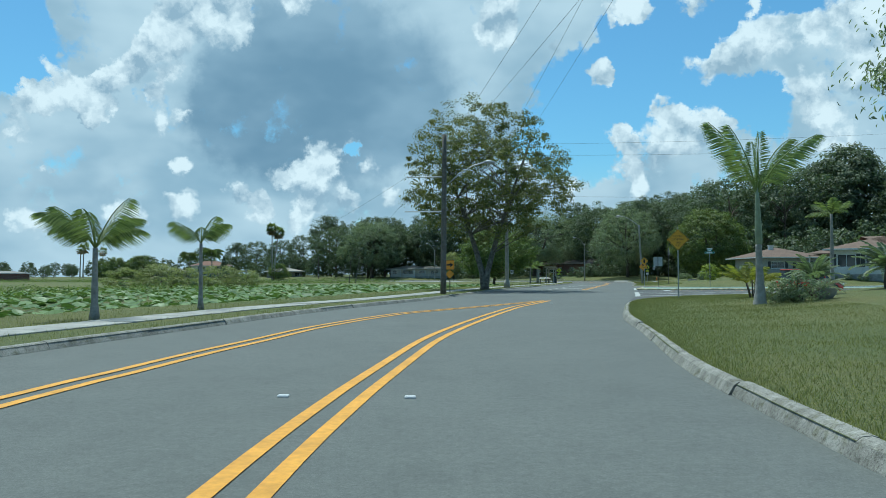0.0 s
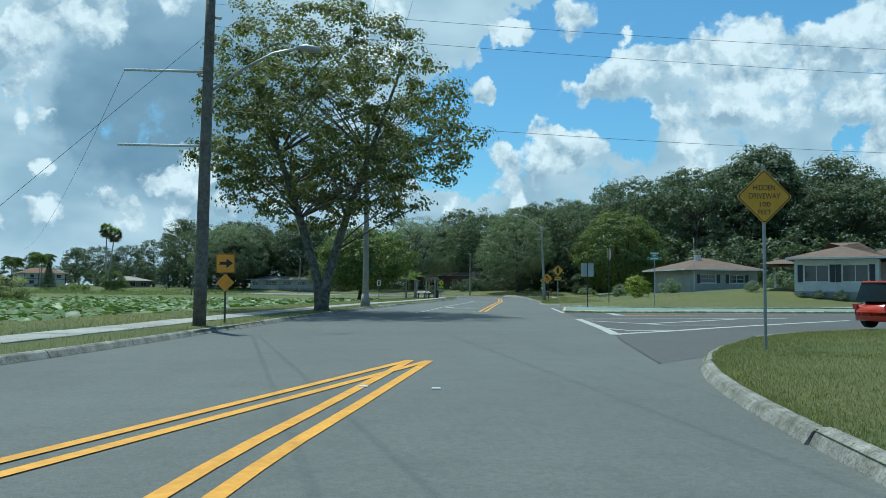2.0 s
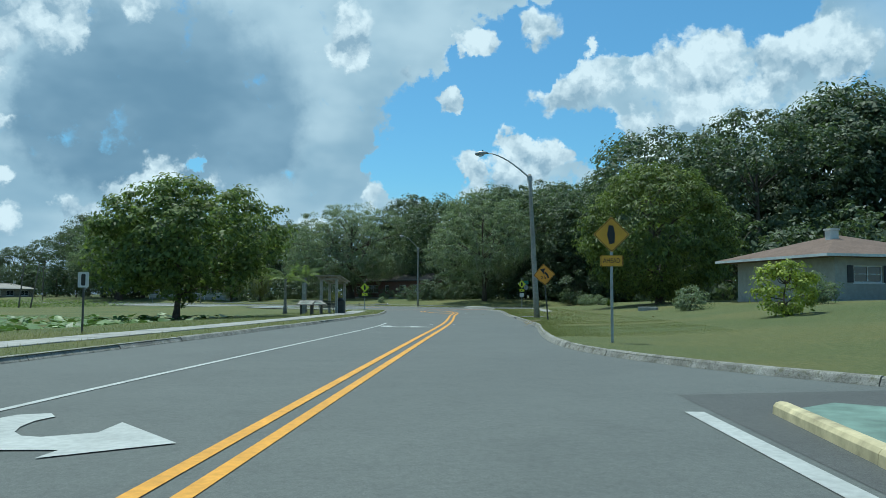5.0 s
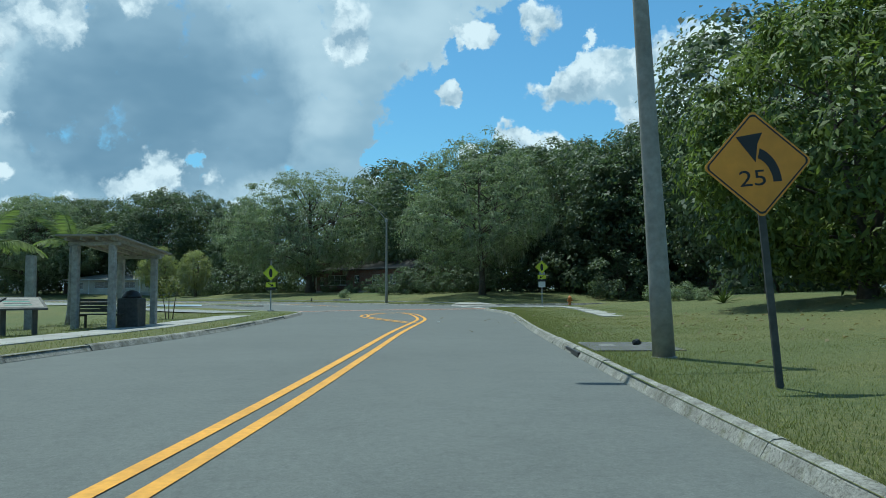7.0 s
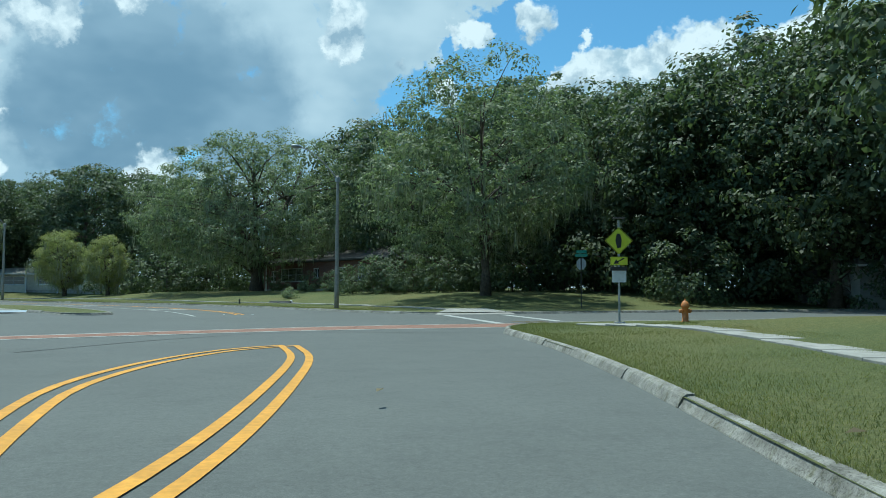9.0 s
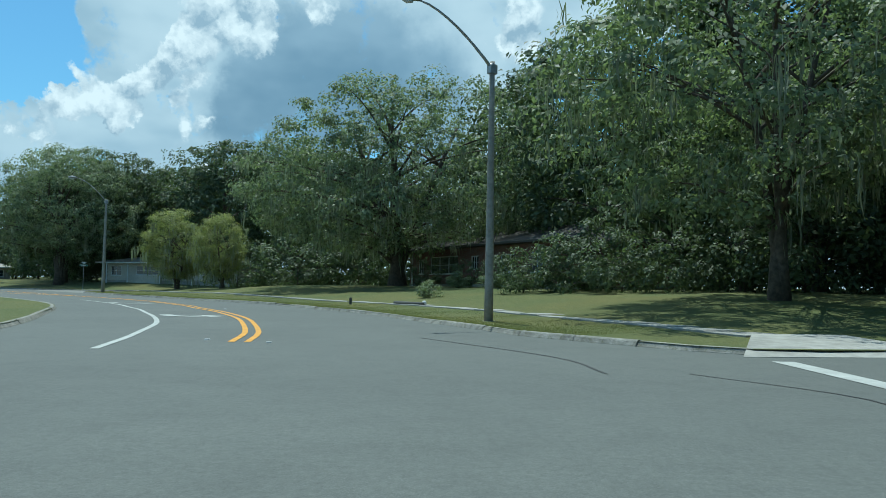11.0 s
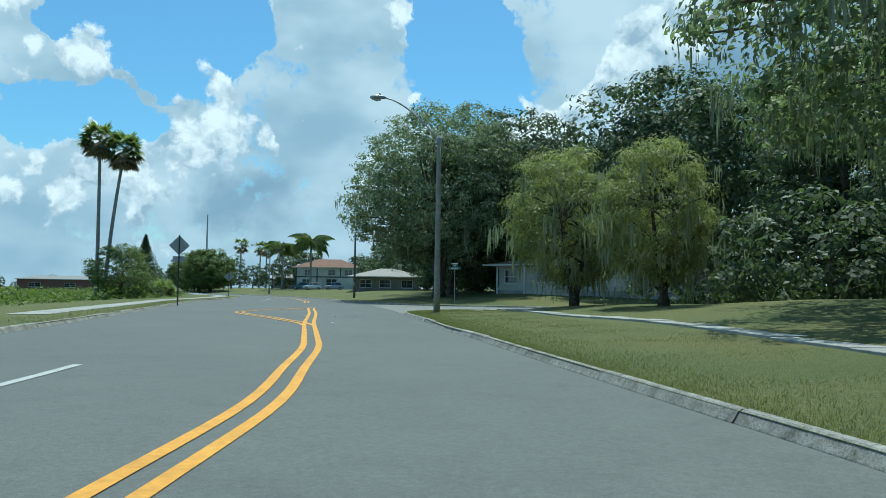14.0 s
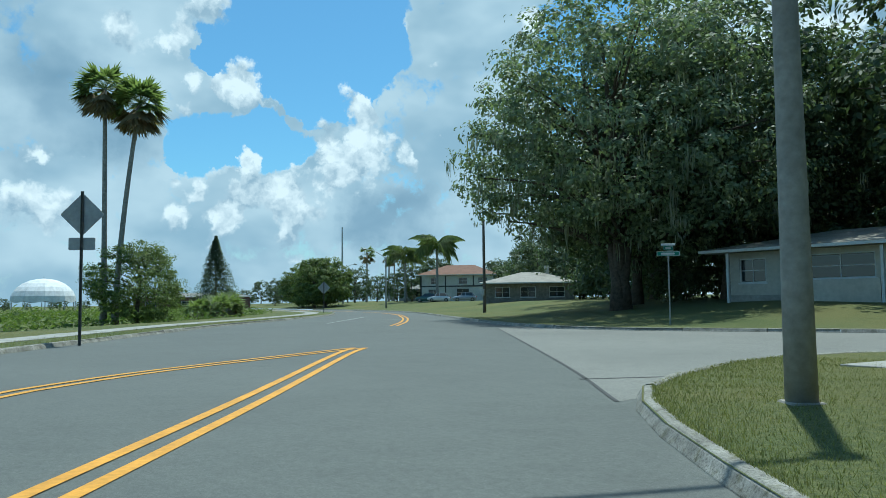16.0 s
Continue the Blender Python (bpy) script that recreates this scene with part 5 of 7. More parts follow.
def post(e, h, mat=None, w=0.055, name="post"):
    """A U-channel post with its bolts' flange."""
    t = w / 2
    pts = [(-t, 0.012), (-t, 0.05), (-t * 0.55, 0.05), (-t * 0.45, 0.022), (t * 0.45, 0.022), (t * 0.55, 0.05), (t, 0.05), (t, 0.012)]
    v = [(x, y, -0.1) for x, y in pts] + [(x, y, h) for x, y in pts]
    n = len(pts)
    f = [(i, (i + 1) % n, n + (i + 1) % n, n + i) for i in range(n)] + [tuple(range(n))[::-1], tuple(range(n, 2 * n))]
    return add_mesh(name, v, f, mat or RUST, e)


def plate(e, pts, face, name="plate", back=True, y=0.0, border=None, label=""):
    p = add_mesh(name, *slab(pts, y - 0.004, y), face, e, label=label)
    if back:
        add_mesh("plate_back", *slab(pts, y + 0.0005, y + 0.003), ALU, p)
    if border:
        cx, cz = np.mean([q[0] for q in pts]), np.mean([q[1] for q in pts])
        o = [(cx + (x - cx) * 0.955, cz + (z - cz) * 0.955) for x, z in pts]
        i = [(cx + (x - cx) * 0.915, cz + (z - cz) * 0.915) for x, z in pts]
        add_mesh("border", *ring(o, i, y - 0.006), border, p)
    return p


def letters(p, text, cx, cz, h, mat, y=-0.007, width=None):
    cu = bpy.data.curves.new("lettering", "FONT")
    cu.body, cu.size, cu.align_x, cu.align_y = text, h * 1.38, "CENTER", "CENTER"
    tmp = bpy.data.objects.new("lettering", cu)
    scene.collection.objects.link(tmp)
    bpy.context.view_layer.update()
    me = bpy.data.meshes.new_from_object(tmp)
    bpy.data.objects.remove(tmp)
    me.materials.clear()
    me.materials.append(mat)
    xs = [v.co.x for v in me.vertices]
    k = 1.0 if not width else width / (max(xs) - min(xs))
    me.transform(Matrix.Translation((cx, y, cz)) @ Matrix.Rotation(radians(90), 4, "X") @ Matrix.Diagonal((k, 1, 1, 1)))
    ob = new("lettering", me)
    ob.parent = p
    return ob


def bars(p, cx, cz, w, h, mat, y=-0.007):
    add_mesh("lettering_bar", *slab(rect_pts(w, h, cz, cx), y - 0.001, y), mat, p)


def stand(x, y, heading):
    """A place for a sign that faces traffic driving at that heading, in degrees east of north."""
    return pose(x, y, land(x, y) - 0.02, 0, 0, -heading)


# hidden-driveway warning
s = root("warning_sign", "yellow diamond warning sign lettered hidden driveway 100 feet", "road sign", stand(12.5, 40.9, 9))
post(s, 3.75, GALV)
p = plate(s, diamond_pts(0.58, 3.1), SIGN_Y, border=BLACK)
letters(p, "HIDDEN", 0, 3.28, 0.12, BLACK, width=0.44)
letters(p, "DRIVEWAY", 0, 3.11, 0.12, BLACK, width=0.64)
letters(p, "100", 0, 2.94, 0.10, BLACK, width=0.22)
letters(p, "FEET", 0, 2.78, 0.10, BLACK, width=0.26)

# large arrow board by the wooden pole
s = root("arrow_sign", "amber arrow board above an amber diamond marker on a post", "road sign", stand(0.45, 52.9, 12))
post(s, 2.3)
p = plate(s, rect_pts(0.64, 0.64, 1.98), SIGN_O, border=BLACK)
add_mesh("arrow", *slab([(-0.24, 1.93), (0.03, 1.93), (0.03, 1.82), (0.25, 1.98), (0.03, 2.14), (0.03, 2.03), (-0.24, 2.03), (-0.18, 1.98)], -0.008, -0.007), BLACK, p)
plate(s, diamond_pts(0.31, 1.34, 0.04), SIGN_O, "marker_plate")

# back of a rectangular sign at the green island
s = root("regulatory_sign", "rectangular road sign seen from its plain grey back", "road sign", stand(21.5, 77.0, 190))
post(s, 2.95, RUST)
plate(s, rect_pts(0.86, 0.92, 2.46), SIGN_W)


def stop_sign(x, y, heading, h=3.0, group=""):
    e = root("stop_sign", "octagonal stop sign showing its bare grey back", "road sign", stand(x, y, heading), group)
    post(e, h)
    pts = [(0.40 * math.cos(math.pi / 8 + k * math.pi / 4), h - 0.42 + 0.40 * math.sin(math.pi / 8 + k * math.pi / 4)) for k in range(8)]
    plate(e, pts, SIGN_R, border=SIGN_W)
    return e


stop_sign(21.0, 71.6, 275, 3.3)
st = stop_sign(49.8, 181.8, 235, 3.3)
add_mesh("street_name_blade", *slab(rect_pts(0.95, 0.2, 3.45), -0.004, 0.004), SIGN_G, st, label="green street name blade")
add_mesh("street_name_blade", *slab(rect_pts(0.8, 0.2, 3.68), -0.02, -0.012), SIGN_G, st, label="green street name blade")


s = root("yield_sign", "red and white triangular give-way sign by the side street", "road sign", stand(36.7, 65.0 - 9.0, 25))
post(s, 3.6, GALV)
p = plate(s, [(0.0, 2.85), (0.42, 3.55), (0.38, 3.62), (-0.38, 3.62), (-0.42, 3.55)], SIGN_R)
add_mesh("centre", *slab([(0.0, 3.08), (0.24, 3.48), (-0.24, 3.48)], -0.008, -0.007), SIGN_W, p)


def name_sign(x, y, heading, h):
    e = root("street_name_sign", "green street name blades on a thin steel post", "street sign", stand(x, y, heading))
    post(e, h - 0.3, GALV)
    for k, (w, z, a) in enumerate(((1.0, h - 0.2, 0), (0.85, h + 0.04, 90))):
        b = add_mesh("blade", *slab(rect_pts(w, 0.21, z), -0.006, 0.006), SIGN_G, e)
        b.rotation_euler = (0, 0, radians(a * 0.55))
        add_mesh("blade_edge", *ring(rect_pts(w * 0.99, 0.2, z), rect_pts(w * 0.94, 0.165, z), -0.009), SIGN_W, b)
        bars(b, -0.02, z, w * 0.6, 0.09, SIGN_W, -0.009)
    add_mesh("finial", *box(-0.3, 0.3, -0.03, 0.03, h + 0.15, h + 0.24, 0.02), SIGN_W, e)
    return e


name_sign(27.8, 80.2, 15, 3.8)
name_sign(-15.6, 258.6, -40, 3.3)


def ped_sign(x, y, heading, h, face, plaque="arrow", solar=True, flip=1, name="crossing_sign"):
    e = root(name, "bright yellow-green crossing sign with arrow plaque and solar lamp on top" if solar else "yellow crossing sign with a small plaque below", "road sign",
             stand(x, y, heading))
    post(e, h + (0.75 if solar else 0.3), GALV, 0.07)
    p = plate(e, diamond_pts(0.50, h, 0.06), face, border=BLACK)
    # the symbol, as a plain upright shape
    add_mesh("symbol", *slab([(-0.06, h - 0.27), (0.08, h - 0.24), (0.1, h + 0.02), (0.05, h + 0.24), (-0.07, h + 0.25), (-0.12, h)], -0.008, -0.007), BLACK, p)
    q = plate(e, rect_pts(0.62, 0.30, h - 0.72), face, "plaque", border=BLACK)
    if plaque == "arrow":
        z = h - 0.72
        add_mesh("arrow", *slab([(flip * a, z + b) for a, b in ((-0.2, 0.09), (-0.15, 0.11), (0.05, 0.0), (0.1, 0.06), (0.19, -0.1), (0.0, -0.09), (0.03, -0.04))], -0.008, -0.007), BLACK, q)
    else:
        letters(q, plaque, 0, h - 0.72, 0.13, BLACK, width=0.46)
    if solar:
        add_mesh("solar_panel", *box(-0.2, 0.2, -0.16, 0.12, h + 0.78, h + 0.82, 0.01), BLACK, e)
        add_mesh("beacon_box", *box(-0.3, 0.3, -0.02, 0.05, h - 1.06, h - 0.92, 0.02), BLACK, e)
        add_mesh("base_plate", *box(-0.18, 0.18, -0.15, 0.18, 0.0, 0.09, 0.02), GALV, e)
    return e


ped_sign(23.9, 91.4, 14, 2.95, SIGN_Y, "AHEAD", False)
ped_sign(23.2, 154.2, 14, 2.35, SIGN_YG, flip=1)
r = ped_sign(42.4, 159.8, 14, 2.95, SIGN_YG, flip=-1)
plate(r, rect_pts(0.5, 0.55, 1.75), SIGN_W, "notice_plate")

# curve warning with advisory speed
s = root("curve_warning_sign", "amber diamond curve warning sign with arrow and number 25", "road sign", stand(29.85, 113.95, 12) @ pose(0, 0, 0, 0, -4.5, 0))
post(s, 2.75, RUST, 0.08)
p = plate(s, diamond_pts(0.64, 2.60), SIGN_O, border=BLACK)
arc = [(0.26 - 0.32 * (1 - math.cos(t)), 2.38 + 0.42 * math.sin(t)) for t in np.linspace(0, 1.25, 9)]
inn = [(0.16 - 0.22 * (1 - math.cos(t)), 2.38 + 0.30 * math.sin(t)) for t in np.linspace(0, 1.25, 9)]
v = [(x, -0.008, z) for x, z in arc] + [(x, -0.008, z) for x, z in inn]
add_mesh("curve_shaft", v, [(i, i + 1, 10 + i, 9 + i) for i in range(8)], BLACK, p)
add_mesh("arrow_head", *slab([(-0.22, 2.93), (0.09, 2.96), (0.02, 2.83), (-0.02, 2.62)], -0.009, -0.008), BLACK, p)
letters(p, "25", -0.07, 2.43, 0.19, BLACK, width=0.30)

# sign backs along the last stretch
s = root("diamond_sign", "diamond road sign and plaque seen from the grey back", "road sign", stand(-25.0, 237.5, 133))
post(s, 4.85, RUST, 0.09)
plate(s, diamond_pts(0.71, 4.1), SIGN_Y)
plate(s, rect_pts(0.84, 0.40, 3.15), SIGN_Y, "plaque")
s = root("diamond_sign", "diamond road sign seen from the grey back far down the road", "road sign", stand(-72.5, 283.4, 133))
post(s, 3.7, RUST, 0.09)
plate(s, diamond_pts(0.76, 2.95), SIGN_Y)
# small marker sign on the lakeside lawn
s = root("marker_sign", "small white sign with a dark bar on a post", "road sign", stand(8.8, 98.5, 12))
post(s, 2.0, RUST)
p = plate(s, rect_pts(0.36, 0.5, 1.75), SIGN_W)
bars(p, 0, 1.75, 0.14, 0.38, BLACK)


def street_lamp(x, y, h, arm, rise, direction, label, r=0.13, mat=None, lean=0.0):
    """A tapered pole with an upswept arm and a flat cobra head."""
    e = root("street_lamp", label, "street lamp", pose(x, y, land(x, y) - 0.03, 0, 0, direction) @ pose(0, 0, 0, 0, lean, 0), "street lamps")
    us = np.linspace(0, 1, 8)
    add_mesh("pole", *tube([(0, 0, h * u - 0.05 * (u == 0)) for u in us], [r * (1.25 - 0.55 * u) for u in us], 14), mat or POLE_CONC, e, True)
    add_mesh("base_flange", *box(-0.2, 0.2, -0.2, 0.2, -0.02, 0.05, 0.03), POLE_CONC, e)
    us = np.linspace(0, 1, 9)
    add_mesh("arm", *tube([(arm * u, 0, h - 0.25 + rise * (1 - (1 - u) ** 1.6)) for u in us], [0.055 - 0.02 * u for u in us], 8), GALV, e, True)
    add_mesh("clamp", *box(-0.16, 0.16, -0.12, 0.12, h - 0.42, h - 0.1, 0.03), GALV, e)
    top = h - 0.25 + rise
    hd = add_mesh("lamp_head", *tube([(arm - 0.05, 0, top), (arm + 0.15, 0, top + 0.03), (arm + 0.4, 0, top + 0.02), (arm + 0.7, 0, top - 0.01), (arm + 0.8, 0, top - 0.02)],
                                     [0.045, 0.10, 0.145, 0.12, 0.05], 10), GALV, e, True)
    add_mesh("lens", *tube([(arm + 0.25, 0, top - 0.10), (arm + 0.45, 0, top - 0.13), (arm + 0.65, 0, top - 0.10)], [0.05, 0.085, 0.05], 8), SIGN_W, hd, True)
    add_mesh("photocell", *tube([(arm + 0.3, 0, top + 0.12), (arm + 0.3, 0, top + 0.22)], [0.045, 0.04], 8), BLACK, hd, True)
    return e


lamp_label = "tall grey street lamp with an upswept arm over the road"
street_lamp(30.55, 118.1, 9.1, 2.6, 1.75, 166, lamp_label, 0.15, None, 2.7)
street_lamp(34.25, 186.3, 8.95, 3.0, 1.75, 215, lamp_label, 0.125)
street_lamp(-2.6, 236.5, 9.4, 2.9, 2.1, 225, lamp_label, 0.14)
street_lamp(-94, 312.5, 8.5, 3.1, 1.5, 235, lamp_label)
street_lamp(-137, 338, 8.0, 2.4, 1.2, 55, lamp_label)

# wooden utility pole by the lake with outriggers, lamp arm and wires
pole = root("utility_pole", "dark wooden utility pole with outriggers and a lamp arm", "utility pole", pose(0.0, 50.6, land(0, 50.6) - 0.05, 0, 0.6, 0))
us = np.linspace(0, 1, 8)
add_mesh("pole", *tube([(0, 0, 10.6 * u) for u in us], [0.20 - 0.06 * u for u in us], 12), WOOD_POLE, pole, True)
for z, l in ((7.8, 2.5), (5.5, 2.6)):
    add_mesh("outrigger", *tube([(0.1, 0, z), (-l, 0.25, z - 0.02)], [0.045, 0.04], 8), SIGN_W, pole, True)
add_mesh("lamp_arm", *tube([(0.1, 0, 7.2), (1.0, 0.2, 8.0), (1.9, 0.3, 8.6), (2.7, 0.4, 8.85)], [0.05, 0.045, 0.04, 0.04], 8), GALV, pole, True)
add_mesh("lamp_head", *tube([(2.6, 0.4, 8.85), (2.9, 0.43, 8.87), (3.3, 0.47, 8.84), (3.4, 0.48, 8.83)], [0.05, 0.13, 0.11, 0.04], 10), GALV, pole, True)
for z in (10.2, 9.5, 8.7):
    add_mesh("insulator", *tube([(0.15, 0, z), (0.32, 0, z), (0.36, 0, z)], [0.05, 0.06, 0.03], 8), SIGN_W, pole, True)


def wire(a, b, sag=0.6, r=0.0065):
    a, b = np.array(a, float), np.array(b, float)
    pts = [a + (b - a) * u - np.array((0, 0, sag * 4 * u * (1 - u))) for u in np.linspace(0, 1, 22)]
    return tagged(add_mesh("overhead_wire", *tube(pts, [r] * 22, 5), BLACK), "black overhead cable strung between poles", "cable", "overhead wires")


top = np.array((0.0, 50.6, 0.1))
for a, x1 in (((0.5, 50.6, 10.4), 7.0), ((0.7, 50.6, 9.9), 9.2), ((5.6, 78.0, 13.6), 5.4), ((7.3, 78.0, 13.6), 6.2)):
    wire(a, (x1, -8, 11.6), 0.4)
for dz, z1 in ((9.9, 14.0), (9.2, 12.6), (6.6, 8.6)):
    wire(top + (0.2, 0, dz), (62, 58, z1), 0.7)
wire(top + (-2.4, 0.25, 7.8), (-30, 120, 5.5), 1.2)
wire(top + (0, 0, 8.9), (-7.5, 47, 0.2), 0.0)
end_pole = root("utility_pole", "wooden utility pole beside the side street", "utility pole", pose(62, 58, land(62, 58) - 0.05))
add_mesh("pole", *tube([(0, 0, 14.2 * u) for u in us], [0.2 - 0.06 * u for u in us], 10), WOOD_POLE, end_pole, True)
back_pole = root("utility_pole", "wooden utility pole with a crossarm on the verge", "utility pole", pose(7.2, -8, land(7.2, -8) - 0.05))
add_mesh("pole", *tube([(0, 0, 11.9 * u) for u in us], [0.2 - 0.06 * u for u in us], 10), WOOD_POLE, back_pole, True)
add_mesh("crossarm", *box(-2.2, 2.2, -0.08, 0.08, 11.3, 11.5, 0.02), WOOD_POLE, back_pole)
# bare pale pole beside the sycamore
p2 = root("concrete_pole", "slender bare concrete pole rising into the sycamore", "utility pole", pose(6.45, 78.0, land(6.45, 78.0) - 0.05))
add_mesh("pole", *tube([(0, 0, 13.8 * u) for u in us], [0.23, 0.2, 0.185, 0.175, 0.165, 0.155, 0.145, 0.135], 10), POLE_CONC, p2, True)
add_mesh("crossarm", *box(-0.95, 0.95, -0.06, 0.06, 13.25, 13.4, 0.02), WOOD_POLE, p2)
add_mesh("base_collar", *tube([(0, 0, 0), (0, 0, 0.5), (0, 0, 0.9)], [0.34, 0.29, 0.23], 12), POLE_CONC, p2, True)
p3 = root("utility_pole", "thin wooden utility pole at the far corner", "utility pole", pose(-45.5, 281, land(-45.5, 281) - 0.05))
add_mesh("pole", *tube([(0, 0, 8.6 * u) for u in us], [0.16 - 0.05 * u for u in us], 10), WOOD_POLE, p3, True)
add_mesh("meter_box", *box(-0.2, 0.2, -0.3, -0.1, 1.6, 2.2, 0.03), GALV, p3)
# slanting poles across the lake
for x, y, a in ((-24, 196, 5), (-22.4, 196, 9)):
    q = root("leaning_pole", "leaning wooden pole beyond the lake grass", "utility pole", pose(x, y, land(x, y) - 0.1, 0, a, 0), "leaning poles")
    add_mesh("pole", *tube([(0, 0, 6.8 * u) for u in us], [0.12 - 0.04 * u for u in us], 8), PALE_BARK, q, True)
q = root("flagpole", "thin white flagpole on the lawn", "flagpole", pose(40.2, 98.5, land(40.2, 98.5) - 0.05))
add_mesh("pole", *tube([(0, 0, 5.4 * u) for u in us], [0.04 - 0.015 * u for u in us], 8), SIGN_W, q, True)
q = root("radio_mast", "thin distant lattice radio mast", "mast", pose(-382, 534, 0))
add_mesh("mast", *tube([(0, 0, 0), (0, 0, 28), (0, 0, 49)], [0.8, 0.6, 0.4], 6), GALV, q)

# fire hydrant
HYD = plain("hydrant_paint", (0.55, 0.20, 0.05), 0.6, vary=0.2)
h = root("fire_hydrant", "faded orange fire hydrant on the verge", "hydrant", pose(43.7, 157.6, land(43.7, 157.6)))
add_mesh("barrel", *tube([(0, 0, -0.05), (0, 0, 0.06), (0, 0, 0.07), (0, 0, 0.5), (0, 0, 0.52), (0, 0, 0.58), (0, 0, 0.68), (0, 0, 0.74)],
                         [0.15, 0.15, 0.105, 0.10, 0.14, 0.14, 0.10, 0.03], 14), HYD, h, True)
for a in (0, 90, 180):
    t = radians(a)
    add_mesh("outlet_cap", *tube([(0.08 * math.cos(t), 0.08 * math.sin(t), 0.4), (0.2 * math.cos(t), 0.2 * math.sin(t), 0.4)], [0.06, 0.065], 10), HYD, h, True)
add_mesh("bonnet_nut", *tube([(0, 0, 0.74), (0, 0, 0.80)], [0.03, 0.025], 6), HYD, h)


# ---------------------------------------------------------------- houses
STUCCO = plain("stucco_grey", (0.36, 0.36, 0.33), 0.9, vary=0.12, scale=4)
STUCCO_W = plain("stucco_white", (0.62, 0.62, 0.58), 0.9, vary=0.1, scale=4)
SHINGLE = plain("brown_shingle", (0.17, 0.115, 0.085), 0.95, vary=0.3, scale=9)
SHINGLE_G = plain("grey_shingle", (0.27, 0.26, 0.24), 0.95, vary=0.25, scale=9)
SHINGLE_D = plain("dark_shingle", (0.075, 0.068, 0.06), 0.95, vary=0.3, scale=9)
PINK_WALL = plain("pinkish_stucco", (0.42, 0.29, 0.25), 0.9, vary=0.12, scale=4)
TRIM = plain("white_trim", (0.66, 0.67, 0.66), 0.6, vary=0.08)
TAN_ROOF = plain("tan_roof", (0.34, 0.315, 0.275), 0.95, vary=0.2, scale=9)
STONE_WALL = plain("grey_stone_wall", (0.22, 0.205, 0.175), 0.95, vary=0.4, scale=3)
CREAM_WALL = plain("cream_stucco", (0.50, 0.47, 0.40), 0.9, vary=0.12, scale=4)
SHUTTER = plain("dark_shutter", (0.03, 0.035, 0.04), 0.6, vary=0.2)
RED_TILE = plain("red_brown_roof", (0.21, 0.115, 0.08), 0.9, vary=0.25)


def make_glass():
    m = Mat("window_glass", 0.06)
    m.color((0.02, 0.028, 0.032))
    m.b.inputs["Specular IOR Level"].default_value = 0.8
    return m.m


def make_brick():
    m = Mat("red_brick_wall", 0.92)
    t = m.node("ShaderNodeTexBrick", Scale=1.0, Mortar_Size=0.012, Brick_Width=0.22, Row_Height=0.075)
    t.inputs["Color1"].default_value = (0.17, 0.055, 0.038, 1)
    t.inputs["Color2"].default_value = (0.11, 0.042, 0.033, 1)
    t.inputs["Mortar"].default_value = (0.18, 0.15, 0.13, 1)
    tc = m.nt.nodes.new("ShaderNodeTexCoord")
    sep = m.nt.nodes.new("ShaderNodeSeparateXYZ")
    m.link(tc.outputs["Object"], sep.inputs[0])
    add = m.nt.nodes.new("ShaderNodeMath")
    m.link(sep.outputs[0], add.inputs[0])
    m.link(sep.outputs[1], add.inputs[1])
    com = m.nt.nodes.new("ShaderNodeCombineXYZ")
    m.link(add.outputs[0], com.inputs[0])
    m.link(sep.outputs[2], com.inputs[1])
    m.link(com.outputs[0], t.inputs["Vector"])
    m.color(t.outputs["Color"])
    m.bump(t.outputs["Fac"], 0.4, -0.01)
    return m.m


GLASS, BRICK_WALL = make_glass(), make_brick()


def wall_with_holes(w, h, y, holes, thick=0.2):
    """A front wall along x with window openings (x0, x1, z0, z1) cut through its thickness."""
    xs = sorted({0.0, w, *[a for q in holes for a in q[:2]]})
    zs = sorted({0.0, h, *[a for q in holes for a in q[2:]]})
    bits = []
    for a, b in zip(xs, xs[1:]):
        for c, d in zip(zs, zs[1:]):
            mx, mz = (a + b) / 2, (c + d) / 2
            if any(q[0] < mx < q[1] and q[2] < mz < q[3] for q in holes):
                continue
            bits.append(box(a, b, y, y + thick, c, d))
    return join(*bits)


def window(e, x0, x1, z0, z1, y, panes=2, rows=2, sill=True):
    o = add_mesh("window", *join(box(x0, x0 + 0.07, y, y + 0.09, z0, z1), box(x1 - 0.07, x1, y, y + 0.09, z0, z1), box(x0 + 0.07, x1 - 0.07, y, y + 0.09, z0, z0 + 0.07),
                                 box(x0 + 0.07, x1 - 0.07, y, y + 0.09, z1 - 0.07, z1)), TRIM, e)
    wx, hz = (x1 - x0 - 0.14) / panes, (z1 - z0 - 0.14) / rows
    for i in range(panes):
        for j in range(rows):
            a, c = x0 + 0.07 + i * wx, z0 + 0.07 + j * hz
            add_mesh("pane", *box(a + 0.02, a + wx - 0.02, y + 0.05, y + 0.06, c + 0.02, c + hz - 0.02), GLASS, o)
    bar = [box(x0 + 0.07 + i * wx - 0.025, x0 + 0.07 + i * wx + 0.025, y + 0.015, y + 0.08, z0 + 0.07, z1 - 0.07) for i in range(1, panes)]
    bar += [box(x0 + 0.07, x1 - 0.07, y + 0.02, y + 0.075, z0 + 0.07 + j * hz - 0.02, z0 + 0.07 + j * hz + 0.02) for j in range(1, rows)]
    if bar:
        add_mesh("glazing_bars", *join(*bar), TRIM, o)
    if sill:
        add_mesh("sill", *box(x0 - 0.08, x1 + 0.08, y - 0.09, y + 0.04, z0 - 0.08, z0 - 0.002), TRIM, o)


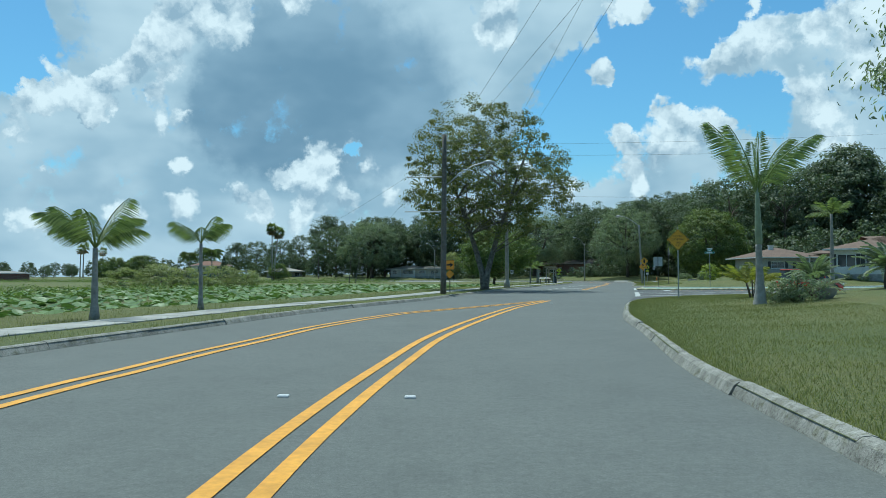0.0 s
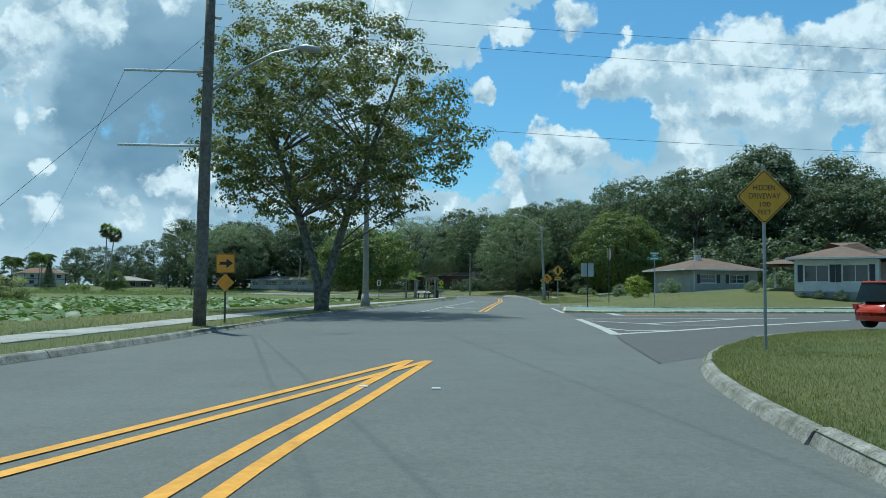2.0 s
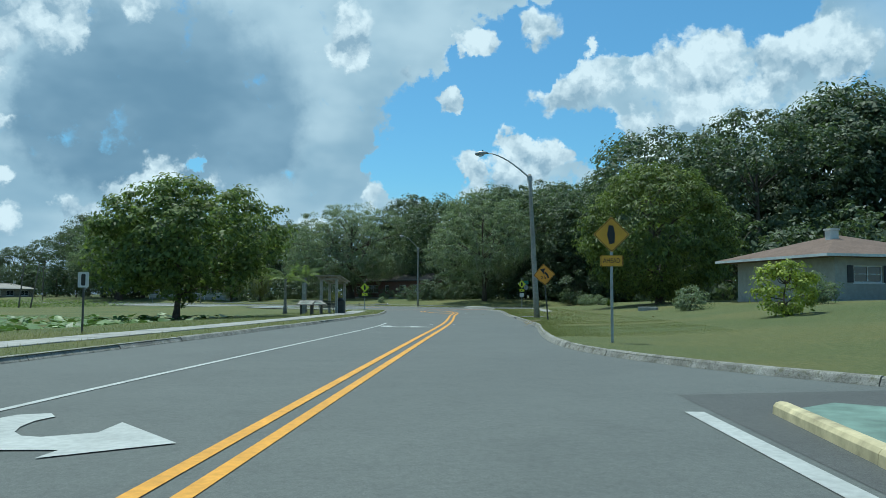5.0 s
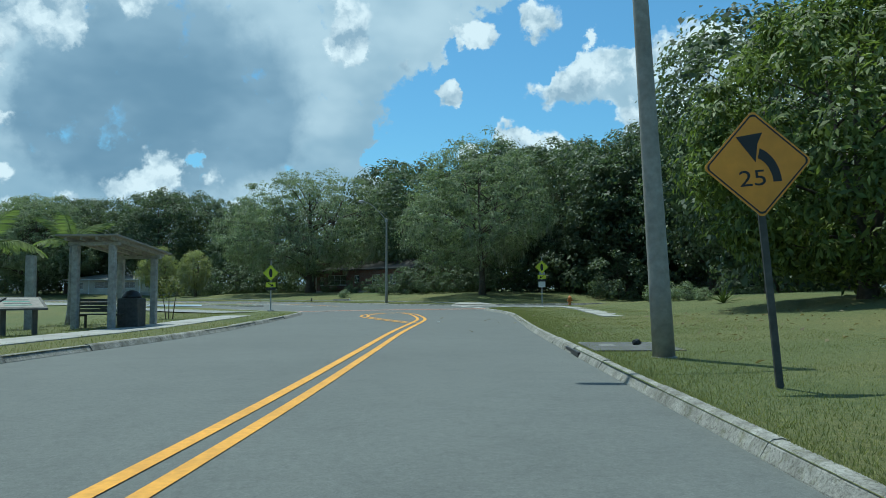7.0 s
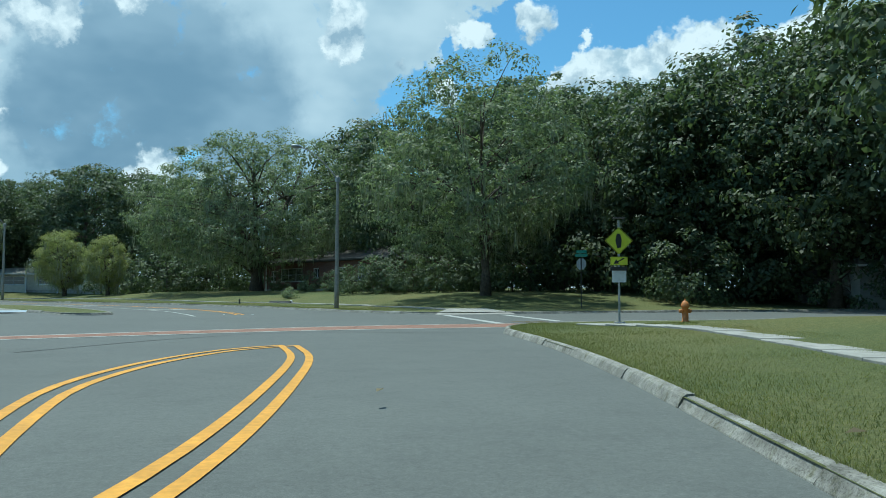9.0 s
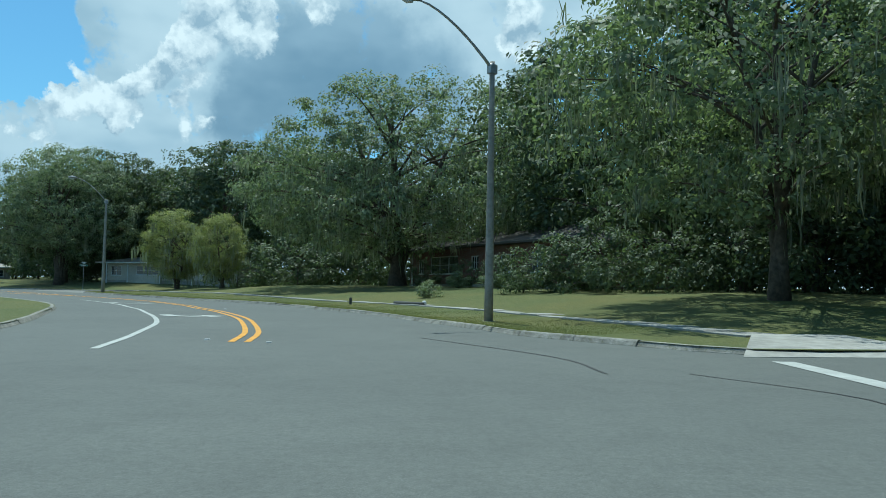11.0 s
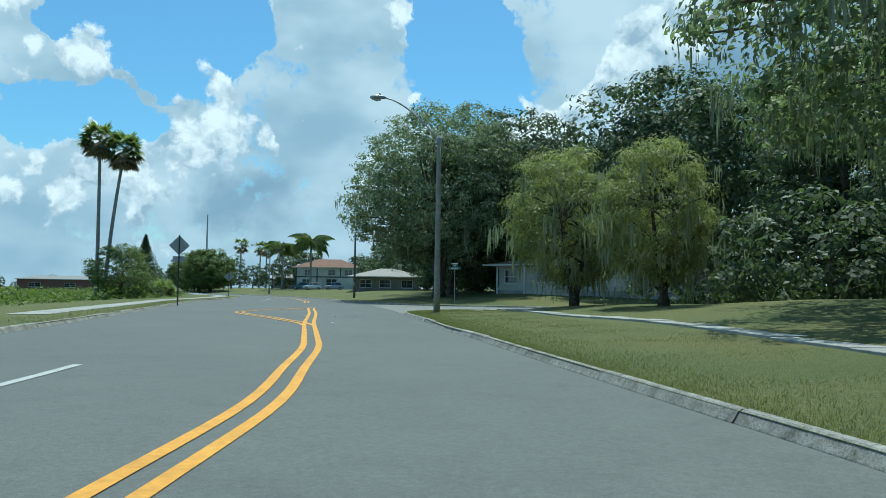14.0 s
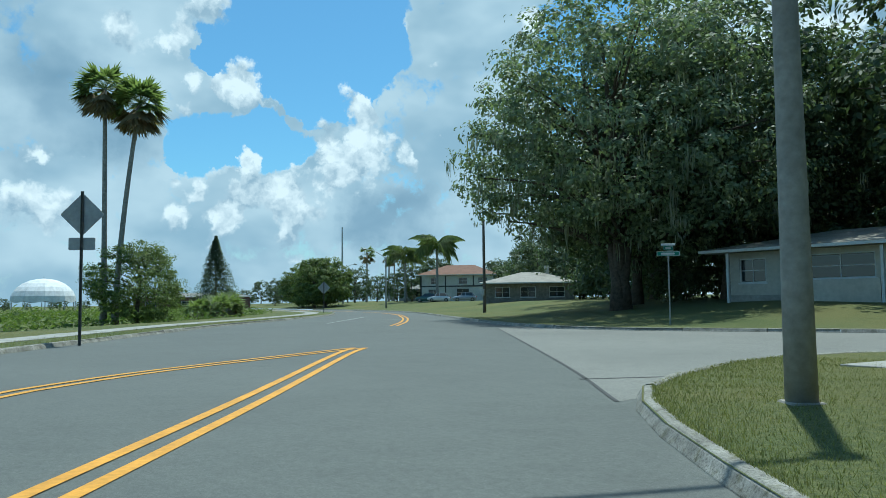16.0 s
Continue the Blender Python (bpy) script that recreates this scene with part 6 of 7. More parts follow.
def hip_roof(x0, x1, y0, y1, z, rise, ridge=None):
    """A hipped roof with thickness and fascia over a rectangle."""
    run = (y1 - y0) / 2 if ridge is None else ridge
    a, b = x0 + run, x1 - run
    m = (y0 + y1) / 2
    v = [(x0, y0, z), (x1, y0, z), (x1, y1, z), (x0, y1, z), (a, m, z + rise), (b, m, z + rise)]
    lo = [(x, y, zz - 0.16) for x, y, zz in v[:4]]
    f = [(0, 1, 5, 4), (1, 2, 5), (2, 3, 4, 5), (3, 0, 4)]
    return (v + lo, f + [(9, 8, 7, 6)]), (v[:4] + lo, [(0, 4, 5, 1)[::-1], (1, 5, 6, 2)[::-1], (2, 6, 7, 3)[::-1], (3, 7, 4, 0)[::-1]])


def house(name, label, m, w, d, h, wall, roof, rise, holes, over=0.7, over_l=None, shutters=False, panes=2, rows=2, chimney=None, ridge=None, trim=None):
    e = root(name, label, "house", m)
    y0 = 0.0
    add_mesh("wall", *join(wall_with_holes(w, h, y0, holes), box(0, 0.2, 0.2, d, 0, h), box(w - 0.2, w, 0.2, d, 0, h), box(0.2, w - 0.2, d - 0.2, d, 0, h)), wall, e)
    add_mesh("floor_slab", *box(0.2, w - 0.2, 0.2, d - 0.2, -0.3, 0.05), CONCRETE, e)
    add_mesh("foundation", *box(-0.03, w + 0.03, -0.03, d + 0.03, -1.2, 0.0), CONCRETE, e)
    for q in holes:
        window(e, *q, y0 + 0.05, panes, rows)
        if shutters:
            add_mesh("shutter", *box(q[0] - 0.48, q[0] - 0.06, y0 - 0.05, y0 - 0.002, q[2], q[3], 0.01), SHUTTER, e)
            add_mesh("shutter", *box(q[1] + 0.06, q[1] + 0.48, y0 - 0.05, y0 - 0.002, q[2], q[3], 0.01), SHUTTER, e)
    ol = over if over_l is None else over_l
    rf, fascia = hip_roof(-ol, w + over, -over, d + over, h + 0.17, rise, ridge)
    r = add_mesh("roof", *rf, roof, e)
    fv = [(x + (0.01 if x > w / 2 else -0.01), y + (0.01 if y > d / 2 else -0.01), z) for x, y, z in fascia[0]]
    add_mesh("fascia", fv, fascia[1], trim or TRIM, r)
    if chimney:
        cx, cy, ch = chimney
        add_mesh("chimney", *join(box(cx - 0.3, cx + 0.3, cy - 0.25, cy + 0.25, h, ch), box(cx - 0.36, cx + 0.36, cy - 0.31, cy + 0.31, ch, ch + 0.12)), STUCCO_W, r)
    return e


def site(x, y, turn_deg, dz=0.0):
    return pose(x, y, land(x, y) + dz, 0, 0, turn_deg)


# low grey bungalow behind the green island
house("bungalow", "low grey bungalow with brown hip roof and shuttered windows", site(45.9, 110.6, 3, 0.1), 8.7, 9, 2.4, STUCCO, SHINGLE, 1.55,
      [(1.3, 3.3, 0.95, 1.95), (5.0, 7.0, 0.95, 1.95)], 0.8, 1.2, True, 2, 2, (3.0, 3.6, 4.3))
# pale house with large windows
h2 = house("ranch_house", "pale ranch house with wide white-framed windows and brown roof", pose(44.5, 88.5, 1.4, 0, 0, -45), 6.5, 9, 2.75, STUCCO_W, SHINGLE, 1.5,
           [(0.75, 2.75, 0.8, 2.3), (3.75, 5.75, 0.8, 2.3)], 0.6, 0.6, True, 2, 1)
add_mesh("wing_wall", *box(6.5, 13.5, 1.6, 9.0, -1.2, 2.5), PINK_WALL, h2)
window(h2, 7.6, 9.4, 0.9, 2.0, 1.5, 4, 2)
add_mesh("wing_roof", *hip_roof(4.6, 14.1, 0.9, 9.7, 2.72, 2.1)[0], SHINGLE, h2)
add_mesh("porch_roof", *hip_roof(-3.6, -0.62, 2.4, 7.4, 2.5, 0.5, 1.2)[0], SHINGLE, h2)
for yy in (2.8, 7.0):
    add_mesh("porch_post", *box(-3.3, -3.15, yy - 0.07, yy + 0.07, -1.0, 2.34), TRIM, h2)
gb = root("garden_bench", "small white garden bench on the lawn beside the bungalow", "bench", site(55.9, 108.6, 0))
add_mesh("seat", *box(-0.7, 0.7, -0.2, 0.2, 0.38, 0.45, 0.01), TRIM, gb)
for q in (-0.55, 0.55):
    add_mesh("leg", *box(q - 0.06, q + 0.06, -0.16, 0.16, -0.15, 0.38, 0.01), TRIM, gb)
# long brick house under the oaks
br = house("brick_house", "long dark red brick house with a screened porch", pose(28.2, 237.0, 1.55, 0, 0, -62), 26, 10, 3.1, BRICK_WALL, SHINGLE_D, 1.6,
           [(2.0, 3.3, 0.9, 2.3), (4.6, 10.2, 0.9, 2.5), (12.6, 13.9, 1.25, 2.4), (17.5, 19.6, 0.95, 2.4), (22, 24, 0.95, 2.4)], 1.0, 1.6, False, 3, 2, trim=SHINGLE_D)
for xx in (-1.3, 0.4, 2.0):
    add_mesh("porch_post", *box(xx - 0.06, xx + 0.06, -0.75, -0.63, -0.6, 3.0), TRIM, br)
# house with the white porch beyond the side street
h5 = house("porch_house", "low cream house with white porch posts under the trees", site(-18.6, 271.8, -7, 0.35), 20, 9, 2.45, CREAM_WALL, TAN_ROOF, 1.1,
           [(0.6, 2.2, 0.7, 2.1), (4.5, 8, 0.8, 2.15), (10, 12.4, 0.9, 2.15), (14.4, 17, 0.9, 2.15)], 1.0, 1.4)
for xx in (0.3, 3.6, 8.6, 13.5):
    add_mesh("porch_post", *box(xx - 0.07, xx + 0.07, -0.8, -0.66, -0.6, 2.4), TRIM, h5)
add_mesh("porch_wall", *box(3.8, 8.5, -0.82, -0.70, -0.6, 0.75), CREAM_WALL, h5)
# further houses along the curve of the lake
house("low_house", "low pale house with grey roof far down the street", site(-66.8, 306.0, 35, 0.1), 11.6, 9, 2.5, STONE_WALL, TAN_ROOF, 1.5,
      [(1.2, 3.2, 0.7, 2.1), (4.6, 6.6, 0.7, 2.1), (8.4, 10.4, 0.7, 2.1)], 0.9, chimney=(8.0, 4.5, 4.9))
td = house("tudor_house", "two-storey house with dark timber framing and red roof", site(-106.0, 332.2, 35, 0.1), 14.5, 9, 4.9, STUCCO_W, RED_TILE, 2.0,
           [(1.5, 3.5, 0.9, 2.3), (7, 9.5, 0.8, 2.4), (2, 3.4, 3.2, 4.5), (7.4, 9.2, 3.2, 4.5), (11.2, 13.0, 3.2, 4.5)], 0.7)
for q in ((0.0, 0.25, 0, 4.85), (4.8, 5.05, 0, 4.85), (10.2, 10.45, 2.97, 4.85), (14.2, 14.48, 0, 4.85)):
    add_mesh("timber", *box(q[0], q[1], -0.06, -0.004, q[2], q[3]), SHUTTER, td)
for q in ((0.26, 4.78, 2.7, 2.95), (5.07, 14.18, 2.7, 2.95)):
    add_mesh("timber", *box(*q[:2], -0.06, -0.004, *q[2:]), SHUTTER, td)
for x, y, a, n in ((-128, 350, 45, 14), (-155, 372, 45, 13)):
    house("far_house", "low suburban house half hidden by trees", site(x, y, a, 0.1), n, 8, 2.6, STUCCO, SHINGLE_G, 1.6, [(1.5, 3.2, 0.9, 2.2), (6, 8, 0.9, 2.2)], 0.8)
house("roadside_house", "low house half hidden by trees beyond the side street", site(70, 181, 0, 0.2), 14, 8, 2.7, STUCCO, SHINGLE_G, 1.7, [(2, 4, 0.9, 2.2), (8, 10, 0.9, 2.2)], 0.8)

# white inflated dome and low sheds across the lake
DOME = plain("dome_fabric", (0.72, 0.73, 0.72), 0.7, vary=0.05)
dm = root("dome", "white ribbed fabric dome across the lake", "dome", pose(-198, 295, 0.6, 0, 0, 20) @ Matrix.Scale(0.72, 4))
rows_, cols = 7, 20
v = [(0, 0, 10.2)]
for i in range(1, rows_ + 1):
    t = math.pi / 2 * i / rows_
    for k in range(cols):
        a = 2 * math.pi * k / cols
        rr = 10.2 * math.sin(t) * (1 - 0.02 * (k % 2))
        v.append((rr * math.cos(a), rr * math.sin(a), 2.6 + 7.6 * math.cos(t) - (0.6 if i == rows_ and k % 2 else 0)))
f = [(0, 1 + k, 1 + (k + 1) % cols) for k in range(cols)]
for i in range(rows_ - 1):
    f += [(1 + i * cols + k, 1 + (i + 1) * cols + k, 1 + (i + 1) * cols + (k + 1) % cols, 1 + i * cols + (k + 1) % cols) for k in range(cols)]
add_mesh("canopy", v, f, DOME, dm)
add_mesh("finial", *tube([(0, 0, 10.1), (0, 0, 10.9)], [0.15, 0.05], 6), GALV, dm)
for k in range(10):
    a = 2 * math.pi * k / 10
    add_mesh("mast_post", *tube([(9.9 * math.cos(a), 9.9 * math.sin(a), -0.6), (9.9 * math.cos(a), 9.9 * math.sin(a), 2.3)], [0.15, 0.15], 6), GALV, dm)
house("lakeside_shed", "low long pinkish building across the lake", pose(-200, 318, 0.0, 0, 0, 60), 30, 10, 3.2, BRICK_WALL, SHINGLE_G, 1.0, [(3, 6, 1, 2.2), (12, 15, 1, 2.2)], 0.5)


# ---------------------------------------------------------------- vehicles
TYRE = plain("tyre_rubber", (0.018, 0.018, 0.018), 0.9, vary=0.2)


def car(name, label, m, paint, length=4.1, width=1.75, height=1.55, boxy=0.0):
    e = root(name, label, "car", m)
    L, W = length / 2, width / 2
    P = Mat(name + "_paint", 0.25)
    P.color(paint)
    P.b.inputs["Coat Weight"].default_value = 0.6
    # lower body: cross sections along the length
    secs = [(-L, 0.36, 0.62, 0.72), (-L + 0.12, 0.26, 0.80, 0.92), (-L + 0.7, 0.22, 0.95, 1.0), (-0.3, 0.2, 0.98, 1.0), (L * 0.45, 0.2, 0.96, 1.0), (L - 0.5, 0.22, 0.86, 0.97), (L - 0.1, 0.28, 0.74, 0.88), (L, 0.36, 0.62, 0.7)]
    v, f = [], []
    for x, z0, z1, k in secs:
        w = W * k
        v += [(x, -w * 0.94, z0), (x, -w, z0 + 0.2), (x, -w, z1 - 0.18), (x, -w * 0.9, z1), (x, w * 0.9, z1), (x, w, z1 - 0.18), (x, w, z0 + 0.2), (x, w * 0.94, z0)]
    for i in range(len(secs) - 1):
        f += [(i * 8 + k, i * 8 + (k + 1) % 8, (i + 1) * 8 + (k + 1) % 8, (i + 1) * 8 + k) for k in range(8)]
    f += [tuple(range(8))[::-1], tuple((len(secs) - 1) * 8 + k for k in range(8))]
    body = add_mesh("body", v, f, P.m, e, True)
    # cabin
    def cabin(g, z0, z1):
        x0, x1, x2, x3 = -L + 0.35 - 0.22 * boxy, -L + 0.75 - 0.45 * boxy, L * (0.12 + 0.1 * boxy), L * 0.52
        b = W * 0.88
        t = W * 0.74
        return ([(x0 + g, -b, z0), (x3 - g, -b, z0), (x3 - g, b, z0), (x0 + g, b, z0), (x1 + g, -t, z1), (x2 - g, -t, z1), (x2 - g, t, z1), (x1 + g, t, z1)],
                [(0, 1, 5, 4), (1, 2, 6, 5), (2, 3, 7, 6), (3, 0, 4, 7), (4, 5, 6, 7), (3, 2, 1, 0)])
    add_mesh("glasshouse", *cabin(0, 0.93, height - 0.06), GLASS, e)
    x1, x2, t = -L + 0.72 - 0.45 * boxy, L * (0.14 + 0.1 * boxy), W * 0.76
    add_mesh("cabin_roof", *box(x1, x2, -t, t, height - 0.06, height, 0.03), P.m, body)
    for sx in (-L + 0.55, -0.1, L * 0.33):
        for sy in (-1, 1):
            add_mesh("pillar", *tube([(sx, sy * W * 0.885, 0.92), (sx * 0.72 - 0.1, sy * t * 0.99, height - 0.04)], [0.045, 0.04], 6), P.m, body)
    for sx in (-L + 0.75, L - 0.8):
        for sy in (-1, 1):
            wv, wf = tube([(sx, sy * (W - 0.2), 0.32), (sx, sy * (W + 0.01), 0.32)], [0.32, 0.32], 18)
            wl = add_mesh("wheel", wv, wf, TYRE, e)
            add_mesh("rim", *tube([(sx, sy * (W - 0.02), 0.32), (sx, sy * (W + 0.02), 0.32)], [0.2, 0.19], 12), GALV, wl)
    for sy in (-1, 1):
        add_mesh("headlight", *box(L - 0.16, L - 0.02, sy * W * 0.7 - 0.15, sy * W * 0.7 + 0.15, 0.6, 0.72, 0.02), SIGN_W, e)
        add_mesh("tail_light", *box(-L + 0.0, -L + 0.1, sy * W * 0.78 - 0.1, sy * W * 0.78 + 0.1, 0.65, 0.85, 0.02), SIGN_R, e)
    return e


car("red_hatchback", "small red hatchback standing at the mouth of the side street", pose(24.1, 50.6, 0.05, 0, 0, 8), (0.50, 0.04, 0.015), 3.95, 1.7, 1.64, 1.0)
car("parked_car", "dark green car parked before the tudor house", pose(-98.5, 326.5, land(-98.5, 326.5), 0, 0, 215), (0.03, 0.10, 0.08))
car("parked_car", "white car parked before the tudor house", pose(-94.5, 325.5, land(-94.5, 325.5), 0, 0, 220), (0.6, 0.62, 0.64))
car("parked_car", "silver car parked before the tudor house", pose(-87.5, 324.5, land(-87.5, 324.5), 0, 0, 225), (0.3, 0.33, 0.38))


# ---------------------------------------------------------------- walks, island and small paving
def slab_walk(name, label, line, width, z, seg=1.5, follow=False):
    """A concrete walk of separate slabs with open joints."""
    e = tagged(new(name), label, "sidewalk", kind="structure")
    d = np.concatenate([[0], np.cumsum(np.linalg.norm(np.diff(line, axis=0), axis=1))])
    rnd = random.Random(len(line))
    n = int(d[-1] / seg)
    for k in range(n):
        s = np.linspace(k * seg + 0.012, (k + 1) * seg - 0.012, 3)
        c = np.stack([np.interp(s, d, line[:, 0]), np.interp(s, d, line[:, 1])], 1)
        t = c[2] - c[0]
        t /= np.linalg.norm(t)
        nn = np.array((-t[1], t[0]))
        zz = (land(*c[1]) + 0.03 if follow else z) + rnd.uniform(-0.008, 0.008)
        h = width / 2
        pts = [c[0] + nn * h, c[1] + nn * h, c[2] + nn * h, c[2] - nn * h, c[1] - nn * h, c[0] - nn * h]
        v = [(p[0], p[1], zz - 0.1) for p in pts] + [(p[0], p[1], zz - 0.012) for p in pts]
        cc = np.mean(pts, axis=0)
        v += [(cc[0] + (p[0] - cc[0]) * 0.985, cc[1] + (p[1] - cc[1]) * 0.985, zz) for p in pts]
        f = [tuple(range(6)), tuple(range(17, 11, -1))]
        for r in (0, 6):
            f += [(r + i, r + 6 + i, r + 6 + (i + 1) % 6, r + (i + 1) % 6) for i in range(6)]
        add_mesh("slab", v, f, CONCRETE, e)
    return e


walk_label = "pale concrete sidewalk of square slabs along the lawn"
i0, i1 = near(W2, (24.3, 145)), near(W2, (-7.6, 8))
slab_walk("sidewalk_1", walk_label, offset(W2, -2.5)[i0:i1:2], 1.4, 0, follow=True)
slab_walk("sidewalk_2", walk_label, smooth_line([(40.9, 179.4), (37.6, 187), (35.2, 193), (32.3, 199), (27.9, 206), (22.9, 213), (17.9, 220), (12.8, 226.6), (7, 232.2), (2, 238),
                                              (-1.2, 241.3), (-4.9, 242.4)]), 1.35, 0, follow=True)
slab_walk("sidewalk_3", walk_label, smooth_line([(37.8, 136), (39.6, 142.5), (41.6, 150), (42.2, 155), (41.0, 159.8)]), 1.3, 0, follow=True)
i0, i1 = near(W1, (-120, 326)), near(W1, (-6, 218))
slab_walk("sidewalk_4", walk_label, offset(W1, -2.6)[i0:i1:2], 1.5, 0, 1.8, follow=True)

# paved loop and parking drive on the lake side of the bend
ring_w = smooth_line([(21.6, 150), (19.5, 152.5), (17, 157), (13.5, 163), (11.5, 170), (13, 176.5)], 1.0)
DRIVE = plain("drive_asphalt", (0.24, 0.24, 0.22), 0.9, vary=0.15, scale=9)


def draped(name, line, width, lift, mat, label):
    n = normals_of(line)
    v, f = [], []
    for p, q in zip(line, n):
        for s in (-1, 0, 1):
            c = p + q * s * width / 2
            v.append((c[0], c[1], land(*c) + lift))
    for i in range(len(line) - 1):
        for k in (0, 1):
            f.append((3 * i + k, 3 * i + k + 1, 3 * i + k + 4, 3 * i + k + 3))
    ob = add_mesh(name, v, f, mat)
    return tagged(ob, label, "drive", kind="structure")


drive_line = smooth_line([(14.8, 180.5), (11.2, 186.5), (5.5, 193.6), (-1.5, 201.8), (-8, 208.5), (-15, 215)], 1.0)
draped("drive_1", drive_line, 3.6, 0.05, DRIVE, "grey parking drive behind a grass strip beside the road")
draped("drive_2", ring_w, 2.6, 0.05, DRIVE, "paved loop path round a grass oval by the lake")
for ln, o in ((drive_line, 1.85), (drive_line, -1.85), (ring_w, 1.35), (ring_w, -1.35)):
    draped("drive_edge", offset(ln, o), 0.16, 0.065, PAINT_W, "white concrete edge of the parking drive")

# driveway apron
ap = [(38.8, 175.25, 0.01), (43.6, 176.0, 0.01), (43.2, 176.75, 0.15), (39.2, 176.15, 0.15), (42.7, 179.3, 0.26), (40.4, 179.1, 0.26)]
k = len(ap)
apron = add_mesh("driveway_apron", ap + [(x, y, -0.1) for x, y, _ in ap],
                 [(0, 1, 2, 3), (3, 2, 4, 5), (0, 6, 7, 1), (1, 7, 8, 2), (2, 8, 10, 4), (4, 10, 11, 5), (5, 11, 9, 3), (3, 9, 6, 0), (9, 8, 7, 6), (11, 10, 8, 9)], CONCRETE)
tagged(apron, "pale concrete ramp across the kerb", "kerb ramp", kind="structure")

# green island with a yellow kerb
GREEN = plain("green_paint", (0.17, 0.255, 0.205), 0.8, vary=0.3, scale=3)
KERB_Y = plain("yellow_kerb_paint", (0.50, 0.43, 0.25), 0.85, vary=0.5, scale=2.5)
isl = np.array([(21.4, 79.6), (22.8, 78.0), (27.5, 76.2), (36, 76.8), (46, 77.8), (46, 71.4), (36, 70.3), (26, 69.6), (19.0, 69.4), (18.0, 69.7), (17.9, 70.4), (19.2, 74.6), (20.6, 79.2)])
n = len(isl)
v = [(x, y, -0.02) for x, y in isl] + [(x, y, 0.13) for x, y in isl]
island = add_mesh("traffic_island", v, [tuple(range(n, 2 * n))[::-1]] + [(i, (i + 1) % n, n + (i + 1) % n, n + i) for i in range(n)], GREEN)
tagged(island, "raised traffic island painted green", "traffic island", kind="structure")
edge = smooth_line([(46, 71.4), (36, 70.3), (26, 69.6), (19.2, 69.35), (18.0, 69.7), (17.9, 70.6), (19.2, 74.6), (20.9, 79.7)], 0.8)[::-1]
make_kerb("island_kerb", edge, 0, len(edge) - 1, KERB_Y, 3, "worn yellow-painted kerb round the green island")


def turn_arrow(x, y, heading):
    """A painted turn arrow for oncoming traffic: a hooked stem and a broad head."""
    outer = [(-0.83, 1.71), (-1.13, 1.57), (-1.24, 1.03), (-1.04, 0.36), (-0.67, -0.12), (-0.23, -0.32), (0.36, -0.27)]
    inner = [(-0.66, 1.48), (-0.71, 1.18), (-0.64, 0.82), (-0.52, 0.54), (-0.34, 0.35), (-0.13, 0.3), (0.27, 0.56)]
    pts = outer + inner + [(0.35, -0.61), (1.21, 0.1), (0.22, 1.17)]
    t = radians(-heading)
    c, s_ = math.cos(t), math.sin(t)
    v = [(x + a * c - b * s_, y + a * s_ + b * c, PAINT_Z + 0.004) for a, b in pts]
    f = [(i, i + 1, i + 8, i + 7) for i in range(6)] + [(14, 15, 6), (6, 15, 13), (13, 15, 16)]
    ob = add_mesh("road_marking", v, f, PAINT_W)
    tagged(ob, "white turn arrow painted on the asphalt", "road marking", "road markings", "structure")


for a in ((13.2, 79.2, 14), (20.4, 106.3, 14), (23.5, 188.6, -28), (14.6, 204.0, -36)):
    turn_arrow(*a)

# studs beside the middle line
stud_mesh = None
for k, (x, y, hd) in enumerate([(-1.7, 8.2, 0), (-0.35, 8.1, 0), (4.2, 36.5, 12), (5.1, 36.2, 12), (12.35, 70.5, 14), (13.35, 70.2, 14), (22.2, 109.2, 14), (23.3, 109, 14), (29.1, 137.2, 14), (30.4, 137.4, 14),
                                (27.7, 177.1, -10), (29.2, 176.6, -10), (20.6, 196.6, -28), (21.9, 197.2, -28), (-0.9, 223.4, -43), (0.7, 224.6, -43), (-5.0, 229.2, -43), (-4.0, 230.1, -43)]):
    if stud_mesh is None:
        st_ = add_mesh("road_stud", *box(-0.06, 0.06, -0.05, 0.05, 0.0, 0.02, 0.01), SIGN_W)
        stud_mesh = st_.data
    else:
        st_ = new("road_stud", stud_mesh)
    st_.matrix_basis = pose(x, y, 0.001, 0, 0, -hd)
    tagged(st_, "small white reflective stud on the asphalt", "road stud", "road studs")

# cracks and seams in the asphalt
SEAM = plain("dark_tar_seam", (0.045, 0.045, 0.045), 0.7, vary=0.3)
for pts, w_ in (([(9.5, 39.3), (11.4, 45.9), (12.0, 47.7), (15.2, 60.2), (17.3, 68.5)], 0.05), ([(25.5, 151.5), (28, 155.6), (31, 158), (36.8, 157.6)], 0.06),
                ([(32.3, 179.1), (35, 174.5), (35.5, 171.8)], 0.05), ([(-4.7, 236.2), (-9, 241), (-23.2, 256)], 0.06), ([(-6.6, 238.2), (-5.2, 240.0)], 0.10), ([(36.8, 172), (38.2, 169.5), (37.6, 167)], 0.04)):
    tagged(ribbon("tar_seam", smooth_line(pts, 0.5), w_, 0.007, SEAM), "dark tar seam in the asphalt", "road seam", kind="structure")

DIRTY = plain("dirty_concrete", (0.105, 0.105, 0.097), 0.92, vary=0.35, scale=3)
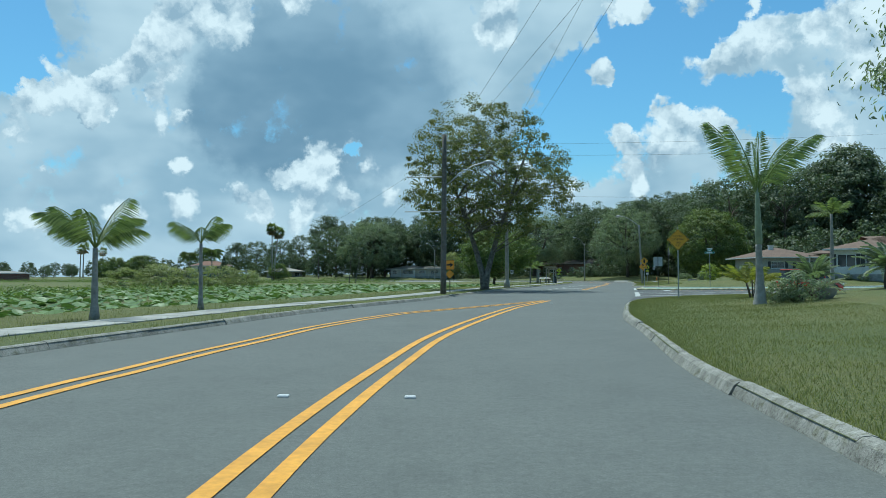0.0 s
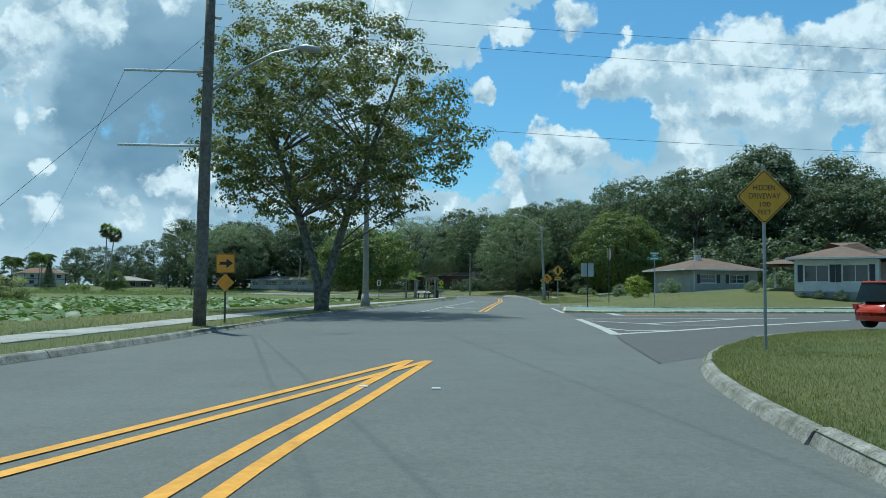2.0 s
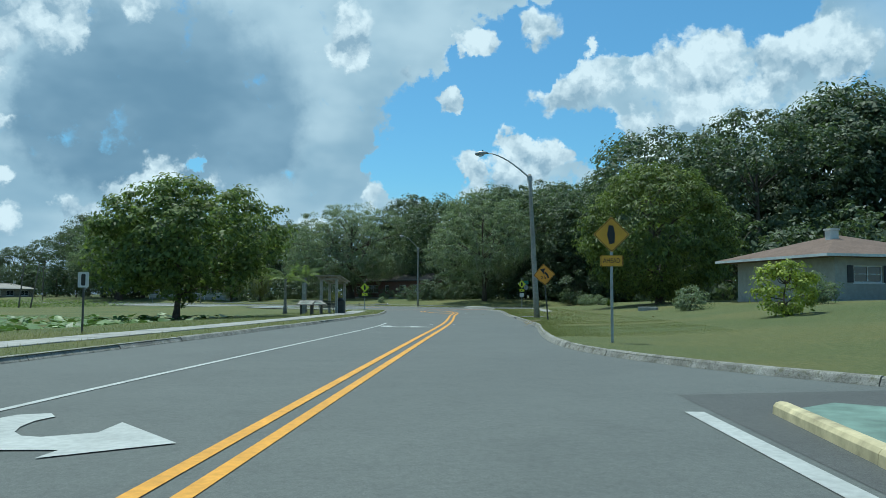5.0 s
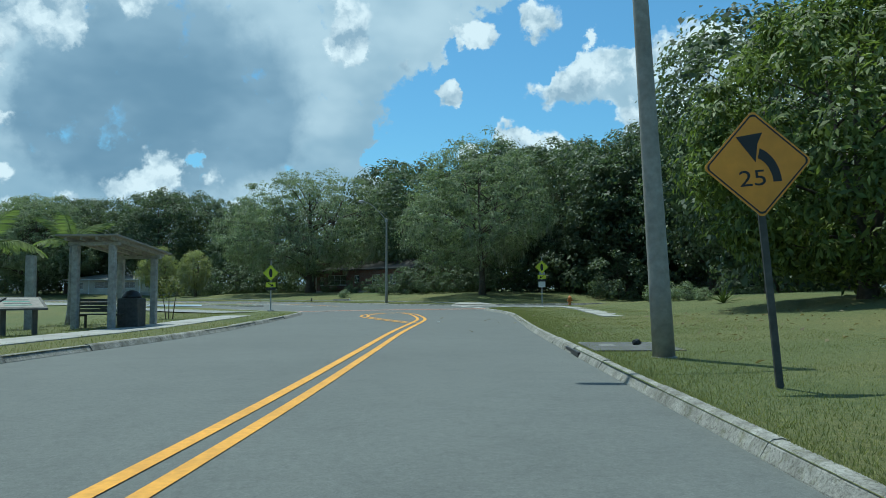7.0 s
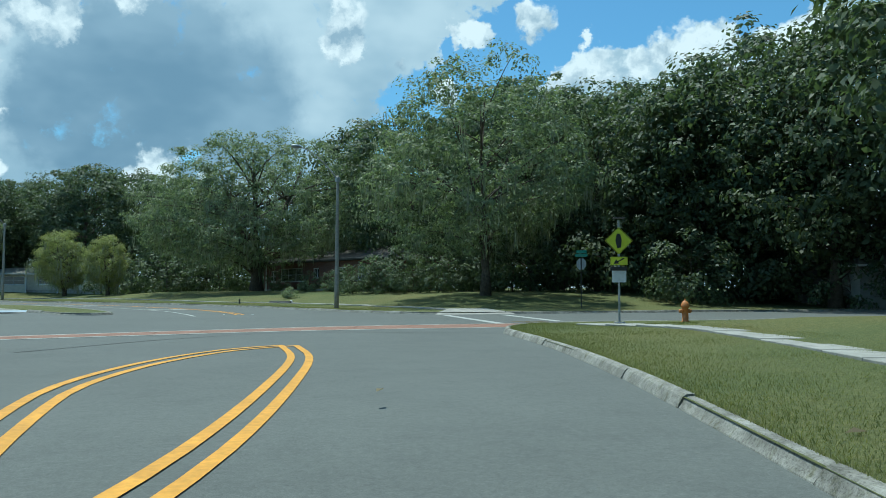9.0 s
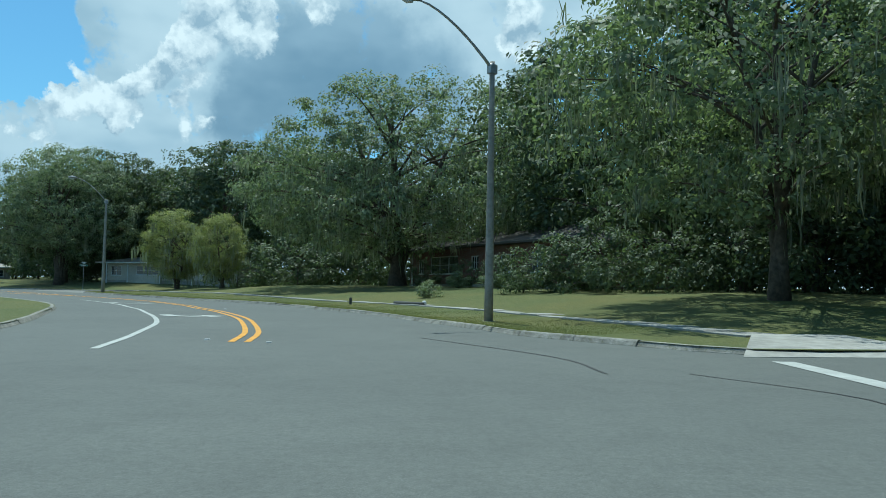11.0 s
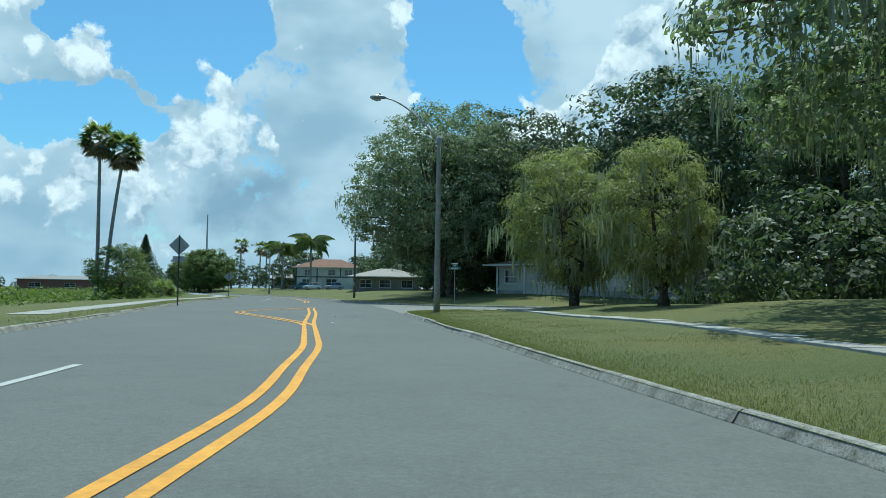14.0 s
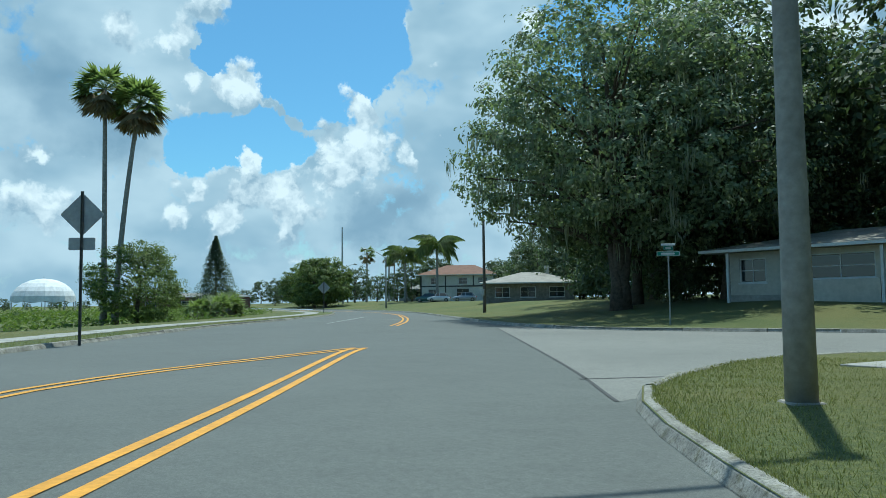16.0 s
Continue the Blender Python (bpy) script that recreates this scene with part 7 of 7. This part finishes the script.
# drain inlet in the kerb
dr = root("drain_inlet", "dark stained storm drain slab with a black block as the kerb opening", "drain", pose(29.95, 120.6, 0, 0, 0, -13))
add_mesh("cover_slab", *box(0.2, 1.9, -1.0, 1.0, 0.06, 0.15, 0.01), DIRTY, dr)
# solid block, no hole: the opening's inner shade is put into its black colour
add_mesh("black_opening_block", *box(-0.10, 0.02, -0.9, 0.9, 0.0, 0.10, 0.01), BLACK, dr)
add_mesh("lid", *box(0.5, 0.8, 0.1, 0.35, 0.151, 0.158, 0.003), CONCRETE, dr)
add_mesh("slab_edge", *box(0.2, 1.9, 1.003, 1.09, 0.06, 0.165, 0.01), CONCRETE, dr)
clod = add_mesh("tar_lump", *tube([(-0.12, 0, 0.02), (-0.08, 0.01, 0.05), (0.02, 0.02, 0.06), (0.12, 0, 0.03)], [0.03, 0.06, 0.07, 0.02], 7), BLACK)
clod.matrix_basis = pose(31.3, 120.7, 0.15, 0, 0, 30)
tagged(clod, "small black lump lying on the drain slab", "rubble")

# fallen fronds and litter
for x, y, rz, l, kerb_at in ((26.1, 106.5, 49, 2.2, 0.35), (41.4, 163.6, 200, 1.6, 9), (40.6, 163.1, 150, 1.2, 9)):
    fv, ff = frond(l, 14, 0.9, 0.4, np.random.default_rng(int(x)), 0.1)
    fv = [(a, b, max(0.012, c * 0.25 + 0.03) + 0.15 * min(max((a - kerb_at) / 0.3, 0), 1)) for a, b, c in fv]
    ob = add_mesh("fallen_frond", fv, ff, DEAD_FROND)
    ob.matrix_basis = pose(x, y, 0.0, 0, 0, rz)
    tagged(ob, "dry brown palm frond lying by the kerb", "palm frond", "fallen fronds")
blk = add_mesh("stone_block", *box(-0.62, 0.62, -0.25, 0.25, -0.05, 0.25, 0.04), CONCRETE)
blk.matrix_basis = pose(38.5, 119.0, land(38.5, 119.0), 0, 0, -40)
tagged(blk, "low weathered concrete block lying on the lawn", "block")
bl = add_mesh("white_ball", *tube([(0, 0, 0.01), (0, 0, 0.04), (0, 0, 0.11), (0, 0, 0.19), (0, 0, 0.235), (0, 0, 0.25)], [0.04, 0.1, 0.135, 0.11, 0.06, 0.01], 14), SIGN_W, smooth=True)
bl.matrix_basis = pose(31.4, 200.2, land(31.4, 200.2) + 0.02)
tagged(bl, "white plastic ball beside the sidewalk", "ball")
lg = add_mesh("drain_pipe", *tube([(-1.6, 0, 0.1), (1.6, 0, 0.1)], [0.1, 0.1], 12), RUST, smooth=True)
lg.matrix_basis = pose(30.5, 201.4, land(30.5, 201.4), 0, 0, 122)
tagged(lg, "dark pipe lying along the sidewalk edge", "pipe")
mk = add_mesh("marker_post", *box(-0.07, 0.07, -0.07, 0.07, -0.05, 0.42, 0.03), RUST)
mk.matrix_basis = pose(27.0, 204.0, land(27.0, 204.0))
tagged(mk, "short dark utility marker post on the lawn", "post")

# ---------------------------------------------------------------- lakeside shelter
TIMBER = plain("grey_timber", (0.40, 0.385, 0.35), 0.95, vary=0.3, scale=6)
sh = root("shelter", "small open timber shelter with a thin sloping roof by the lake", "shelter", pose(18.7, 133.35, land(18.7, 133.35), 0, 0, -15.7))
for x in (-0.6, 0.6):
    for y, zt in ((-1.45, 2.62), (1.45, 2.32)):
        add_mesh("post", *box(x - 0.1, x + 0.1, y - 0.1, y + 0.1, -0.2, zt, 0.02), TIMBER, sh)
for y, zt in ((-1.45, 2.62), (1.45, 2.32)):
    add_mesh("beam", *box(-0.85, 0.85, y - 0.06, y + 0.06, zt, zt + 0.12, 0.01), TIMBER, sh)
for x in (-0.75, -0.25, 0.25, 0.75):
    rv, rf_ = box(x - 0.04, x + 0.04, -1.8, 1.8, 0.0, 0.1)
    add_mesh("rafter", [(p_, q_, r_ + 2.59 - 0.1035 * q_) for p_, q_, r_ in rv], rf_, TIMBER, sh)
rv, rf_ = box(-1.0, 1.0, -1.95, 1.95, 0.0, 0.05)
add_mesh("roof", [(p_, q_, r_ + 2.692 - 0.1035 * q_) for p_, q_, r_ in rv], rf_, TAN_ROOF, sh)
for x, y in ((16.4, 132.2),):
    tp = add_mesh("timber_post", *box(-0.13, 0.13, -0.13, 0.13, -0.2, 2.3, 0.02), TIMBER)
    tp.matrix_basis = pose(x, y, land(x, y), 0, 0, -8)
    tagged(tp, "square grey timber post by the shelter", "post", "timber posts")
bn = root("park_bench", "dark slatted park bench by the shelter", "bench", pose(18.35, 132.6, land(18.35, 132.6), 0, 0, 160))
for k in range(4):
    add_mesh("seat_slat", *box(-0.75, 0.75, -0.22 + k * 0.115, -0.12 + k * 0.115, 0.42, 0.455, 0.008), RUST, bn)
    add_mesh("back_slat", *box(-0.75, 0.75, 0.24 + k * 0.03, 0.27 + k * 0.03, 0.52 + k * 0.11, 0.61 + k * 0.11), RUST, bn)
for x in (-0.6, 0.6):
    add_mesh("leg", *join(box(x - 0.03, x + 0.03, -0.2, -0.14, -0.02, 0.42), box(x - 0.03, x + 0.03, 0.18, 0.24, -0.02, 0.92), box(x - 0.03, x + 0.03, -0.14, 0.18, 0.37, 0.42)), RUST, bn)
tr_ = root("litter_bin", "dark grey square litter bin with a domed lid by the shelter", "litter bin", pose(19.25, 133.0, land(19.25, 133.0), 0, 0, -12))
add_mesh("body", *box(-0.34, 0.34, -0.34, 0.34, -0.02, 0.95, 0.03), RUST, tr_)
add_mesh("dome_lid", *tube([(0, 0, 0.95), (0, 0, 1.02), (0, 0, 1.16), (0, 0, 1.22)], [0.31, 0.3, 0.2, 0.05], 16), BLACK, tr_, True)
for x, y, a in ((16.5, 127.6, -20), (17.3, 128.4, 30)):
    ib = root("information_panel", "low slanted information panel on two legs", "information panel", pose(x, y, land(x, y), 0, 0, a), "information panels")
    for q in (-0.38, 0.38):
        add_mesh("leg", *box(q - 0.06, q + 0.06, -0.05, 0.07, -0.1, 0.82), RUST, ib)
    pv = [(-0.6, -0.42, 0.72), (0.6, -0.42, 0.72), (0.6, 0.38, 1.02), (-0.6, 0.38, 1.02)]
    pn = add_mesh("panel_board", pv + [(p_, q_, r_ - 0.05) for p_, q_, r_ in pv], [(0, 1, 2, 3), (7, 6, 5, 4), (0, 4, 5, 1), (1, 5, 6, 2), (2, 6, 7, 3), (3, 7, 4, 0)], RUST, ib)
    pv = [(-0.52, -0.34, 0.755), (0.52, -0.34, 0.755), (0.52, 0.30, 0.995), (-0.52, 0.30, 0.995)]
    add_mesh("print", pv, [(0, 1, 2, 3)], POLE_CONC, pn)
    for k in range(4):
        zz, yy = 0.80 + 0.045 * k, -0.24 + 0.12 * k
        add_mesh("lettering_bar", [(-0.4, yy, zz), (0.25, yy, zz), (0.25, yy + 0.05, zz + 0.019), (-0.4, yy + 0.05, zz + 0.019)], [(0, 1, 2, 3)], BLACK if k % 2 else SIGN_G, pn)

# ---------------------------------------------------------------- grass, pads and marsh plants
GRASS = leafy("grass_blade", (0.11, 0.125, 0.04), (0.31, 0.295, 0.125), 0.35, 0.8)
PAD = leafy("lily_pad", (0.05, 0.10, 0.025), (0.17, 0.25, 0.08), 0.2, 0.45)
MARSH = leafy("marsh_plant", (0.06, 0.10, 0.02), (0.17, 0.22, 0.05), 0.4)


def blades(name, label, lines, per_m2, depth, seed, tall=0.09):
    """Tufts of thin blades on the strips of lawn beside kerb lines."""
    rng = np.random.default_rng(seed)
    vs = []
    for line, d0, d1 in lines:
        nn = normals_of(line)
        seg = np.linalg.norm(np.diff(line, axis=0), axis=1)
        total = int(seg.sum() * (d1 - d0) * per_m2)
        i = rng.choice(len(seg), total, p=seg / seg.sum())
        t = rng.random(total)[:, None]
        dist = d0 + (d1 - d0) * rng.random(total) ** 1.7
        p = line[i] * (1 - t) + line[i + 1] * t - nn[i] * dist[:, None]
        z = ground_z(p[:, 0], p[:, 1])
        h = tall * rng.uniform(0.35, 1.2, total)
        a = rng.uniform(0, 2 * math.pi, total)
        w = rng.uniform(0.003, 0.008, total)
        lean = rng.normal(size=(total, 2)) * 0.5 * h[:, None]
        v = np.empty((total, 3, 3))
        v[:, 0] = np.stack([p[:, 0] - np.cos(a) * w, p[:, 1] - np.sin(a) * w, z - 0.01], 1)
        v[:, 1] = np.stack([p[:, 0] + np.cos(a) * w, p[:, 1] + np.sin(a) * w, z - 0.01], 1)
        v[:, 2] = np.stack([p[:, 0] + lean[:, 0], p[:, 1] + lean[:, 1], z + h], 1)
        vs.append(v)
    v = np.concatenate(vs)
    n = len(v)
    me = bpy.data.meshes.new(name)
    me.vertices.add(3 * n)
    me.vertices.foreach_set("co", v.reshape(-1))
    me.loops.add(3 * n)
    me.loops.foreach_set("vertex_index", np.arange(3 * n))
    me.polygons.add(n)
    me.polygons.foreach_set("loop_start", np.arange(0, 3 * n, 3))
    me.materials.append(GRASS)
    me.update(calc_edges=True)
    return tagged(new(name, me), label, "grass", kind="stuff")


blades("grass", "short patchy green and straw-coloured lawn grass by the kerb",
       [(E1[near(E1, (2.8, 3)):near(E1, (30, 50))], 0.12, 7.0), (E2[near(E2, (23, 94)):near(E2, (42, 162))], 0.12, 6.0), (E3[near(E3, (36, 179)):near(E3, (-4, 246))], 0.12, 5.0)], 460, 0, 5, 0.05)
blades("verge_grass", "rough green verge grass between kerb and sidewalk",
       [(W2[near(W2, (24, 150)):near(W2, (-7, 12))], 0.2, 1.8), (W1[near(W1, (-60, 270)):near(W1, (-2, 214))], 0.2, 1.8), (W2[near(W2, (24, 150)):near(W2, (-7, 12))], 3.3, 7.0)], 45, 0, 7, 0.12)


def lily_pads(count, seed):
    rng = np.random.default_rng(seed)
    i0, i1 = near(W2, (20, 124)), near(W2, (-8, 2))
    line = W2[i0:i1]
    nn = normals_of(line)
    v, f = [], []
    for k in range(count):
        i = rng.integers(len(line))
        d = 8.5 + 42 * rng.random() ** 1.4
        p = line[i] - nn[i] * d + rng.normal(size=2) * 0.8
        r = rng.uniform(0.14, 0.36)
        z = -0.30 + rng.uniform(0.02, 0.38)
        a0, tilt, ta = rng.uniform(0, 6.28), rng.uniform(0, 0.55), rng.uniform(0, 6.28)
        b = len(v)
        for q in range(7):
            a = a0 + 0.25 + (6.28 - 0.5) * q / 6
            x, y = r * math.cos(a), r * math.sin(a)
            v.append((p[0] + x, p[1] + y, z + tilt * (x * math.cos(ta) + y * math.sin(ta))))
        v.append((p[0], p[1], z - 0.03))
        f += [(b + 7, b + q, b + q + 1) for q in range(6)]
    return tagged(add_mesh("lily_pads", v, f, PAD), "dense green water lily pads on the lake margin", "lily pads", kind="stuff")


lily_pads(9000, 3)


def fallen_leaves(count, seed):
    rng = np.random.default_rng(seed)
    p = np.stack([rng.normal(37, 3.2, count), rng.normal(127, 6, count)], 1)
    z = ground_z(p[:, 0], p[:, 1]) + 0.03
    ob = leaf_mesh("fallen_leaves", np.column_stack([p, z]), np.tile((0, 0, 1.5), (count, 1)), 0.17, DEAD_FROND, None, seed, 0.4)
    return tagged(ob, "pale dry leaves scattered on the lawn", "fallen leaves", kind="stuff")


fallen_leaves(220, 15)


def marsh(name, label, line, d0, d1, count, tall, seed, size=0.4):
    rng = np.random.default_rng(seed)
    nn = normals_of(line)
    i = rng.integers(len(line), size=count)
    d = d0 + (d1 - d0) * rng.random(count)
    p = line[i] - nn[i] * d[:, None] + rng.normal(size=(count, 2)) * 0.5
    clump = np.array([noise.noise(Vector((x * 0.12, y * 0.12, seed))) for x, y in p])
    z = ground_z(p[:, 0], p[:, 1]) + rng.random(count) * tall * np.clip(0.55 + clump, 0.12, 1.2)
    pts = np.stack([p[:, 0], p[:, 1], z], 1)
    ob = leaf_mesh(name, pts, np.tile((0, -0.3, 0.8), (count, 1)) * 1.0, size, MARSH, None, seed, 0.35)
    return tagged(ob, label, "marsh plants", kind="stuff")


marsh("marsh_plants", "tangled green marsh plants along the lake", W1[near(W1, (-150, 354)):near(W1, (-4, 217))], 7.5, 40, 30000, 1.3, 4)
marsh("marsh_plants", "tangled green marsh plants along the lake", W2[near(W2, (10, 90)):near(W2, (-8.6, -20))], 34, 70, 14000, 0.9, 6)
for x, y, s_ in ((-33, 113.5, 1.1), (-40.5, 110.5, 1.2), (-44.5, 107, 1.0), (-29.5, 115, 0.9), (-14.5, 17.5, 0.8), (-16.5, 18.5, 0.9)):
    copy_thing(lake_bush, spot(x, y, x, s_))

# ---------------------------------------------------------------- brick crossing
BRICK = plain("paving_brick", (0.30, 0.165, 0.115), 0.9, vary=0.3, scale=20)
BRICK_BED = plain("brick_bed", (0.25, 0.15, 0.11), 0.95, vary=0.2)
ba, bb = smooth_line(BRICK_A, 0.01), smooth_line(BRICK_B, 0.01)
na = np.linspace(0, len(ba) - 1, 80).astype(int)
nb = np.linspace(0, len(bb) - 1, 80).astype(int)
bed_v = [(*ba[i], 0.003) for i in na] + [(*bb[i], 0.003) for i in nb]
bed = add_mesh("crossing", bed_v, [(80 + k, 80 + k + 1, k + 1, k) for k in range(79)], BRICK_BED)
tagged(bed, "red brick pedestrian crossing between white lines", "crossing", kind="structure")
rest_v, rest_f = [], []
brick_mesh = None
rnd = random.Random(9)
cols_n = 88
for k in range(cols_n):
    u = (k + 0.5) / cols_n
    pa, pb = ba[int(u * (len(ba) - 1))], bb[int(u * (len(bb) - 1))]
    wid = np.linalg.norm(pa - pb)
    t = (ba[min(len(ba) - 1, int(u * (len(ba) - 1)) + 30)] - ba[max(0, int(u * (len(ba) - 1)) - 30)])
    ang = math.degrees(math.atan2(t[1], t[0]))
    m_ = int((wid - 0.24) / 0.125)
    for j in range(m_):
        c = pb + (pa - pb) * ((0.12 + (j + 0.5) * (wid - 0.24) / m_) / wid)
        sh_ = (0.5 if j % 2 else 0.0) * 0.225
        c = c + t / np.linalg.norm(t) * sh_
        mat_ = pose(c[0], c[1], 0.003 + rnd.uniform(0, 0.003), 0, 0, ang + rnd.uniform(-0.6, 0.6))
        if 38 <= k < 52:
            if brick_mesh is None:
                b_ = add_mesh("brick", *box(-0.105, 0.105, -0.058, 0.058, 0, 0.006, 0.004), BRICK, bed)
                brick_mesh = b_.data
            else:
                b_ = new("brick", brick_mesh)
                b_.parent = bed
            b_.matrix_basis = mat_
        else:
            bv, bf = box(-0.105, 0.105, -0.058, 0.058, 0, 0.006)
            k0 = len(rest_v)
            rest_v += [tuple(mat_ @ Vector(q)) for q in bv]
            rest_f += [tuple(q + k0 for q in w_) for w_ in bf[1:]]
rest_ob = add_mesh("bricks", rest_v, rest_f, BRICK, bed)
rest_ob["kind"] = "stuff"
